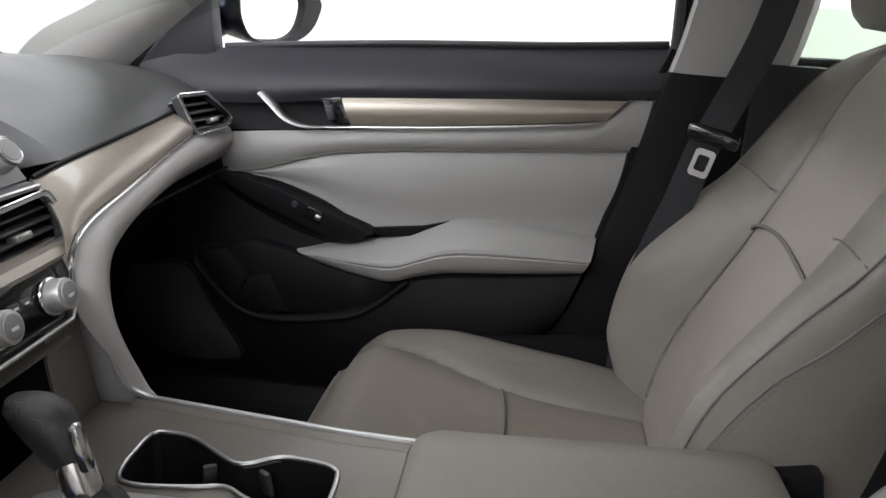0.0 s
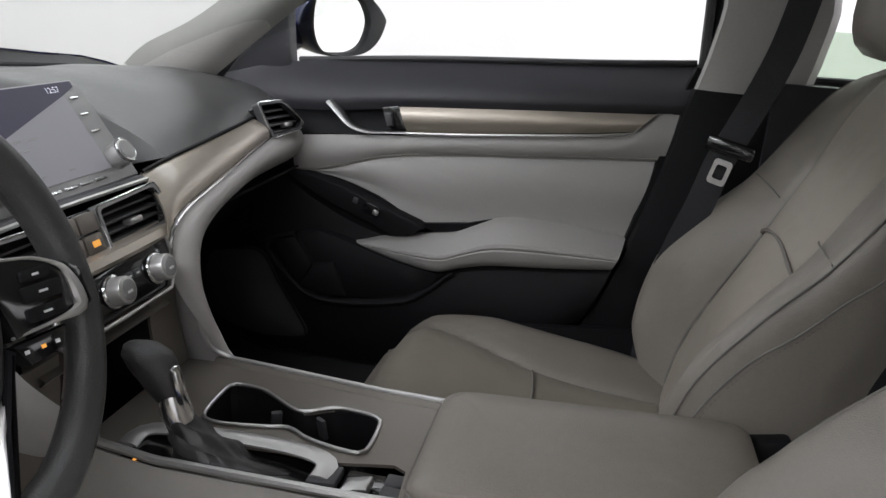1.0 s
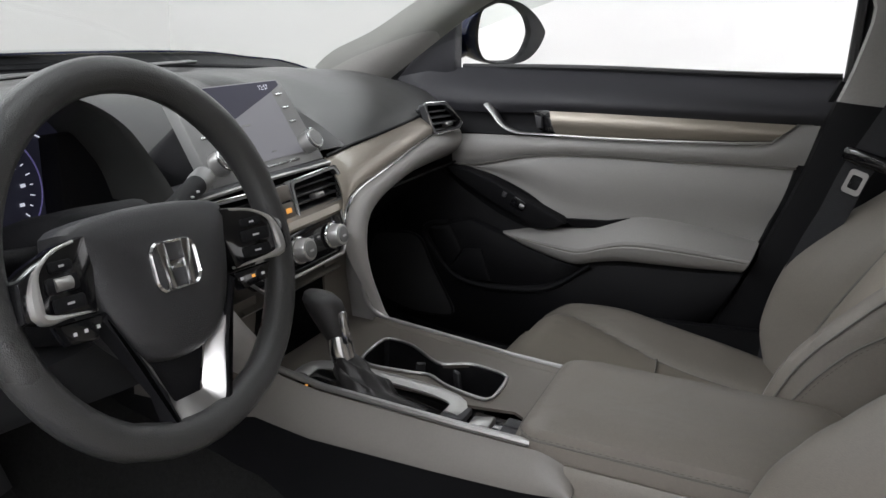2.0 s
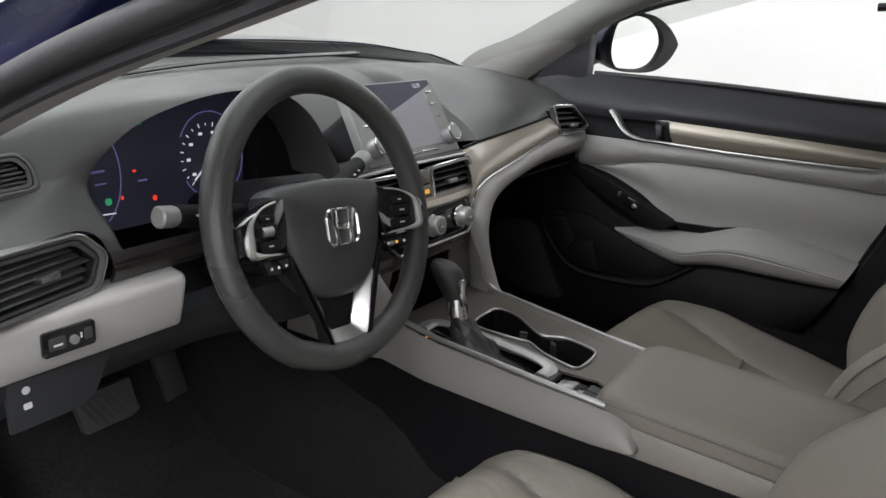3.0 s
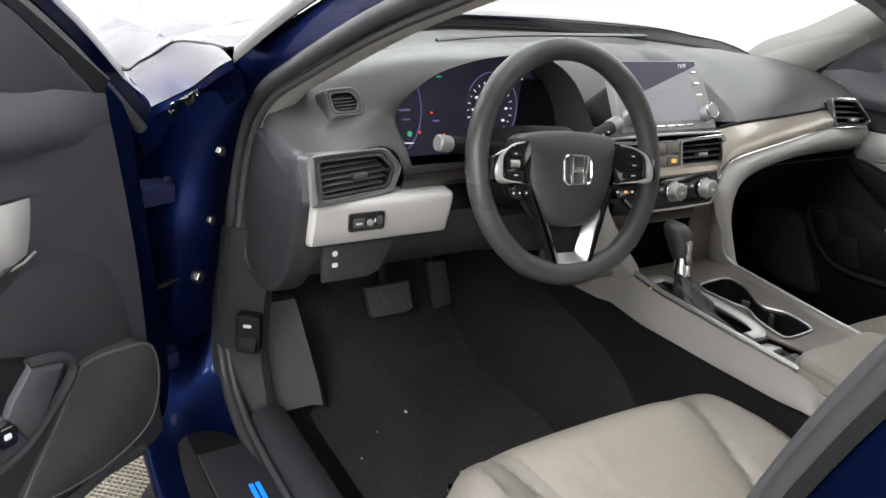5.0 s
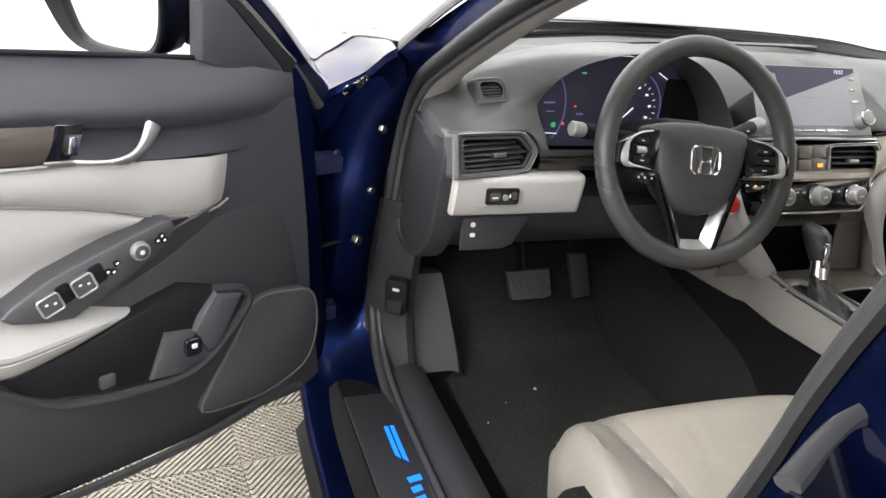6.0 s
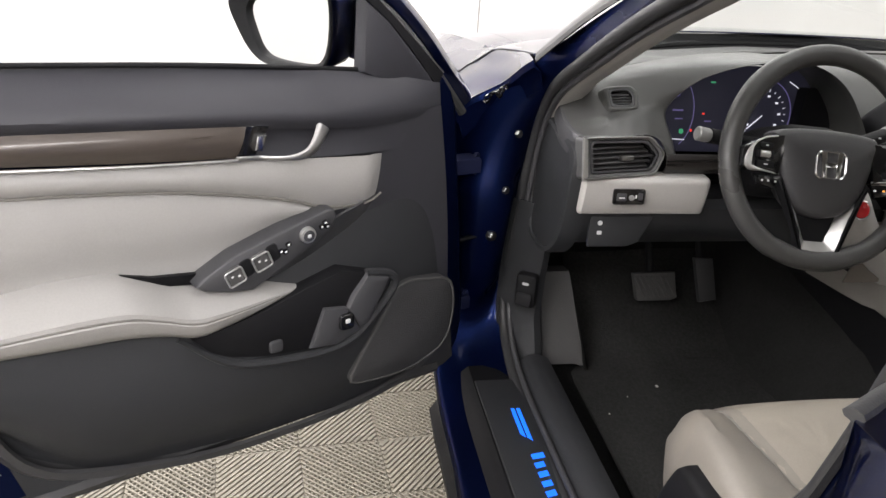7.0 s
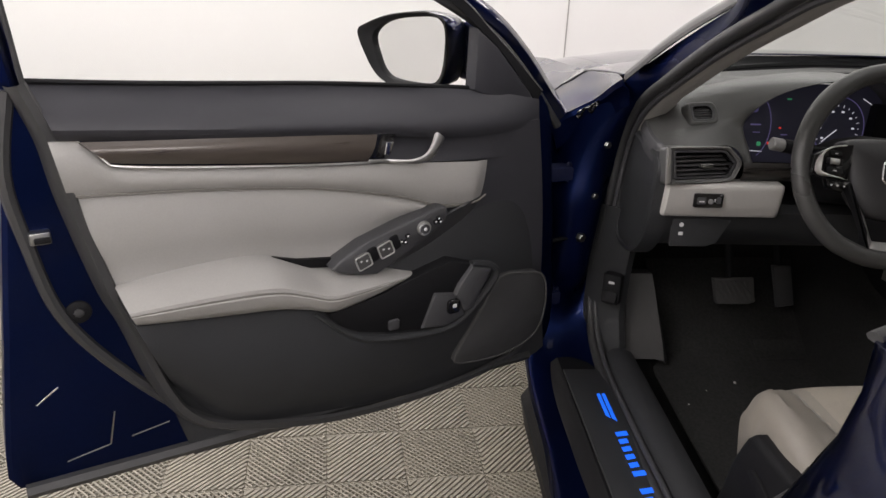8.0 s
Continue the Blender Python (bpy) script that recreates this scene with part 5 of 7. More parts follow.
# top panel with openings cut as separate rims on a continuous sheet
cup = spline([(-0.300, 0.752), (-0.305, 0.78), (-0.305, 0.826), (-0.294, 0.835), (-0.255, 0.827), (-0.202, 0.791), (-0.181, 0.787), (-0.151, 0.803), (-0.116, 0.799), (-0.091, 0.790), (-0.084, 0.772), (-0.083, 0.722), (-0.093, 0.711), (-0.128, 0.718), (-0.159, 0.729), (-0.188, 0.746), (-0.217, 0.742), (-0.266, 0.738), (-0.290, 0.742)], 64, closed=True)
slot = [(-0.345, 0.648), (-0.335, 0.700), (-0.18, 0.700), (-0.115, 0.690), (-0.045, 0.700), (-0.03, 0.690), (-0.025, 0.634), (-0.20, 0.634)]
outer = [(x, float(yl(x)) + 0.004) for x in np.linspace(-0.41, 0.0, 16)] + [(x, float(yr(x)) - 0.006) for x in np.linspace(0.0, -0.41, 16)]
bm = bmesh.new()


def loop_edges(pts):
    vs = [bm.verts.new((a, b, zc(a))) for a, b in pts]
    return [bm.edges.new((vs[i], vs[(i + 1) % len(vs)])) for i in range(len(vs))]


edges = loop_edges(outer) + loop_edges(cup) + loop_edges(slot)
bmesh.ops.triangle_fill(bm, use_beauty=True, edges=edges)
bmesh.ops.solidify(bm, geom=list(bm.faces), thickness=0.004)
part("top_panel", bm, M_TAUPE, console, "taupe satin console top")
part("cup_rim", tube([(a, b, zc(a) + 0.002) for a, b in cup], 0.0026, 8, closed=True), M_SILVER, console, "satin silver rim round the cup holders")
well = loft([[(a, b, zc(a)) for a, b in cup], [(-0.195 + (a + 0.195) * 0.97, 0.772 + (b - 0.772) * 0.95, zc(a) - 0.05) for a, b in cup], [(-0.195 + (a + 0.195) * 0.93, 0.772 + (b - 0.772) * 0.9, zc(a) - 0.085) for a, b in cup]], False)
well.faces.new([well.verts.new((-0.195 + (a + 0.195) * 0.93, 0.772 + (b - 0.772) * 0.9, zc(a) - 0.085)) for a, b in cup])
part("cup_well", well, M_BLACK, console, "deep black cup holder well")
for x, y, r in ((-0.222, 0.790, 30), (-0.160, 0.785, -30)):
    part("cup_tab", block(0.014, 0.006, 0.030, 0.002, pose(x, y, zc(x) - 0.018, 12, 0, r)), M_DARK, console, "sprung grey cup tab")
# rails
for f, nm in ((yl, "driver"), (yr, "passenger")):
    pts = [(x, float(f(x)), zc(x) + (0.006 if nm == "passenger" else 0.009)) for x in xs]
    if nm == "passenger":
        pts = [(-0.385, 0.893, 0.72), (-0.378, 0.897, 0.68), (-0.365, 0.902, 0.657)] + [p for p in pts if p[0] > -0.35]
        part("rail_ledge", sheet([[(x, float(yr(x)) + d, zc(x) + e) for x in np.linspace(-0.36, 0.0, 20)] for d, e in ((-0.012, 0.0), (-0.004, 0.005), (0.005, 0.003), (0.010, -0.006), (0.011, -0.05))], thick=0.003), M_TAUPE, console)
    else:
        pts = [(-0.45, 0.60, 0.735), (-0.435, 0.64, 0.69)] + pts
    part("silver_rail", tube(spline(pts, 40), 0.0038 if nm == "passenger" else 0.0050, 8), M_BRIGHT, console, "thin satin silver edge rail")
# driver's side skirt, running forward under the dash
LOWZ = lambda x: float(np.interp(x, [-0.62, -0.5, -0.31, 0.0, 0.06, 0.45], [0.556, 0.567, 0.588, 0.624, 0.635, 0.703]))
rows = []
for t in np.linspace(0, 1, 8):
    r = []
    for x in np.concatenate([np.linspace(-0.62, 0.0, 24), 0.058 * np.sin(np.linspace(0.15, math.pi / 2, 10))]):
        top = zc(x) + 0.003 + 0.9 * max(0, -0.42 - x)
        low = LOWZ(x)
        if x > 0:
            top = low + (top - low) * math.sqrt(max(0.0, 1 - (x / 0.058) ** 2)) + 0.001
        r.append((x, float(np.interp(x, [-0.62, -0.45], [0.655, 0.655]) if x < -0.42 else yl(min(x, 0.02))) - 0.004 - 0.022 * math.sin(t * 1.6), top + (low - top) * t))
    rows.append(r)
part("side_skirt", sheet(rows, thick=0.004), M_SKIRT, console, "taupe grey vinyl console side")
rows = [[(x, float(yl(x)) - 0.012 + d, z) for x in np.linspace(-0.80, 0.45, 20)] for d, z in ((0.006, 0.63), (0.0, 0.50), (-0.008, 0.38), (-0.04, 0.29))]
part("carpet_side", sheet(rows, thick=0.004), M_BLACK, console, "black console flank")
rows = [[(x, float(yr(x)) - 0.008 - d, z) for x in np.linspace(-0.75, 0.45, 16)] for d, z in ((0.0, 0.62), (0.006, 0.50), (0.0, 0.38), (-0.03, 0.29))]
part("carpet_side", sheet(rows, thick=0.004), M_BLACK, console, "black console flank")
# armrest box and lid


def rrect(x0, x1, y0, y1, r, z):
    return [(a + (x0 + x1) / 2, b + (y0 + y1) / 2, z) for a, b in rounded(x1 - x0, y1 - y0, r, 5)]


part("armrest_box", loft([[(a, b, c + 0.09 * (a - 0.03)) for a, b, c in rrect(0.02, 0.345, 0.604, 0.844, 0.02, 0.622)], [(a, b, c + 0.05 * a) for a, b, c in rrect(0.006, 0.345, 0.607, 0.841, 0.02, 0.652)], [(a, b, c + 0.05 * a) for a, b, c in rrect(0.003, 0.345, 0.613, 0.836, 0.02, 0.659)]]), M_SEAT, console, "taupe padded storage box under the armrest")
lid_rings = [rrect(-0.008, 0.335, 0.622, 0.832, 0.024, 0.652), rrect(-0.018, 0.338, 0.616, 0.838, 0.026, 0.660), rrect(-0.019, 0.338, 0.617, 0.837, 0.028, 0.680),
             rrect(-0.014, 0.335, 0.622, 0.832, 0.030, 0.693), rrect(0.0, 0.325, 0.636, 0.818, 0.030, 0.701), rrect(0.03, 0.30, 0.664, 0.79, 0.03, 0.704)]
lid_rings = [[(a, b, c + 0.05 * a) for a, b, c in r] for r in lid_rings]
part("armrest_lid", loft(lid_rings), M_SEAT, console, "padded taupe armrest lid")
part("lid_seam", tube([(a, b, c) for a, b, c in lid_rings[2]], 0.0014, 5, closed=True), M_SEAM, console)
part("stitching", stitches([(a, b - 0.0006 * (1 if b > C else -1) * -1, c + 0.0035) for a, b, c in lid_rings[2]]), M_THREAD, console, "row of stitches")
# gear gate, boot, lever
gate = part("gear_gate", plate([(-0.348, 0.642), (-0.338, 0.702), (-0.17, 0.702), (-0.11, 0.692), (-0.108, 0.632), (-0.2, 0.632)], 0.004, 0.001, Matrix.Translation((0, 0, 0.640))), M_GLOSSB, console, "gloss black selector strip")
gate.rotation_euler = (0, 0, 0)
part("gate_trim", tube(spline([(-0.35, 0.668, 0.645), (-0.345, 0.70, 0.647), (-0.30, 0.706, 0.652), (-0.20, 0.704, 0.657), (-0.14, 0.695, 0.660), (-0.115, 0.680, 0.660), (-0.115, 0.655, 0.658)], 30), 0.0125, 10, flat=0.32, up=(0, 0, 1)), M_BRIGHT, console, "satin silver gate surround")
for i in range(5):
    part("gear_mark", block(0.004, 0.006, 0.0006, 0, pose(-0.325 + 0.035 * i, 0.645, 0.6462 + 0.002 * i)), M_GLOW_A if i == 0 else M_MARK, gate, "amber lit letter mark" if i == 0 else "")
part("park_key", block(0.034, 0.034, 0.010, 0.003, pose(-0.112, 0.664, 0.655, 0, -6, 0)), M_DARK, console)
sp = part("switch_pack", block(0.075, 0.055, 0.010, 0.003, pose(-0.055, 0.660, 0.650)), M_GLOSSB, console, "parking brake switch pack")
part("brake_switch", block(0.030, 0.026, 0.010, 0.003, pose(-0.072, 0.652, 0.660, 0, -15, 0)), M_SILVER, sp, "silver parking brake switch")
part("hold_switch", block(0.024, 0.020, 0.008, 0.002, pose(-0.035, 0.650, 0.658)), M_DARK, sp)
part("hold_switch", block(0.024, 0.020, 0.008, 0.002, pose(-0.035, 0.673, 0.658)), M_DARK, sp)

lever = thing("gear_lever", "black leather gear lever with a silver collar and gathered boot", "gear lever", at=(-0.26, 0.668, 0.645))
rings = []
for i, z in enumerate(np.linspace(0.640, 0.694, 14)):
    t = (z - 0.640) / 0.054
    rx, ry, cx = 0.060 - 0.044 * t ** 0.7, 0.029 - 0.013 * t ** 1.3, -0.215 - 0.066 * t ** 0.6
    ring_pts = []
    for a in np.linspace(0, 2 * math.pi, 48, endpoint=False):
        fold = (0.10 * math.sin(5 * a + 9 * t) + 0.06 * math.sin(11 * a - 5 * t)) * (1 - 0.6 * t) + 0.07 * math.sin(17 * t + 2 * math.sin(a))
        ring_pts.append((cx + rx * math.cos(a) * (1 + fold), 0.668 + ry * math.sin(a) * (1 + 0.7 * fold), z + 0.003 * math.sin(4 * a + 13 * t)))
    rings.append(ring_pts)
part("boot", loft(rings), M_BOOT, lever, "gathered black leather boot")
part("collar", tube([(-0.281, 0.668, 0.688), (-0.286, 0.668, 0.700), (-0.292, 0.668, 0.722)], [0.0165, 0.0175, 0.0155], 20), M_CHROME, lever, "silver collar")
rings = []
for s, rx, ry, dx in ((0.712, 0.016, 0.014, 0.0), (0.722, 0.021, 0.016, -0.002), (0.738, 0.025, 0.020, -0.004), (0.752, 0.0285, 0.022, -0.007), (0.764, 0.0285, 0.0225, -0.009), (0.772, 0.022, 0.017, -0.011), (0.775, 0.012, 0.009, -0.016)):
    rings.append([(-0.290 - (s - 0.71) * 0.35 + dx + rx * math.cos(a), 0.668 + ry * math.sin(a), s) for a in np.linspace(0, 2 * math.pi, 24, endpoint=False)])
part("knob", loft(rings), M_BOOT, lever, "black leather knob")
part("release_button", block(0.012, 0.014, 0.046, 0.005, pose(-0.2805, 0.664, 0.735, 0, -14, 0)), M_CHROME, lever, "chrome release key")

# ---- steering wheel, column, stalks, pedals ----
WM = basis((-0.301, 0.360, 0.917), (0, 1, 0), (-math.sin(radians(20.8)), 0, math.cos(radians(20.8)))) @ Matrix.Rotation(radians(-4.5), 4, "Z")
wheel = thing("steering_wheel", "black leather three-spoke steering wheel with silver spoke trim", "steering wheel", at=(-0.301, 0.36, 0.917))
R = 0.169
rim = []
for i in range(72):
    a = 2 * math.pi * i / 72
    rim.append((R * math.cos(a), R * math.sin(a) * (1.0 if math.sin(a) > -0.9 else 0.985), 0.0))
grip = [0.0168 + 0.0012 * (math.exp(-((math.degrees(2 * math.pi * i / 72) - 40) / 18) ** 2) + math.exp(-((math.degrees(2 * math.pi * i / 72) - 140) / 18) ** 2)) for i in range(72)]
bm = tube(rim, grip, 14, closed=True, up=(0, 0, 1))
bm.transform(WM)
part("rim", bm, M_WHEEL, wheel, "black leather rim")
bm = tube([((R - 0.0145) * x / R, (R - 0.0145) * y / R, 0.002) for x, y, z in rim], 0.001, 5, closed=True)
bm.transform(WM)
part("rim_seam", bm, M_BLACK, wheel)
hub = spline([(-0.094, 0.036), (-0.060, 0.046), (0, 0.049), (0.060, 0.046), (0.094, 0.036), (0.088, 0.006), (0.079, -0.030), (0.062, -0.066), (0.036, -0.089), (0, -0.096), (-0.036, -0.089), (-0.062, -0.066), (-0.079, -0.030), (-0.088, 0.006)], 56, closed=True)
rings = [[WM @ Vector((a * s, -0.022 + (b + 0.022) * s, h)) for a, b in hub] for s, h in ((0.90, -0.045), (1.0, -0.030), (1.0, -0.006), (0.985, 0.001), (0.95, 0.006), (0.86, 0.011), (0.6, 0.017), (0.25, 0.0195))]
part("airbag_cover", loft(rings), M_HUB, wheel, "black airbag cover")
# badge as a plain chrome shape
EM = WM @ Matrix.Translation((-0.002, -0.010, 0.0165))
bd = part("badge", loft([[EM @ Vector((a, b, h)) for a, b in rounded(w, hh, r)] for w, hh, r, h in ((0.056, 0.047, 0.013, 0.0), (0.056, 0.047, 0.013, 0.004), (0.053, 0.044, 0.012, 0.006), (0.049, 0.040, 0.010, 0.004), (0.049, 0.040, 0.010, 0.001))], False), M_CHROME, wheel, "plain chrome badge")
for s in (-1, 1):
    part("badge_bar", plate([(s * 0.007, -0.021), (s * 0.016, -0.021), (s * 0.020, 0.021), (s * 0.010, 0.021)], 0.006, 0.0015, EM @ Matrix.Translation((0, 0, 0.001))), M_CHROME, bd)
part("badge_bar", plate([(-0.008, -0.004), (0.008, -0.004), (0.009, 0.004), (-0.009, 0.004)], 0.0045, 0.001, EM @ Matrix.Translation((0, 0, 0.001))), M_CHROME, bd)


def raised(bm, tight=0.88):
    """Lifts a spoke's pieces toward the driver as they near the rim, then lays them on the wheel."""
    for v in bm.verts:
        v.co.z += 0.014 * min(max((abs(v.co.x) - 0.085) / 0.055, 0.0), 1.0)
        if v.co.x > 0.085:
            v.co.x = 0.085 + (v.co.x - 0.085) * tight
    bm.transform(WM)
    return bm


for s in (-1, 1):
    sp = part("side_spoke", raised(plate([(s * 0.072, 0.034), (s * 0.100, 0.030), (s * 0.142, 0.016), (s * 0.158, 0.006), (s * 0.160, -0.024), (s * 0.148, -0.028), (s * 0.085, -0.032)], 0.022, 0.005, Matrix.Translation((0, 0, -0.012))), 1.0), M_GLOSSB, wheel, "black switch spoke")
    part("spoke_trim", raised(tube([Vector(p) for p in spline([(s * 0.094, 0.029, 0.009), (s * 0.120, 0.024, 0.010), (s * 0.140, 0.013, 0.011), (s * 0.147, 0.002, 0.011), (s * 0.150, -0.015, 0.011), (s * 0.146, -0.025, 0.011), (s * 0.115, -0.028, 0.010), (s * 0.084, -0.030, 0.006)], 30)], [0.0014 + 0.0046 * math.exp(-((k - 15) / 4.5) ** 2) for k in range(30)], 8)), M_BRIGHT, wheel, "satin silver spoke trim")
    for a, b, w, h in ((0.116, 0.012, 0.026, 0.009), (0.118, -0.002, 0.036, 0.013), (0.116, -0.018, 0.036, 0.011)):
        ky = part("switch", raised(plate(rounded(w, h, 0.003), 0.0022, 0.0008, Matrix.Translation((s * a, b, 0.0095)))), M_BLACK, sp)
        part("switch_mark", raised(block(w * 0.22, 0.0018, 0.0005, 0, Matrix.Translation((s * a, b, 0.0120)))), M_MARK, ky)
    if s < 0:
        part("scroll_wheel", raised(disc(0.0065, 0.020, 18, 0.001, Matrix.Translation((-0.118, -0.002, 0.008)) @ Matrix.Rotation(radians(90), 4, "Y") @ Matrix.Translation((0, 0, -0.010)))), M_BRIGHT, sp, "ribbed metal scroll wheel")
    lower = part("lower_switch", raised(plate([(s * 0.080, -0.035), (s * 0.132, -0.033), (s * 0.124, -0.050), (s * 0.092, -0.054)], 0.012, 0.003, Matrix.Translation((0, 0, -0.004)))), M_GLOSSB, wheel)
    for a in (0.09, 0.105, 0.118):
        part("switch_mark", raised(block(0.004, 0.003, 0.0005, 0, Matrix.Translation((s * a, -0.043, 0.0085)))), M_GLOW_A if s > 0 and a == 0.105 else M_MARK, lower)
# lower spoke: a dark fork, its inner flanks silver
for s in (-1, 1):
    part("lower_spoke", plate([(s * 0.076, -0.034), (s * 0.084, -0.040), (s * 0.070, -0.066), (s * 0.042, -0.120), (s * 0.037, -0.162), (s * 0.026, -0.158), (s * 0.032, -0.138), (s * 0.050, -0.088)], 0.018, 0.004, WM @ Matrix.Translation((0, 0, -0.010))), M_BLACK, wheel)
FO = [(-0.078, -0.040, 0.004), (-0.046, -0.092, 0.006), (-0.032, -0.136, 0.006), (-0.029, -0.148, 0.005), (-0.023, -0.154, 0.004), (0.023, -0.154, 0.004), (0.029, -0.148, 0.005), (0.032, -0.136, 0.006), (0.046, -0.092, 0.006), (0.078, -0.040, 0.004)]
FI = [(-0.066, -0.050, -0.010), (-0.036, -0.094, -0.010), (-0.021, -0.126, -0.010), (-0.019, -0.132, -0.009), (-0.016, -0.134, -0.009), (0.016, -0.134, -0.009), (0.019, -0.132, -0.009), (0.021, -0.126, -0.010), (0.036, -0.094, -0.010), (0.066, -0.050, -0.010)]
lip = [(a * 1.04, b - 0.001, c + 0.001) for a, b, c in FO]
part("spoke_trim", sheet([[WM @ Vector(p) for p in r] for r in (lip, FO, FI)], thick=0.002), M_SILVER, wheel, "satin silver lower spoke trim")
part("spoke_web", plate([(-0.052, -0.06), (0.052, -0.06), (0.018, -0.136), (-0.018, -0.136)], 0.010, 0.002, WM @ Matrix.Translation((0, 0, -0.022))), M_BLACK, wheel)

column = thing("steering_column", "black steering column shroud with two stalks", "steering column", at=(-0.4, 0.36, 0.88))
rings = [[WM @ Vector((a, b, h)) for a, b in rounded(w, hh, 0.03)] for w, hh, h in ((0.10, 0.10, -0.035), (0.125, 0.12, -0.05), (0.13, 0.125, -0.12), (0.12, 0.115, -0.20))]
part("shroud", loft(rings), M_BLACK, column, "black column shroud")
for s, e in ((-1, (-0.369, 0.166, 0.939)), (1, (-0.447, 0.592, 0.926))):
    root = WM @ Vector((s * 0.055, 0.02, -0.07))
    e = Vector(e)
    st = part("stalk", tube([root, root.lerp(e, 0.5), root.lerp(e, 0.85)], [0.013, 0.012, 0.013], 14), M_BLACK, column, "black stalk")
    part("stalk_end", tube([root.lerp(e, 0.84), root.lerp(e, 0.88), e, e + (e - root) * 0.015], [0.0105, 0.0122, 0.0122, 0.010] if s < 0 else [0.013, 0.0145, 0.0145, 0.011], 18), M_SATIN, st, "round grey stalk knob")
    d = (e - root).normalized()
    for q in (0.6, 0.7):
        part("stalk_mark", block(0.006, 0.004, 0.002, 0, Matrix.Translation(root.lerp(e, q) + Vector((0.012, 0, 0.004)))), M_MARK, st)

pedals = thing("brake_pedal", "ribbed black brake pedal on its arm", "pedal", at=(-0.75, 0.333, 0.43))
PB = basis((-0.752, 0.333, 0.462), (0, 1, 0), (-0.35, 0, 1))
part("pad", plate([(-0.055, 0.030), (0.050, 0.032), (0.056, -0.030), (0.040, -0.036), (-0.040, -0.036), (-0.046, -0.030)], 0.016, 0.005, PB), M_FOOT, pedals, "ribbed rubber pad")
for i in range(7):
    part("rib", block(0.006, 0.055, 0.004, 0.001, PB @ Matrix.Translation((-0.038 + 0.0128 * i, -0.002, 0.017)) @ Matrix.Rotation(0.5, 4, "Z"), 1), M_FOOT, pedals)
part("arm", tube([(-0.77, 0.333, 0.47), (-0.84, 0.333, 0.60), (-0.86, 0.333, 0.75)], 0.010, 8), M_BLACK, pedals)
acc = thing("accelerator_pedal", "tall black accelerator pedal hinged at the floor", "pedal", at=(-0.76, 0.463, 0.42))
PA = basis((-0.765, 0.463, 0.47), (0, 1, 0), (-0.35, 0, 1))
part("pad", plate([(-0.026, 0.052), (0.022, 0.050), (0.034, -0.050), (-0.010, -0.056)], 0.014, 0.004, PA), M_RUBBER, acc)
part("arm", tube([(-0.79, 0.465, 0.50), (-0.86, 0.465, 0.62), (-0.88, 0.46, 0.72)], 0.009, 8), M_BLACK, acc)
release = thing("hood_release", "black hood release handle with a white symbol", "handle", at=(-0.63, 0.02, 0.48))
HRB = basis((-0.630, -0.012, 0.522), (0.55, 0.82, 0), (0, 0, 1))
part("handle_body", plate(rounded(0.045, 0.075, 0.008), 0.020, 0.005, HRB), M_BLACK, release)
part("handle_grip", block(0.036, 0.030, 0.014, 0.005, HRB @ Matrix.Translation((0, -0.018, 0.022)) @ Matrix.Rotation(-0.4, 4, "X")), M_BLACK, release)
part("symbol", plate(rounded(0.014, 0.006, 0.002), 0.001, 0, HRB @ Matrix.Translation((0, 0.018, 0.0205))), M_MARK, release, "white open hood symbol")

# ---- front doors: local u along the door from its hinge (rearward), w into the cabin, z up ----
OPEN, HX, HY = radians(62.4), -0.501, -0.254


def place_passenger(p):
    return (p[0], 1.432 - p[1], p[2])


def place_driver(p):
    u, w, z = p[0] + 0.6, p[1], p[2]
    return (HX + u * math.cos(OPEN) + w * math.sin(OPEN), HY - u * math.sin(OPEN) + w * math.cos(OPEN), z)


def smooth_fill(top, bottom, n, m, w_of):
    """A sheet between two lines of (u, z), its depth w given by w_of(s along, t down)."""
    a, b = spline(top, n), spline(bottom, n)
    return [[(p[0] + (q[0] - p[0]) * t, w_of(i / (n - 1), t), p[1] + (q[1] - p[1]) * t) for i, (p, q) in enumerate(zip(a, b))] for t in np.linspace(0, 1, m)]


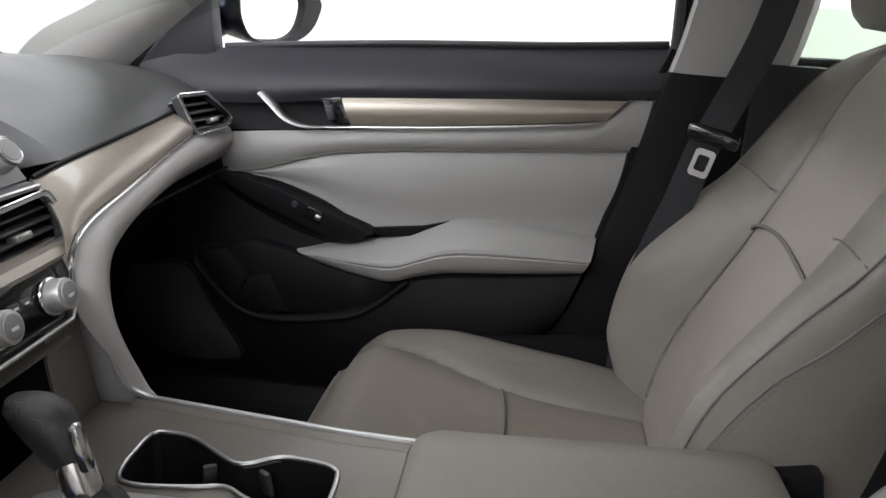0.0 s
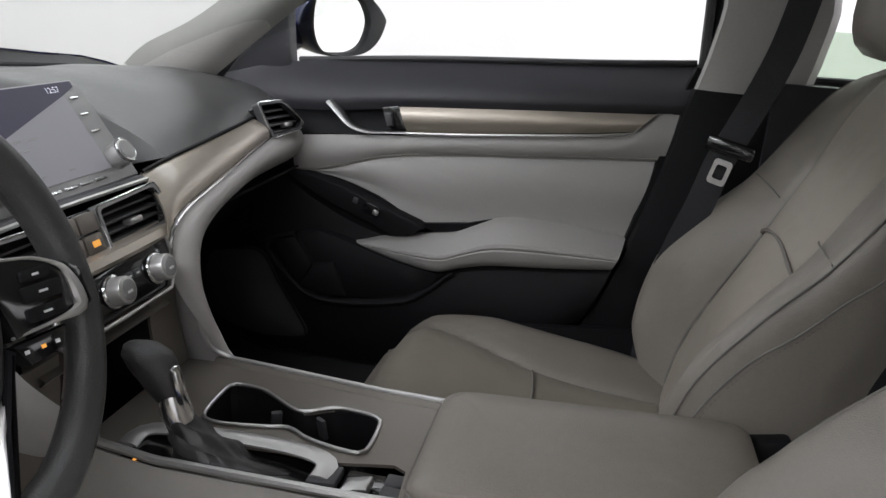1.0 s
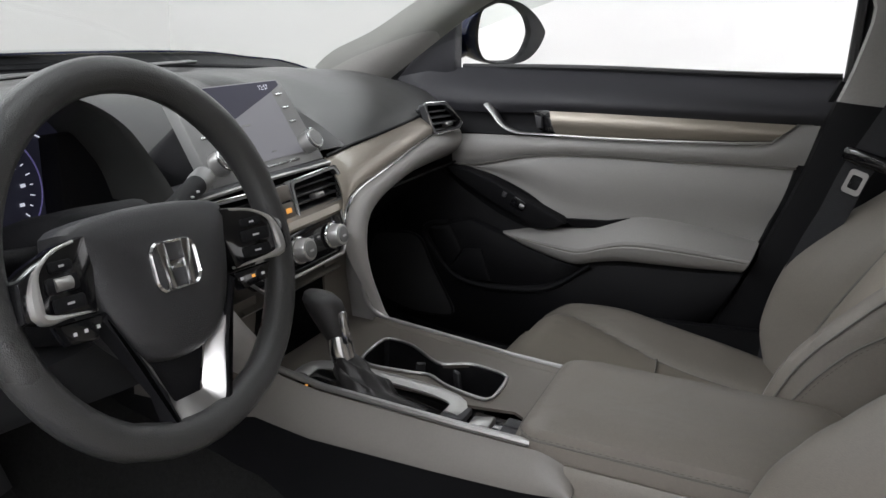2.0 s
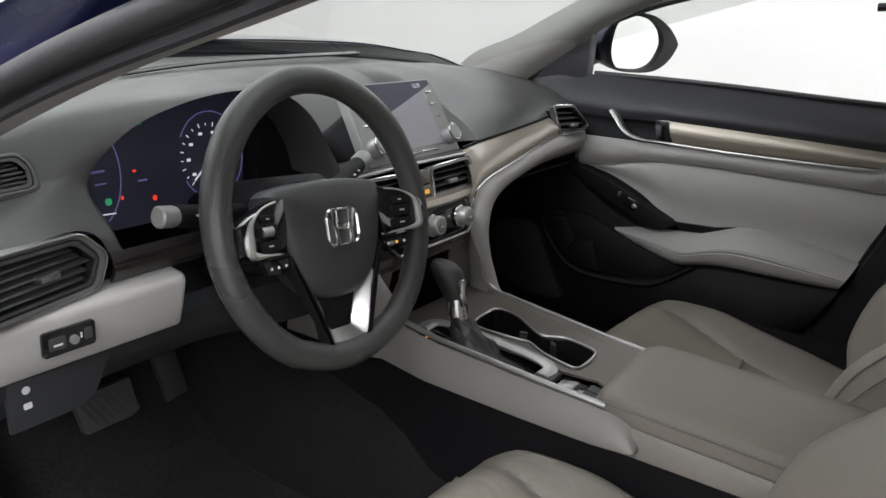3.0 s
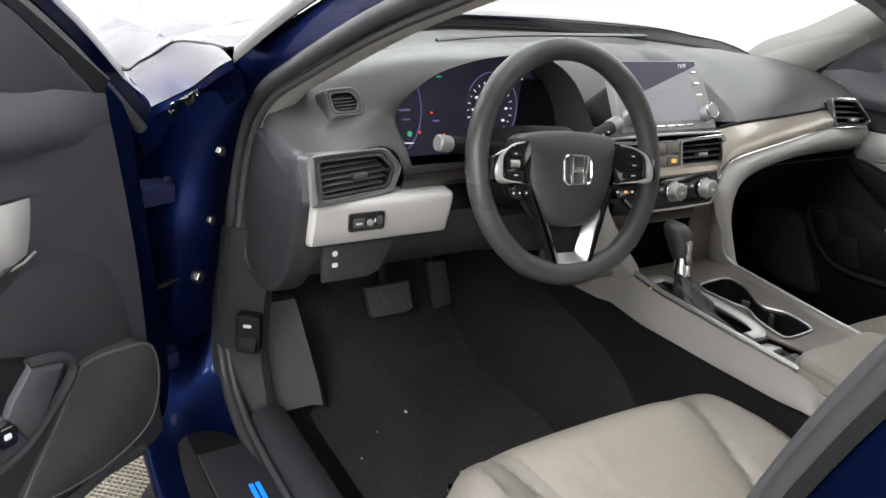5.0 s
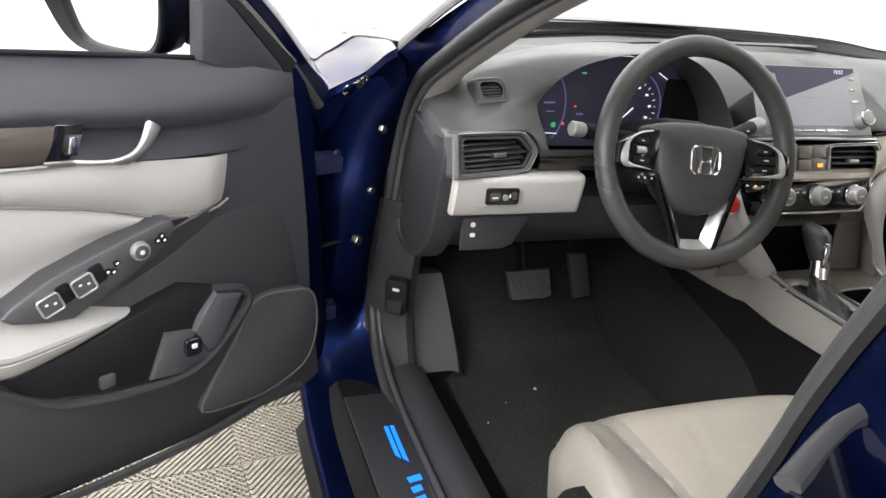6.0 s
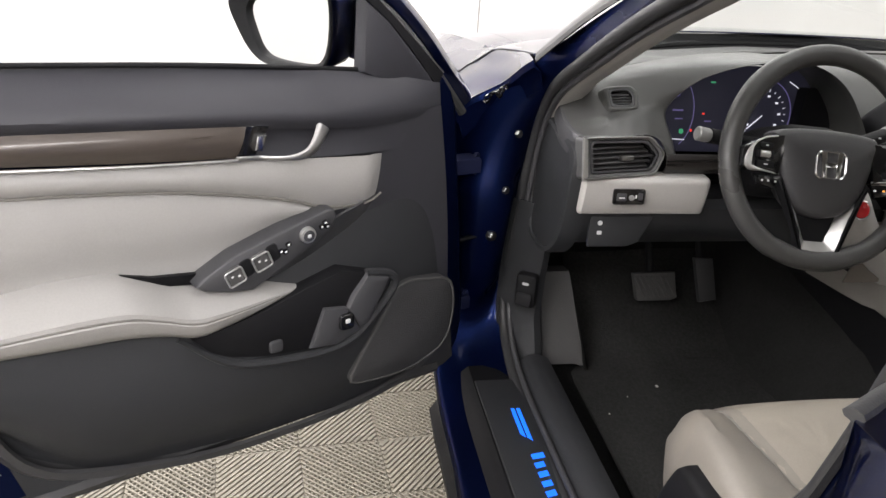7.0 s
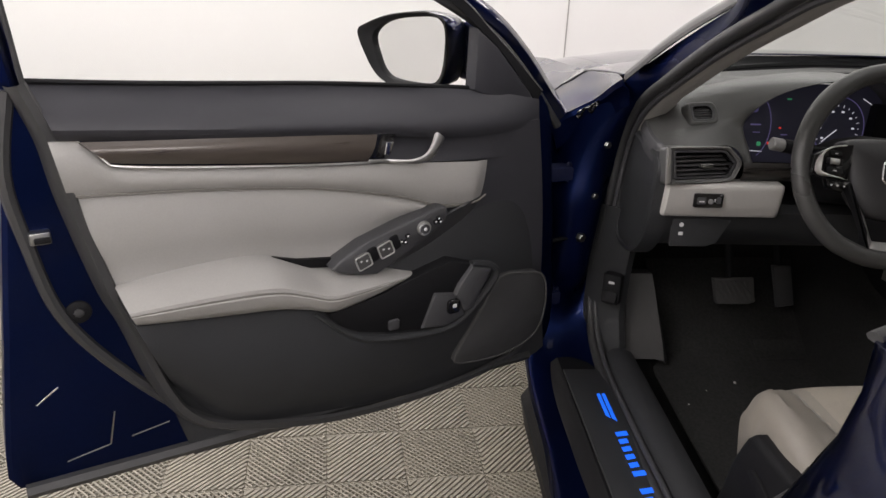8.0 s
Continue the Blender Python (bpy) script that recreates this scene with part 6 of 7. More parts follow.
def front_door(name, put, driver, label):
    door = thing(name, label, "car door", at=put((-0.6, 0, 0.37)))

    def dp(nm, bm, mat, parent=door, lab=""):
        for v in bm.verts:
            v.co = put(v.co)
        return part(nm, bm, mat, parent, lab)

    def strip(nm, top, bottom, mat, w_of, lab="", n=36, m=9, thick=0.004, parent=door):
        return dp(nm, sheet(smooth_fill(top, bottom, n, m, w_of), thick=thick), mat, parent, lab)

    def slab(nm, outline, w0, w1, mat, lab="", round_=0.004, parent=door, n=0, closed=True):
        o = spline(outline, n, closed=True) if n else outline
        cu, cz = sum(p[0] for p in o) / len(o), sum(p[1] for p in o) / len(o)
        def inset(d):
            out = []
            for u, z in o:
                v = Vector((u - cu, z - cz))
                l = max(v.length, 1e-6)
                out.append((u - v.x / l * d, z - v.y / l * d))
            return out
        rings = [[(u, w0, z) for u, z in o], [(u, w1 - round_, z) for u, z in o], [(u, w1 - round_ * 0.3, z) for u, z in inset(round_ * 0.4)], [(u, w1, z) for u, z in inset(round_ * 1.2)]]
        return dp(nm, loft(rings), mat, parent, lab)

    rear = 0.262
    # painted steel shell, squarer at its lower rear corner
    shell = spline([(-0.645, 0.985), (-0.69, 0.80), (-0.715, 0.60), (-0.725, 0.46), (-0.69, 0.385), (-0.55, 0.372), (-0.2, 0.372), (0.1, 0.376), (0.33, 0.385), (0.385, 0.398), (0.392, 0.45), (0.365, 0.65), (0.34, 0.83), (0.312, 1.02), (0.303, 1.050), (0.26, 1.034), (-0.1, 1.012), (-0.45, 0.988)], 110, closed=True)
    if not driver:
        shell = np.array([(min(u, 0.31), z) for u, z in shell])
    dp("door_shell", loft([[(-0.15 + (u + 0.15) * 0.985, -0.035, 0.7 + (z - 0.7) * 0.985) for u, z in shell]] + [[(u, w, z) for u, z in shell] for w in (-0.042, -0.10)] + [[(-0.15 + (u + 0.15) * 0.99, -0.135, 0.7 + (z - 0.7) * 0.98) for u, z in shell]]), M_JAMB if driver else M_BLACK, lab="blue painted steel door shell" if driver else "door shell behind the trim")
    edge = [(0.280, 1.066), (0.252, 0.984), (0.237, 0.894), (0.200, 0.740), (0.174, 0.670), (0.136, 0.545), (0.094, 0.472), (0.015, 0.430), (-0.175, 0.388), (-0.40, 0.386), (-0.56, 0.412), (-0.625, 0.455)]
    e2 = spline(edge, 80)
    tn = np.gradient(e2, axis=0)
    tn /= np.linalg.norm(tn, axis=1)[:, None]
    nr = np.stack([-tn[:, 1], tn[:, 0]], 1)
    if (e2[5] + nr[5] * 0.01)[0] < e2[5][0]:
        nr = -nr
    dp("trim_edge", sheet([[(p[0] + n_[0] * d, w, p[1] + n_[1] * d) for p, n_ in zip(e2, nr)] for d, w in ((-0.004, -0.003), (-0.001, 0.004), (0.010, 0.004), (0.020, -0.010), (0.026, -0.034))]), M_RUBBER if driver else M_BLACK, lab="dark edge of the door trim")
    if driver:
        seal = spline([(0.300, 1.05), (0.322, 0.93), (0.308, 0.82), (0.280, 0.70), (0.216, 0.595), (0.11, 0.475), (0.0, 0.410), (-0.2, 0.382)], 50)
        dp("door_seal", tube([(u, -0.036, z) for u, z in seal], 0.011, 8), M_RUBBER, lab="black rubber door seal")
        dp("bottom_strip", tube([(u, -0.040, 0.386 + 0.006 * u) for u in np.linspace(-0.66, 0.372, 20)], 0.019, 8, flat=0.8), M_RUBBER, lab="black strip along the door's lower edge")
        lt = dp("latch", block(0.030, 0.030, 0.020, 0.003, pose(0.290, -0.034, 0.832)), M_ZINC, lab="steel door latch")
        dp("latch_mouth", block(0.022, 0.016, 0.008, 0.001, pose(0.288, -0.022, 0.830)), M_BLACK, lt)
        for z in (0.868, 0.808, 0.790):
            dp("latch_screw", disc(0.005, 0.004, 8, 0.001, pose(0.318, -0.040, z, -90, 0, 0)), M_ZINC, lt)
        st = dp("door_stop", disc(0.020, 0.008, 20, 0.003, pose(0.253, -0.040, 0.696, -90, 0, 0)), M_BLACK, lab="black rubber stop in the door edge")
        dp("stop_bolt", disc(0.008, 0.012, 8, 0.002, pose(0.253, -0.040, 0.696, -90, 0, 0)), M_RUBBER, st)
        for a, b in (((0.335, 0.545), (0.300, 0.570)), ((0.305, 0.425), (0.235, 0.437)), ((0.235, 0.437), (0.222, 0.50)), ((0.20, 0.442), (0.135, 0.452))):
            dp("body_seam", tube([(a[0], -0.036, a[1]), (b[0], -0.036, b[1])], 0.0018, 5), M_SILVER, lab="pale seam sealer line")
    # lower panel with the bulging map pocket
    low_top = [(-0.622, 0.935), (-0.57, 0.89), (-0.475, 0.815), (-0.36, 0.74), (-0.20, 0.70), (0.0, 0.70), (0.205, 0.745)]
    low_bot = [(-0.66, 0.56), (-0.60, 0.43), (-0.47, 0.388), (-0.30, 0.382), (-0.10, 0.402), (0.03, 0.432), (0.125, 0.535)]
    # Passenger copies are near black: that side's shade is put into the colour.
    strip("lower_panel", low_top, low_bot, M_BLACK if not driver else M_LOWER, lambda s, t: -0.016 + 0.05 * math.sin(math.pi * min(1, t * 1.05)) ** 0.7 * (0.15 + 0.85 * min(1, s * 1.8)), "dark moulded lower door panel", m=18, n=44)
    strip("inner_skin", [(-0.655, 0.72), (-0.3, 0.70), (0.19, 0.72)], [(-0.700, 0.395), (-0.66, 0.378), (-0.5, 0.370), (-0.2, 0.369), (0.10, 0.372)], M_LOWER if driver else M_BLACK, lambda s, t: -0.031, "", n=30, m=4, thick=0.003)
    strip("front_panel", [(-0.618, 0.940), (-0.50, 0.936), (-0.24, 0.950)], [(-0.660, 0.58), (-0.53, 0.62), (-0.28, 0.70)], M_NAVY if driver else M_BLACK, lambda s, t: -0.010 + 0.008 * math.sin(math.pi * t) * (1 - s), "dark panel ahead of the handle")
    # upper dark sill
    up_top = [(-0.618, 0.978), (-0.47, 1.010), (-0.2, 1.032), (0.1, 1.050), (0.275, 1.064)] + ([] if driver else [(0.315, 1.068)])
    if driver:
        up_top = [(u, z - 0.011 * min(1.0, max(0.0, (u + 0.62) / 0.1))) for u, z in up_top]
    up_bot = [(-0.622, 0.925), (-0.45, 0.925), (-0.25, 0.946), (0.0, 0.965), (rear - 0.012, 0.986)] + ([] if driver else [(0.300, 0.990)])
    strip("upper_sill", up_top, up_bot, M_NAVY, lambda s, t: -0.020 + min(1, s / 0.30) ** 0.8 * (-0.035 + 0.07 * math.sin(min(1, t * 1.15) * math.pi / 2) - 0.010 * max(0, t - 0.8) * 5), "dark grey padded door top", m=14, n=44)
    dp("belt_moulding", tube([(u, -0.05, z + (-0.006 if driver else 0.004)) for u, z in spline([(-0.475, 1.010), (-0.2, 1.034), (0.1, 1.052), (0.282, 1.066)], 20)], 0.004 if driver else 0.006, 8), M_BLACK if driver else M_RUBBER, lab="black window moulding")
    # handle recess, wood band, chrome line
    strip("handle_recess", [(-0.56, 0.938), (-0.38, 0.945), (-0.24, 0.955)], [(-0.55, 0.872), (-0.36, 0.885), (-0.225, 0.90)], M_NAVY if driver else M_BLACK, lambda s, t: -0.008 + 0.013 * min(1, s * 2.5) - 0.010 * math.sin(math.pi * t) * min(1, s * 2.5), "")
    strip("wood_trim", [(-0.250, 0.950), (-0.1, 0.960), (0.1, 0.972), (0.222, 0.980)], [(-0.232, 0.902), (-0.1, 0.913), (0.1, 0.934), (0.185, 0.945)], M_WOODD if driver else M_WOOD, lambda s, t: 0.010 + 0.008 * math.sin(math.pi * t), "brown wood-look door trim" if driver else "silver-brown wood-look door trim")
    line = spline([(-0.232, 0.901), (-0.1, 0.911), (0.1, 0.931), (0.178, 0.942), (0.190, 0.948), (0.205, 0.966), (0.224, 0.981)], 36)
    dp("chrome_line", tube([(u, 0.019 - 0.012 * max(0, (u - 0.18) / 0.044), z) for u, z in line], [0.0027 - 0.0020 * max(0, (u - 0.16) / 0.064) for u, z in line], 8), M_SILVER, lab="chrome accent line")
    hd = spline([(-0.375, 0.935), (-0.362, 0.918), (-0.346, 0.904), (-0.324, 0.897), (-0.29, 0.897), (-0.232, 0.901)] if driver else [(-0.386, 0.946), (-0.365, 0.929), (-0.343, 0.910), (-0.320, 0.900), (-0.29, 0.897), (-0.232, 0.901)], 30)
    dp("door_handle", tube([(u, 0.012 + 0.016 * math.sin(math.pi * min(1, i / 22)), z) for i, (u, z) in enumerate(hd)], [(0.0125 if driver else 0.0135) - (0.0090 if driver else 0.0095) * min(1, i / (16 if driver else 20)) for i in range(30)], 12, flat=0.45, up=(0, 1, 0) if driver else None), M_SILVER, lab="satin chrome pull handle")
    lk = slab("lock_plate", [(-0.285, 0.945), (-0.250, 0.950), (-0.232, 0.905), (-0.262, 0.903)], 0.0, 0.013, M_GLOSSB, "gloss black lock plate", 0.002)
    slab("lock_knob", [(-0.278, 0.936), (-0.262, 0.936), (-0.258, 0.912), (-0.270, 0.910)], 0.012, 0.022, M_CHROME if driver else M_DARK, "chrome lock lever" if driver else "dark lock lever", 0.003, lk)
    # light pad, insert, switch panel, armrest
    f0 = -0.500 if driver else -0.475
    pad_top = [(f0 + 0.0, 0.870), (-0.40, 0.879), (-0.23, 0.895), (-0.05, 0.911), (0.1, 0.928), (0.176, 0.939), (0.192, 0.949), (0.207, 0.966), (0.226, 0.982), (rear, 0.986)]
    pad_bot = [(f0 + 0.005, 0.802), (-0.40, 0.812), (-0.28, 0.848), (-0.15, 0.866), (0.0, 0.878), (0.12, 0.889), (0.247, 0.899)]
    if driver:
        pad_bot = [(-0.492, 0.803), (-0.46, 0.789), (-0.387, 0.795), (-0.332, 0.814), (-0.286, 0.828), (-0.188, 0.851), (-0.097, 0.867), (0.064, 0.885), (0.247, 0.898)]
    strip("upper_pad", pad_top, pad_bot, M_VINYL, lambda s, t: -0.008 + 0.021 * math.sin(math.pi * (0.12 + 0.80 * t)) ** 0.7 * (min(1, s / 0.048) if driver else min(1, s / 0.05) ** 0.5), "light grey vinyl pad", n=70, m=14)
    ins_bot = [(-0.492, 0.801), (-0.46, 0.785), (-0.38, 0.782), (-0.29, 0.764), (-0.19, 0.724), (-0.05, 0.73), (0.1, 0.735), (0.206, 0.745)] if driver else [(f0 + 0.005, 0.800), (-0.38, 0.795), (-0.29, 0.768), (-0.19, 0.724), (-0.05, 0.73), (0.1, 0.735), (0.206, 0.745)]
    strip("insert_panel", [(u, z - 0.002) for u, z in pad_bot], ins_bot, M_VINYL, lambda s, t: -0.006 + 0.010 * math.sin(math.pi * min(1, t * 1.2 + 0.05)) * min(1, s * 4), "smooth light grey vinyl insert", n=50, m=12)
    dp("pad_seam", tube([(u, 0.001, z) for u, z in spline(pad_bot, 40)], 0.0022, 6), M_SEAM, lab="sewn seam")
    sp_out = [(-0.392, 0.788), (-0.387, 0.799), (-0.374, 0.802), (-0.30, 0.783), (-0.215, 0.755), (-0.166, 0.728), (-0.153, 0.716), (-0.166, 0.706), (-0.205, 0.695), (-0.241, 0.690), (-0.30, 0.717), (-0.36, 0.752), (-0.386, 0.774)] if driver else [(-0.478, 0.806), (-0.42, 0.801), (-0.36, 0.787), (-0.28, 0.757), (-0.195, 0.727), (-0.185, 0.718), (-0.215, 0.700), (-0.245, 0.696), (-0.32, 0.722), (-0.40, 0.757), (-0.45, 0.785)]
    sp_ = slab("switch_panel", sp_out, -0.02, 0.026 if not driver else 0.030, M_DARK if driver else M_BLACK, "sloping window switch panel", 0.006)

    def key(nm, u, z, su, sz, mat, h=0.006, lab="", parent=sp_, rot=0.36):
        o = [(u + a * math.cos(rot) + b * math.sin(rot), z - a * math.sin(rot) + b * math.cos(rot)) for a, b in rounded(su, sz, min(su, sz) * 0.25, 2)]
        return slab(nm, o, 0.024, (0.030 if driver else 0.026) + h, mat, lab, 0.0015, parent)

    if driver:
        for u, z in ((-0.212, 0.724), (-0.256, 0.740)):
            # Thin black pad painted as the shade in the recess by the switch.
            key("switch_well_shade", u - 0.021, z + 0.008, 0.020, 0.030, M_BLACK, 0.0012)
            k = key("window_switch", u, z, 0.030, 0.028, M_FOOT, 0.007, "grey window switch")
            o = [(u + a * math.cos(0.36) + b * math.sin(0.36), 0.0375, z - a * math.sin(0.36) + b * math.cos(0.36)) for a, b in rounded(0.028, 0.026, 0.004, 3)]
            dp("switch_edge", tube(o, 0.0016, 6, closed=True), M_BRIGHT, k, "bright switch edge")
            for d in (-0.006, 0.005):
                key("switch_mark", u + d, z + 0.001, 0.005, 0.004, M_MARK, 0.0078, "", k)
        for u, z in ((-0.290, 0.748), (-0.303, 0.757), (-0.298, 0.746), (-0.368, 0.782), (-0.372, 0.775), (-0.362, 0.776)):
            key("small_key", u, z, 0.009, 0.008, M_GLOSSB, 0.003)
            key("key_mark", u, z, 0.004, 0.003, M_MARK, 0.0045)
        dl = dp("mirror_dial", disc(0.0135, 0.014, 26, 0.002, pose(-0.336, 0.024, 0.7675, -90, 0, 0)), M_BRIGHT, sp_, "silver mirror dial")
        dp("dial_face", disc(0.0095, 0.015, 22, 0.001, pose(-0.336, 0.0245, 0.7675, -90, 0, 0)), M_DARK, dl)
        dp("dial_mark", disc(0.004, 0.0155, 5, 0.0005, pose(-0.336, 0.0248, 0.7675, -90, 0, 0)), M_MARK, dl)
    else:
        k = key("window_switch", -0.292, 0.744, 0.034, 0.024, M_GLOSSB, 0.004)
        key("switch_mark", -0.282, 0.741, 0.012, 0.010, M_SILVER, 0.0075, "silver window switch edge", k)
        key("small_key", -0.325, 0.760, 0.010, 0.012, M_DARK, 0.003)
    # armrest: lofted along u
    top = spline([(-0.325, 0.674), (-0.26, 0.690), (-0.19, 0.702), (-0.13, 0.713), (-0.09, 0.731), (-0.045, 0.751), (0.02, 0.757), (0.11, 0.753), (0.20, 0.744)], 40)
    bot = spline([(-0.325, 0.666), (-0.27, 0.652), (-0.21, 0.640), (-0.15, 0.634), (-0.105, 0.648), (-0.05, 0.660), (0.03, 0.668), (0.11, 0.677), (0.178, 0.686)], 40)
    rows = []
    for i, (p, q) in enumerate(zip(top, bot)):
        s = i / 39
        d = 0.020 + 0.042 * min(1, s * 3.0) ** 0.7
        sec = []
        for k_, (t, w) in enumerate(((0.0, -0.1), (0.0, 0.10), (0.10, 0.38), (0.26, 0.74), (0.40, 0.98), (0.475, 1.0), (0.51, 0.965), (0.55, 1.0), (0.75, 0.93), (0.93, 0.70), (1.0, 0.35), (1.0, -0.1))):
            sec.append((p[0] + (q[0] - p[0]) * t, d * w - 0.003, p[1] + (q[1] - p[1]) * t))
        rows.append(sec)
    dp("armrest", sheet(rows), M_VINYL, lab="light grey stitched armrest")
    dp("armrest_seam", tube([(p[0] + (q[0] - p[0]) * 0.51, (0.020 + 0.042 * min(1, i / 13) ** 0.7) * 0.965 - 0.003, p[1] + (q[1] - p[1]) * 0.51) for i, (p, q) in enumerate(zip(top, bot))][3:], 0.0014, 5), M_SEAM, lab="stitched seam")
    # The pull pocket's dark opening, drawn as a flat plate of shade.
    slab("pull_pocket_shade", [(-0.20, 0.722), (-0.10, 0.735), (-0.055, 0.748), (-0.10, 0.718), (-0.17, 0.708)], -0.02, 0.002, M_BLACK, "flat black plate for the shade in the pull pocket", 0.002)
    # shoulder between pad and pocket, map pocket, bottle rest, speaker
    strip("shoulder", [(-0.488, 0.800), (-0.45, 0.793), (-0.40, 0.778), (-0.32, 0.738), (-0.24, 0.700)], [(-0.484, 0.788), (-0.45, 0.758), (-0.40, 0.728), (-0.33, 0.692), (-0.27, 0.676)], M_DARK if driver else M_BLACK, lambda s, t: -0.006 + (0.018 - 0.018 * t) * min(1, s * 5), "dark shoulder under the pad")
    hollow = [(-0.325, 0.672), (-0.26, 0.652), (-0.20, 0.640), (-0.14, 0.632), (-0.165, 0.603), (-0.20, 0.583), (-0.26, 0.566), (-0.34, 0.556), (-0.40, 0.556), (-0.45, 0.60), (-0.475, 0.655), (-0.455, 0.672), (-0.40, 0.69)]
    # No hollow is cut: a flat black plate gives the pocket's shade.
    slab("pocket_shade", hollow, 0.0, 0.034, M_BLACK, "flat black plate painted as the shade in the map pocket", 0.003)
    dp("pocket_rim", tube([(u, 0.034 + 0.004 * (u > -0.1), z) for u, z in spline([(-0.445, 0.676), (-0.49, 0.665), (-0.505, 0.640), (-0.465, 0.590), (-0.415, 0.552), (-0.34, 0.545), (-0.23, 0.562), (-0.18, 0.586), (-0.13, 0.630), (-0.118, 0.640)], 50)], [0.008 - 0.005 * max(0, (u + 0.2) / 0.1) for u, z in spline([(-0.445, 0.676), (-0.49, 0.665), (-0.505, 0.640), (-0.465, 0.590), (-0.415, 0.552), (-0.34, 0.545), (-0.23, 0.562), (-0.18, 0.586), (-0.13, 0.630), (-0.118, 0.640)], 50)], 8), M_LOWER if driver else M_BLACK, lab="moulded pocket rim")
    slab("bottle_rest", [(-0.49, 0.662), (-0.445, 0.676), (-0.415, 0.640), (-0.405, 0.618), (-0.43, 0.575), (-0.45, 0.580)], 0.030, 0.046, M_DARK if driver else M_BLACK, "sloping bottle rest", 0.010)
    slab("pocket_bracket", [(-0.405, 0.622), (-0.362, 0.630), (-0.335, 0.560), (-0.385, 0.552), (-0.435, 0.57)], 0.030, 0.042, M_DARK if driver else M_BLACK, "ribbed bracket in the pocket", 0.006)
    if driver:
        slab("pocket_clip", rounded_at(-0.275, 0.582, 0.024, 0.022), 0.030, 0.040, M_DARK, "", 0.004)
        ts = slab("trunk_switch", rounded_at(-0.402, 0.597, 0.028, 0.030), 0.040, 0.049, M_GLOSSB, "black trunk switch", 0.003)
        slab("switch_mark", rounded_at(-0.402, 0.600, 0.009, 0.008), 0.048, 0.0505, M_MARK, "white symbol", 0.0005, ts)
    grille = [(-0.530, 0.622), (-0.60, 0.620), (-0.645, 0.602), (-0.655, 0.53), (-0.630, 0.466), (-0.545, 0.437), (-0.45, 0.442), (-0.428, 0.452), (-0.44, 0.482), (-0.49, 0.56)]
    slab("speaker_grille", grille, -0.012, 0.020, M_GRILLE, "dark fabric speaker grille", 0.006, n=50)
    dp("grille_edge", tube([(u, 0.017, z) for u, z in spline(grille, 50, closed=True)], 0.0028, 6, closed=True), M_FOOT if driver else M_BLACK)
    # sail panel, window frame, glass
    slab("sail_panel", [(-0.624, 0.959), (-0.602, 0.974), (-0.54, 0.978), (-0.513, 0.984), (-0.471, 1.003), (-0.474, 1.116), (-0.486, 1.108), (-0.518, 1.084), (-0.607, 0.988)] if driver else [(-0.640, 0.956), (-0.56, 0.972), (-0.512, 0.985), (-0.484, 1.004), (-0.492, 1.115), (-0.53, 1.085), (-0.585, 1.03)], -0.06, -0.028, M_NAVY, "dark mirror sail panel", 0.008)
    frame_pts = spline([(-0.70, 0.93), (-0.655, 0.985), (-0.585, 1.065), (-0.50, 1.135), (-0.34, 1.215), (-0.15, 1.275), (0.05, 1.315), (0.23, 1.33), (0.300, 1.31), (0.316, 1.22), (0.308, 1.11), (0.302, 1.05)] if driver else [(-0.70, 0.93), (-0.655, 0.985), (-0.585, 1.065), (-0.50, 1.135), (-0.34, 1.215), (-0.15, 1.275), (0.05, 1.315), (0.23, 1.33), (0.300, 1.31), (0.310, 1.22), (0.318, 1.05)], 60)
    rings = []
    dp("window_frame", tube([(u, -0.065, z) for u, z in frame_pts], 0.028, 10, flat=0.9), M_BLUE if driver else M_BLACK, lab="blue painted window frame" if driver else "dark window frame")
    if driver:
        bright = [(-0.634, 0.992), (-0.589, 1.034), (-0.545, 1.075), (-0.499, 1.116), (-0.441, 1.166), (-0.36, 1.212)]
        inner = [(-0.622, 0.968), (-0.563, 1.036), (-0.519, 1.081), (-0.474, 1.117), (-0.42, 1.158), (-0.35, 1.200)]
        dp("run_channel", sheet([[(u, -0.033, z) for u, z in spline(p, 24)] for p in (inner, bright)], thick=0.004), M_BLACK, lab="black glass run channel")
        dp("frame_line", tube([(u, -0.030, z) for u, z in spline(bright, 24)], 0.0017, 6), M_SILVER, lab="thin silver line along the window frame")
    dp("frame_seal", tube([(u + (0.0 if u > 0.3 else 0.006) - (0.024 if u > 0.3 else 0), -0.045, z - (0.018 if u < 0.3 else 0)) for u, z in frame_pts], [0.004 if driver and u > 0.29 else 0.009 for u, z in frame_pts], 8), M_RUBBER, lab="black glass run seal")
    g = sheet([[(a + (b - a) * t, -0.06, z) for t in np.linspace(0, 1, 6)] for z, a, b in ((1.02, -0.49, 0.295), (1.08, -0.49, 0.295), (1.14, -0.47, 0.29), (1.22, -0.28, 0.285), (1.30, 0.05, 0.28))])
    gl = dp("window_glass", g, M_GLASS, lab="clear side window glass")
    gl.visible_shadow = False
    return door, dp, slab


def rounded_at(u, z, a, b):
    return [(u + p, z + q) for p, q in rounded(a, b, min(a, b) * 0.25, 3)]


front_door("passenger_door", place_passenger, False, "closed passenger door with light grey padding and dark lower panel")
front_door("driver_door", place_driver, True, "open driver door with light grey padding and blue edge")


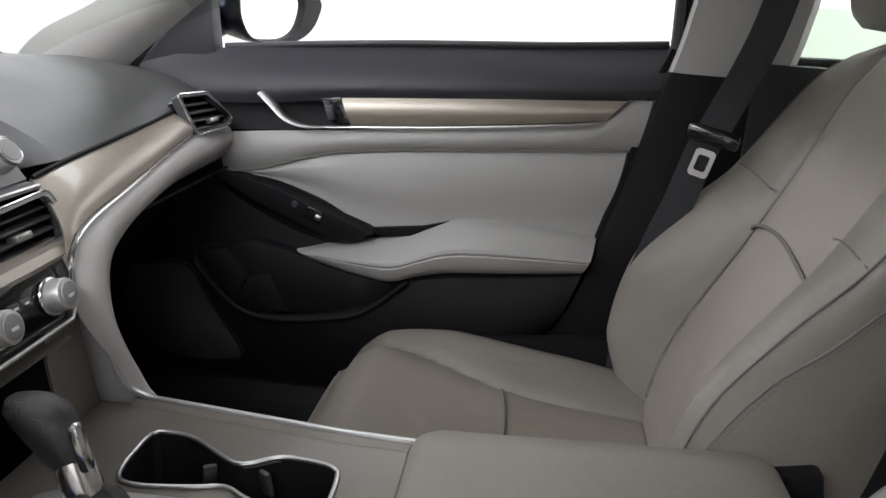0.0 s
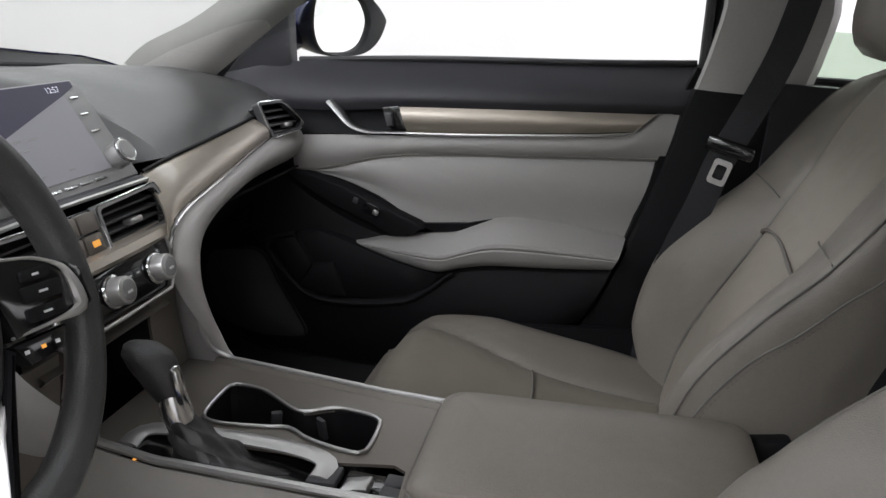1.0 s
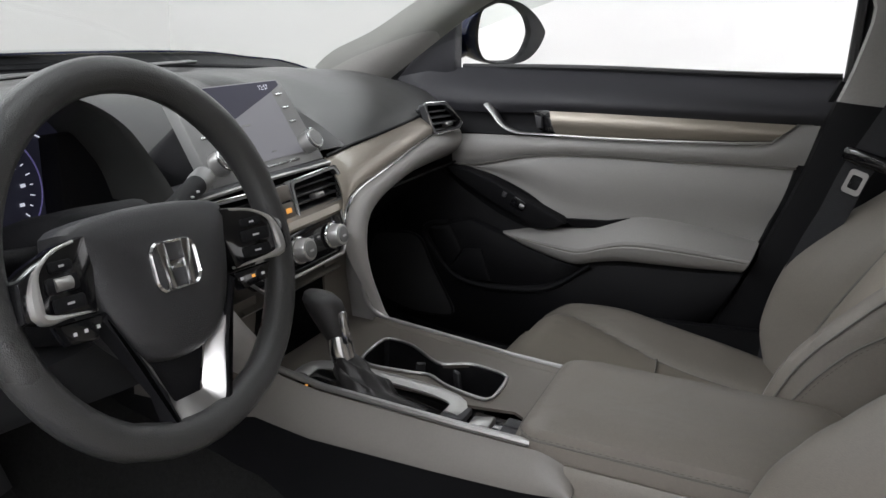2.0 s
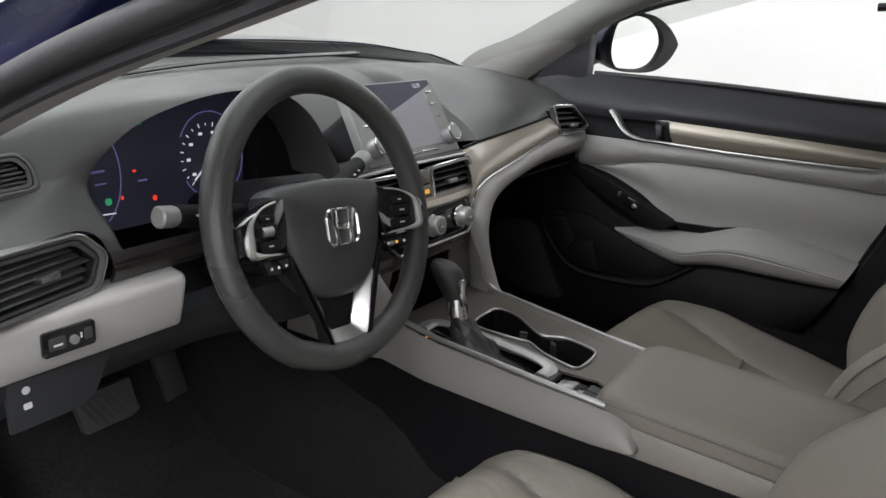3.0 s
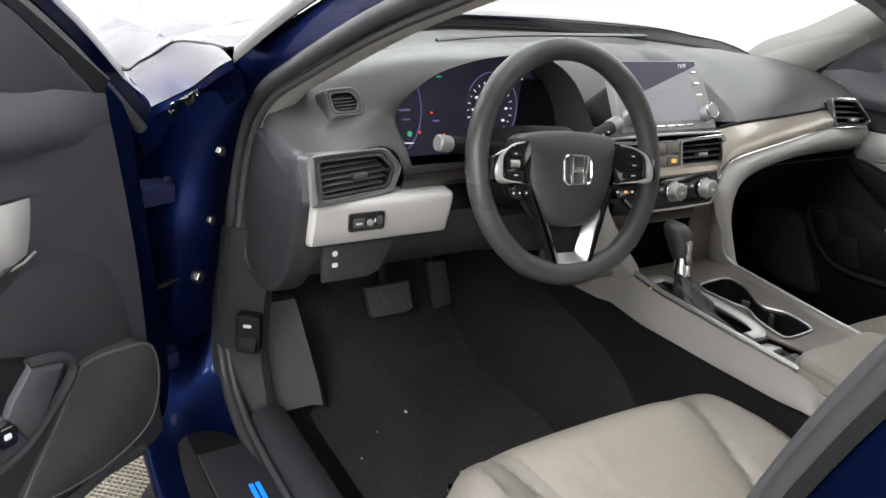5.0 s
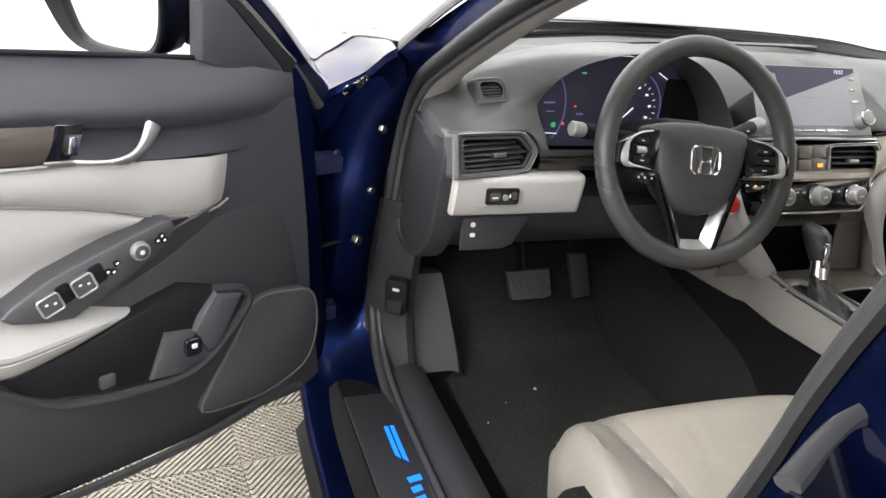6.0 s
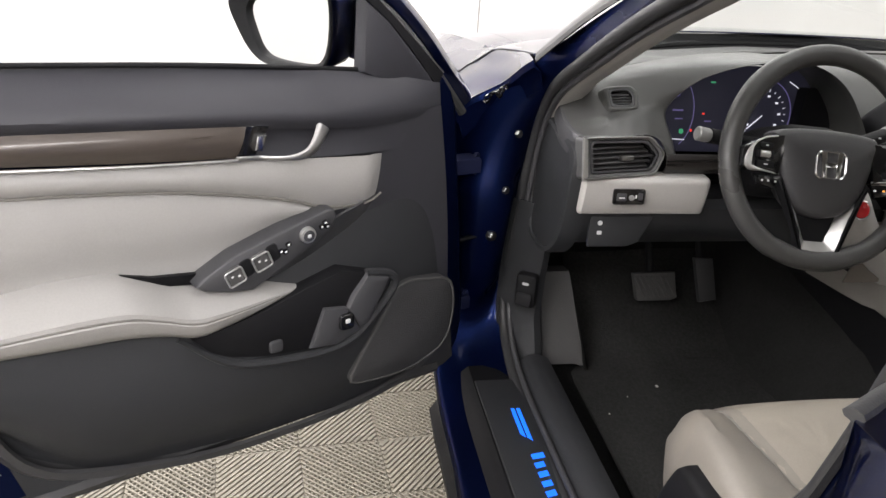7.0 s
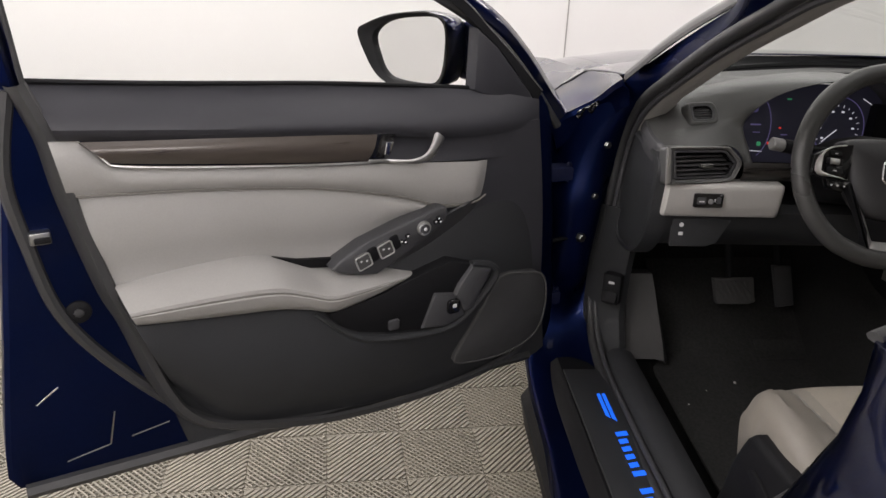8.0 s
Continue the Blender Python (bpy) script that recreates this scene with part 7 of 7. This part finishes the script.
def door_mirror(name, centre, facing, label, outer, inner):
    """A door mirror: housing lofted back from its glass; facing is the way the glass looks, outer and inner the outlines of rim and glass."""
    mi = thing(name, label, "mirror")
    f = Vector(facing).normalized()
    m = basis(centre, f.cross(Vector((0, 0, 1))) * -1, (0, 0, 1))
    o, g = spline(outer, 60, closed=True), spline(inner, 60, closed=True)
    sgn = 1 if (m.to_3x3() @ Vector((0, 0, 1))).dot(f) > 0 else -1
    rr = [[m @ Vector((a * s, b * s, h * sgn)) for a, b in o] for s, h in ((0.45, -0.105), (0.75, -0.09), (0.93, -0.06), (1.0, -0.02), (1.0, 0.0), (0.985, 0.003))]
    part("mirror_housing", loft(rr, False), M_BLUE, mi, "glossy dark mirror housing")
    rr = [[m @ Vector((a * k, b * k, h * sgn)) for a, b in q] for q, k, h in ((o, 0.995, 0.0), (o, 0.985, 0.006), (o, 0.96, 0.007), (g, 1.02, 0.001), (g, 1.0, -0.004), (g, 0.995, -0.012))]
    part("mirror_rim", loft(rr, False), M_BLACK, mi, "broad black mirror rim")
    bm = bmesh.new()
    bm.faces.new([bm.verts.new(m @ Vector((a, b, -0.008 * sgn))) for a, b in g])
    part("mirror_pane", bm, M_MIRROR, mi, "mirror glass")
    return mi, m


mi, m = door_mirror("door_mirror", (-0.440, 1.665, 1.085), (1.0, -0.30, 0.0), "passenger door mirror with black rim",
                    [(-0.132, 0.01), (-0.118, 0.054), (-0.06, 0.076), (0.02, 0.074), (0.09, 0.050), (0.142, 0.014), (0.146, -0.006), (0.115, -0.044), (0.06, -0.068), (-0.02, -0.072), (-0.09, -0.064), (-0.124, -0.034)],
                    [(-0.125, 0.008), (-0.111, 0.048), (-0.06, 0.066), (0.01, 0.064), (0.060, 0.044), (0.086, 0.012), (0.086, -0.012), (0.066, -0.044), (0.03, -0.060), (-0.02, -0.064), (-0.085, -0.058), (-0.116, -0.032)])
part("arm", tube([(-0.555, 1.49, 1.035), (-0.54, 1.55, 1.045), (-0.525, 1.60, 1.062)], [0.032, 0.032, 0.034], 14), M_BLUE, mi, "blue mirror foot")
u = Vector((math.cos(OPEN), -math.sin(OPEN), 0))
w = Vector((math.sin(OPEN), math.cos(OPEN), 0))
hinge = Vector((HX, HY, 0))


def on_door(a, b, c):
    return hinge + u * (a + 0.6) + w * b + Vector((0, 0, c))


mi, m = door_mirror("door_mirror", (-0.584, -0.495, 1.056), u + w * 0.38, "driver door mirror with black rim and blue housing",
                    [(-0.152, 0.022), (-0.126, 0.042), (-0.064, 0.064), (0.017, 0.077), (0.052, 0.076), (0.078, 0.066), (0.087, 0.041), (0.089, -0.011), (0.080, -0.049), (0.059, -0.065), (-0.046, -0.075), (-0.093, -0.062), (-0.126, -0.027)],
                    [(-0.108, 0.019), (-0.064, 0.051), (0.017, 0.066), (0.058, 0.066), (0.075, 0.053), (0.078, 0.025), (0.074, -0.024), (0.060, -0.052), (0.029, -0.062), (-0.046, -0.063), (-0.078, -0.052), (-0.097, -0.023)])
part("arm", loft([[on_door(a, b, c + k * s) for a, k in ((-0.575, -0.030), (-0.535, -0.034), (-0.515, -0.030), (-0.505, 0.0), (-0.515, 0.030), (-0.535, 0.036), (-0.575, 0.030), (-0.590, 0.0))] for b, c, s in ((-0.045, 1.055, 1.25), (-0.075, 1.058, 1.45), (-0.105, 1.058, 1.7), (-0.150, 1.058, 1.85))]), M_BLUE, mi, "blue mirror foot")
part("joint", block(0.030, 0.026, 0.030, 0.006, Matrix.Translation(on_door(-0.500, -0.075, 1.036)) @ Matrix.Rotation(-OPEN, 4, "Z")), M_GLOSSB, mi, "glossy black folding joint")

# ---- front seats ----
def seat(name, yc, dx, bx, label, dz=0.0):
    """yc: its middle; dx, bx: how far cushion and backrest stand rearward."""
    s = thing(name, label, "car seat", group="front seats", at=(0.08 + dx, yc, 0.30))

    def cush(x):
        hw = ease(x, [-0.20, -0.17, -0.10, 0.05, 0.30], [0.215, 0.243, 0.258, 0.268, 0.262])
        ins = ease(x, [-0.20, -0.14, 0.0, 0.08, 0.30], [0.185, 0.182, 0.150, 0.133, 0.125])
        z = ease(x, [-0.20, -0.175, -0.13, -0.05, 0.05, 0.15, 0.30], [0.510, 0.548, 0.570, 0.560, 0.540, 0.525, 0.515])
        zb = z + ease(x, [-0.20, -0.14, 0.0, 0.15, 0.30], [-0.006, 0.004, 0.030, 0.034, 0.02])
        lo = ease(x, [-0.20, -0.17, -0.1, 0.3], [0.48, 0.44, 0.41, 0.41])
        z, zb = z + dz, zb + dz
        return hw, ins, z, zb, lo

    def cushion(x):
        hw, ins, z, zb, lo = cush(x)
        p = [(-hw, lo), (-hw * 1.03, (lo + zb) / 2), (-hw * 0.995, zb - 0.035), (-hw * 0.95, zb - 0.010), (-hw * 0.88, zb), (-(hw * 0.55 + ins * 0.45), zb - 0.003), (-(ins + 0.014), z + (zb - z) * 0.30), (-ins, z - 0.005), (-ins + 0.014, z + 0.001), (-ins * 0.5, z + 0.006), (0, z + 0.008)]
        p = p + [(-a, b) for a, b in p[-2::-1]]
        return [(x + dx, yc + a, b) for a, b in p]

    rings = []
    for x in np.concatenate([[-0.214, -0.208], np.linspace(-0.20, 0.30, 44)]):
        r = cushion(max(x, -0.20))
        if x < -0.2:
            k = 0.80 if x < -0.21 else 0.92
            m_ = np.mean(r, 0)
            r = [tuple(m_ + (np.array(p) - m_) * np.array((1, 0.9 + 0.1 * k, k)) + np.array((x + 0.20, 0, -0.004))) for p in r]
        rings.append([tuple(q) for q in spline(r, 84)])
    part("cushion", loft(rings), M_SEAT, s, "smooth taupe leather seat cushion")
    for k in (-1, 1):
        part("cushion_seam", tube([(x + dx, yc + k * cush(x)[1], cush(x)[2] - 0.0045) for x in np.linspace(-0.195, 0.28, 30)], 0.0022, 6), M_SEAM, s, "sewn seam")
    rows = []
    for x in np.linspace(-0.192, 0.28, 30):
        hw, ins, z, zb, lo = cush(x)
        drop = 0.0 if x > -0.2 else 0.006
        rows.append([(x + dx, yc + a * (ins - 0.003), z + 0.0028 + (0.0065 - 0.0065 * a * a) - 0.006 * abs(a) ** 12 - drop) for a in np.linspace(-1, 1, 18)])
    part("cushion_insert", sheet(rows, thick=0.002), M_SEATF, s, "warm taupe seat insert")
    xc = 0.065
    part("cross_seam", tube([(xc + dx + 0.01 * math.cos(a * 12), yc + a, cush(xc)[2] + 0.0095 - 0.009 * (a / 0.13) ** 4) for a in np.linspace(-0.13, 0.13, 14)], 0.0022, 6), M_SEAM, s)
    # outer side covers: a deep moulding with a long lever let into it
    for k in (-1, 1):
        if k * (yc - C) > 0:
            out = spline([(-0.115, 0.33), (-0.110, 0.42), (-0.098, 0.475), (-0.065, 0.545), (-0.040, 0.556), (0.02, 0.560), (0.12, 0.572), (0.24, 0.585), (0.33, 0.585), (0.34, 0.45), (0.33, 0.33), (0.1, 0.31)], 60, closed=True)
        else:
            out = spline([(-0.15, 0.33), (-0.15, 0.42), (-0.12, 0.455), (0.1, 0.46), (0.33, 0.47), (0.34, 0.40), (0.33, 0.33), (0.1, 0.31)], 50, closed=True)
        face = basis((dx, yc + k * 0.262, 0), (1, 0, 0), (0, 0, 1)) if k < 0 else basis((dx, yc + k * 0.262, 0), (-1, 0, 0), (0, 0, 1))
        o = [(a if k < 0 else -a, b) for a, b in out]
        part("side_cover", plate(o, 0.028, 0.012, face, 3), M_BLACK, s, "black moulded seat side cover")
        lv = plate([(a if k < 0 else -a, b) for a, b in ((-0.035, 0.500), (-0.020, 0.512), (0.02, 0.510), (0.13, 0.475), (0.14, 0.462), (0.12, 0.458), (0.01, 0.480))], 0.007, 0.003, face @ Matrix.Translation((0, 0, 0.0265)))
        if k * (yc - C) > 0:
            part("adjust_lever", lv, M_BLACK, s, "long dark adjuster lever")
        else:
            lv.free()
    part("seat_base", block(0.40, 0.40, 0.12, 0.02, pose(0.08 + dx, yc, 0.36)), M_BLACK, s)

    V = [0, 0.12, 0.3, 0.48, 0.6, 0.75, 0.88, 0.95, 1.0]

    def back_at(v):
        """Front middle (x, z), half width, bolster proudness, thickness, half width of the insert."""
        xf = ease(v, [0, 0.12, 0.3, 0.55, 0.8, 1.0], [0.288, 0.303, 0.338, 0.405, 0.475, 0.520])
        z = ease(v, [0, 0.12, 0.3, 0.55, 0.8, 1.0], [0.50, 0.585, 0.70, 0.86, 1.01, 1.095])
        hw = ease(v, V, [0.235, 0.268, 0.272, 0.270, 0.266, 0.266, 0.250, 0.215, 0.15])
        b = ease(v, V, [0.03, 0.080, 0.092, 0.064, 0.034, 0.018, 0.010, 0.004, 0.0])
        th = ease(v, [0, 0.3, 0.5, 0.9, 1.0], [0.115, 0.102, 0.082, 0.075, 0.05])
        ins = ease(v, [0, 0.15, 0.35, 0.5, 0.65, 0.85, 1.0], [0.165, 0.165, 0.135, 0.118, 0.118, 0.140, 0.12])
        return xf, z, hw, b, th, ins

    def lean(v, a, c):
        xf, z = back_at(v)[:2]
        return (xf + c * 0.925 + bx, yc + a, z - c * 0.38)

    def prof(v):
        xf, z, hw, b, th, ins = back_at(v)
        g = 0.006 * (0 < v < 0.99)
        p = [(-hw * 0.96, th), (-hw * 1.02, th * 0.45), (-hw * 1.01, -b * 0.40), (-hw * 0.965, -b * 0.88), (-hw * 0.90, -b), (-(hw * 0.5 + ins * 0.5), -b * 0.80), (-(ins + 0.016), -b * 0.28), (-ins, g - b * 0.06), (-ins + 0.016, -0.001), (-ins * 0.5, -0.008), (0, -0.010)]
        p = p + [(-a, c) for a, c in p[-2::-1]]
        return [lean(v, a, c) for a, c in p]

    rings = [[tuple(q) for q in spline(prof(v), 84)] for v in np.linspace(0, 1, 56)]
    m_ = np.mean(rings[-1], 0)
    last = rings[-1]
    for k, up in ((0.8, 0.010), (0.4, 0.014)):
        rings.append([tuple(m_ + (np.array(p) - m_) * k + np.array((0.006, 0, up))) for p in last])
    part("backrest", loft(rings), M_SEAT, s, "taupe leather backrest with deep side bolsters")
    rows = []
    for v in np.linspace(0.04, 0.965, 36):
        ins, b = back_at(v)[5], back_at(v)[3]
        rows.append([lean(v, a * (ins - 0.003), -0.0035 - 0.010 * (1 - a * a) + 0.007 * abs(a) ** 10) for a in np.linspace(-1, 1, 18)])
    part("backrest_insert", sheet(rows, thick=0.002), M_SEATF, s, "warm taupe backrest insert")
    for k in (-1, 1):
        part("back_seam", tube([lean(v, k * back_at(v)[5], 0.004 - back_at(v)[3] * 0.06) for v in np.linspace(0.05, 0.96, 36)], 0.0024, 6), M_SEAM, s, "sewn seam")
        part("bolster_seam", tube([lean(v, k * back_at(v)[2] * 0.972, -back_at(v)[3] * 0.86 - 0.0008) for v in np.linspace(0.02, 0.93, 36)], 0.0016, 6), M_SEAM, s, "double stitched seam")
        def flank(v, more=0.0):
            """A point on the bolster's flank, along its sewn edge."""
            xf, z, hw, b, th, ins = back_at(v)
            c = ease(v, [0.1, 0.29, 0.4, 0.485, 0.57, 0.63, 0.9], [-0.068, -0.060, -0.045, -0.020, 0.0, 0.016, 0.035]) + more
            side = spline([(hw * 0.96, th), (hw * 1.02, th * 0.45), (hw * 1.01, -b * 0.40), (hw * 0.965, -b * 0.88), (hw * 0.90, -b)], 60)
            return lean(v, k * float(side[int(np.argmin(abs(side[:, 1] - c)))][0]), c)
        part("flank_seam", tube([flank(v) for v in np.linspace(0.12, 0.9, 40)], 0.0016, 6), M_SEAM, s, "sewn seam along the flank")
        part("stitching", stitches([flank(v, 0.006) for v in np.linspace(0.12, 0.9, 40)]), M_THREAD, s, "row of stitches")
        part("shoulder_seam", tube([lean(0.60 + 0.01 * math.sin(q * 3), k * (0.122 + 0.14 * q), -back_at(0.6)[3] * min(1, 0.3 + 1.4 * q) * (1 if q < 0.85 else 0.9) - 0.001) for q in np.linspace(0, 0.95, 12)], 0.0012, 5), M_SEAM, s)
    part("cross_seam", tube([lean(0.515 + 0.03 * (1 - (a / 0.118) ** 2), a, -0.0150 + 0.012 * (a / 0.118) ** 4) for a in np.linspace(-0.118, 0.118, 16)], 0.0028, 6), M_SEAM, s)
    hr = [[(0.505 + bx + d + 0.052 * math.cos(a) * sx + 0.02 * math.sin(a), yc + w_, 1.205 + 0.095 * math.sin(a) * sz) for a in np.linspace(0, 2 * math.pi, 24, endpoint=False)] for w_, sx, sz, d in ((-0.142, 0.35, 0.55, 0.0), (-0.135, 0.75, 0.82, 0), (-0.10, 1, 0.97, 0), (0, 1.05, 1.0, -0.006), (0.10, 1, 0.97, 0), (0.135, 0.75, 0.82, 0), (0.142, 0.35, 0.55, 0))]
    hr = [[tuple(q) for q in spline(r, 24, closed=True)] for r in hr]
    part("headrest", loft(hr), M_SEAT, s, "taupe padded headrest")
    for k in (-0.06, 0.06):
        part("headrest_post", tube([(0.525 + bx, yc + k, 1.06), (0.515 + bx, yc + k, 1.14)], 0.006, 10), M_CHROME, s)
    return s


seat("passenger_seat", 1.105, 0.0, 0.0, "taupe leather passenger seat with sewn bolsters")
seat("driver_seat", 0.335, 0.045, -0.005, "taupe leather driver seat with sewn bolsters", 0.012)

# ---- passenger seat belt ----
buckle = thing("belt_buckle", "black seat belt buckle beside the passenger seat", "belt buckle", at=(0.372, 0.825, 0.55))
part("buckle_body", block(0.050, 0.026, 0.075, 0.008, pose(0.365, 0.822, 0.668, 0, -12, 0)), M_BLACK, buckle, "black plastic buckle body")
part("buckle_stalk", block(0.030, 0.014, 0.16, 0.004, pose(0.385, 0.825, 0.565, 0, -8, 0)), M_BLACK, buckle)
belt = thing("seat_belt", "black seat belt hanging slack on the pillar", "seat belt", at=(0.29, 1.39, 0.45))
def band(pts, half, across):
    ac = Vector(across).normalized()
    return sheet([[Vector(p) + ac * half * e for e in (-1, -0.5, 0, 0.5, 1)] for p in pts], thick=0.0015)
part("webbing", band(spline([(0.435, 1.345, 1.32), (0.402, 1.325, 1.146), (0.380, 1.315, 1.069), (0.345, 1.318, 0.974), (0.326, 1.320, 0.924), (0.307, 1.325, 0.845), (0.285, 1.335, 0.770), (0.265, 1.355, 0.66), (0.26, 1.37, 0.45)], 40), 0.0235, (1, -0.12, -0.25)), M_WEB, belt, "black woven belt webbing")
part("tongue_grip", block(0.078, 0.016, 0.026, 0.007, pose(0.337, 1.308, 0.950, 0, 10, -18)), M_GLOSSB, belt, "black plastic tongue grip")
part("grip_edge", tube([(0.343, 1.297, 0.956), (0.357, 1.292, 0.952), (0.372, 1.288, 0.946)], 0.0016, 6), M_CHROME, belt, "bright edge of the tongue plate")
T_ = basis((0.328, 1.312, 0.909), (1, -0.15, -0.25), (0.25, 0, 1))
part("tongue", loft([[T_ @ Vector((a * s, b * s, h)) for a, b in rounded(0.030, 0.042, 0.006)] for s, h in ((1, 0.0), (1, 0.003), (0.58, 0.003), (0.58, 0.0))], False), M_SILVER, belt, "steel belt tongue")

# ---- rib tiles on the booth floor ----
floor = thing("floor", "beige open-rib interlocking floor tiles", "floor", kind="structure")
S = 0.2


def rib_mesh(flip):
    """One square of slanted ribs with a frame line, ribs standing free over the gaps."""
    bm = bmesh.new()
    pitch, wid = 0.0122, (0.0044 if flip else 0.0076)
    n = int(S * math.sqrt(2) / pitch) + 1
    h = S / 2
    for i in range(n):
        c = -S * math.sqrt(2) / 2 + pitch * (i + 0.5)
        half = max(0.0, h * math.sqrt(2) - abs(c)) - 0.004
        if half < 0.004:
            continue
        for a0, a1 in ((-half, half),):
            mid = (a0 + a1) / 2
            m = Matrix.Rotation(radians(45 if flip else -45), 4, "Z") @ Matrix.Translation((mid, c, -0.005))
            bmesh.ops.create_cube(bm, size=1.0, matrix=m @ Matrix.Diagonal((a1 - a0, wid, 0.010, 1)))
    for i in range(n):
        c = -S * math.sqrt(2) / 2 + pitch * (i + 0.5)
        half = max(0.0, h * math.sqrt(2) - abs(c)) - 0.006
        if half > 0.004:
            m = Matrix.Rotation(radians(-45 if flip else 45), 4, "Z") @ Matrix.Translation((0, c, -0.0068 if flip else -0.0085))
            bmesh.ops.create_cube(bm, size=1.0, matrix=m @ Matrix.Diagonal((2 * half, 0.0036, 0.009, 1)))
    for q in (-h + 0.0034, h - 0.0034):
        bmesh.ops.create_cube(bm, size=1.0, matrix=Matrix.Translation((q, 0, -0.0082)) @ Matrix.Diagonal((0.0050, S - 0.0002, 0.008, 1)))
        bmesh.ops.create_cube(bm, size=1.0, matrix=Matrix.Translation((0, q, -0.0084)) @ Matrix.Diagonal((S - 0.0142, 0.0050, 0.008, 1)))
    bmesh.ops.create_cube(bm, size=1.0, matrix=Matrix.Rotation(radians(-45 if flip else 45), 4, "Z") @ Matrix.Translation((0, 0, -0.009)) @ Matrix.Diagonal((S * 1.4, 0.003, 0.008, 1)))
    me = bpy.data.meshes.new("tile")
    bm.to_mesh(me)
    bm.free()
    me.materials.append(M_TILE)
    return me


RIBS = (rib_mesh(False), rib_mesh(True))
TURN_ = radians(5.0)
N0 = Vector((-0.81, -0.304, 0))
for i in range(-7, 8):
    for j in range(-12, 8):
        ob = new("tile", RIBS[(i + j) % 2])
        ob.parent = floor
        p = Matrix.Rotation(TURN_, 4, "Z") @ Vector(((i + 0.5) * S, (j + 0.5) * S, 0))
        ob.matrix_local = Matrix.Translation(N0 + p) @ Matrix.Rotation(TURN_, 4, "Z")
# the same tiles over the rest of the booth, joined
verts, quads = [], []
ca, sa = math.cos(TURN_), math.sin(TURN_)
for i in range(-24, 32):
    for j in range(-20, 30):
        if -7 <= i < 8 and -12 <= j < 8:
            continue
        lx, ly = (i + 0.5) * S, (j + 0.5) * S
        cx, cy = N0.x + lx * ca - ly * sa, N0.y + lx * sa + ly * ca
        if not (X0 + 0.12 < cx < X1 - 0.12 and Y0 + 0.12 < cy < Y1 - 0.12):
            continue
        flip = (i + j) % 2
        ang = TURN_ + radians(45 if flip else -45)
        ux, uy = math.cos(ang), math.sin(ang)
        wid = (0.0044 if flip else 0.0086) * 2 / 2
        for k in range(12):
            c = -S * math.sqrt(2) / 2 + 0.0244 * (k + 0.5)
            half = S / 2 * math.sqrt(2) - abs(c) - 0.004
            if half < 0.004:
                continue
            b = len(verts)
            for a_, w_, z_ in ((-half, -wid, -0.01), (half, -wid, -0.01), (half, wid, -0.01), (-half, wid, -0.01), (-half, -wid, 0.0), (half, -wid, 0.0), (half, wid, 0.0), (-half, wid, 0.0)):
                verts.append((cx + a_ * ux - (c + w_) * uy, cy + a_ * uy + (c + w_) * ux, z_))
            quads += [(b + 4, b + 5, b + 6, b + 7), (b, b + 1, b + 5, b + 4), (b + 1, b + 2, b + 6, b + 5), (b + 2, b + 3, b + 7, b + 6), (b + 3, b, b + 4, b + 7)]
me = bpy.data.meshes.new("tile_field")
me.from_pydata(verts, [], quads)
me.materials.append(M_TILE)
tile_field = new("tile_field", me)
tagged(tile_field, "rest of the beige rib tile floor", "floor tiles", kind="stuff")
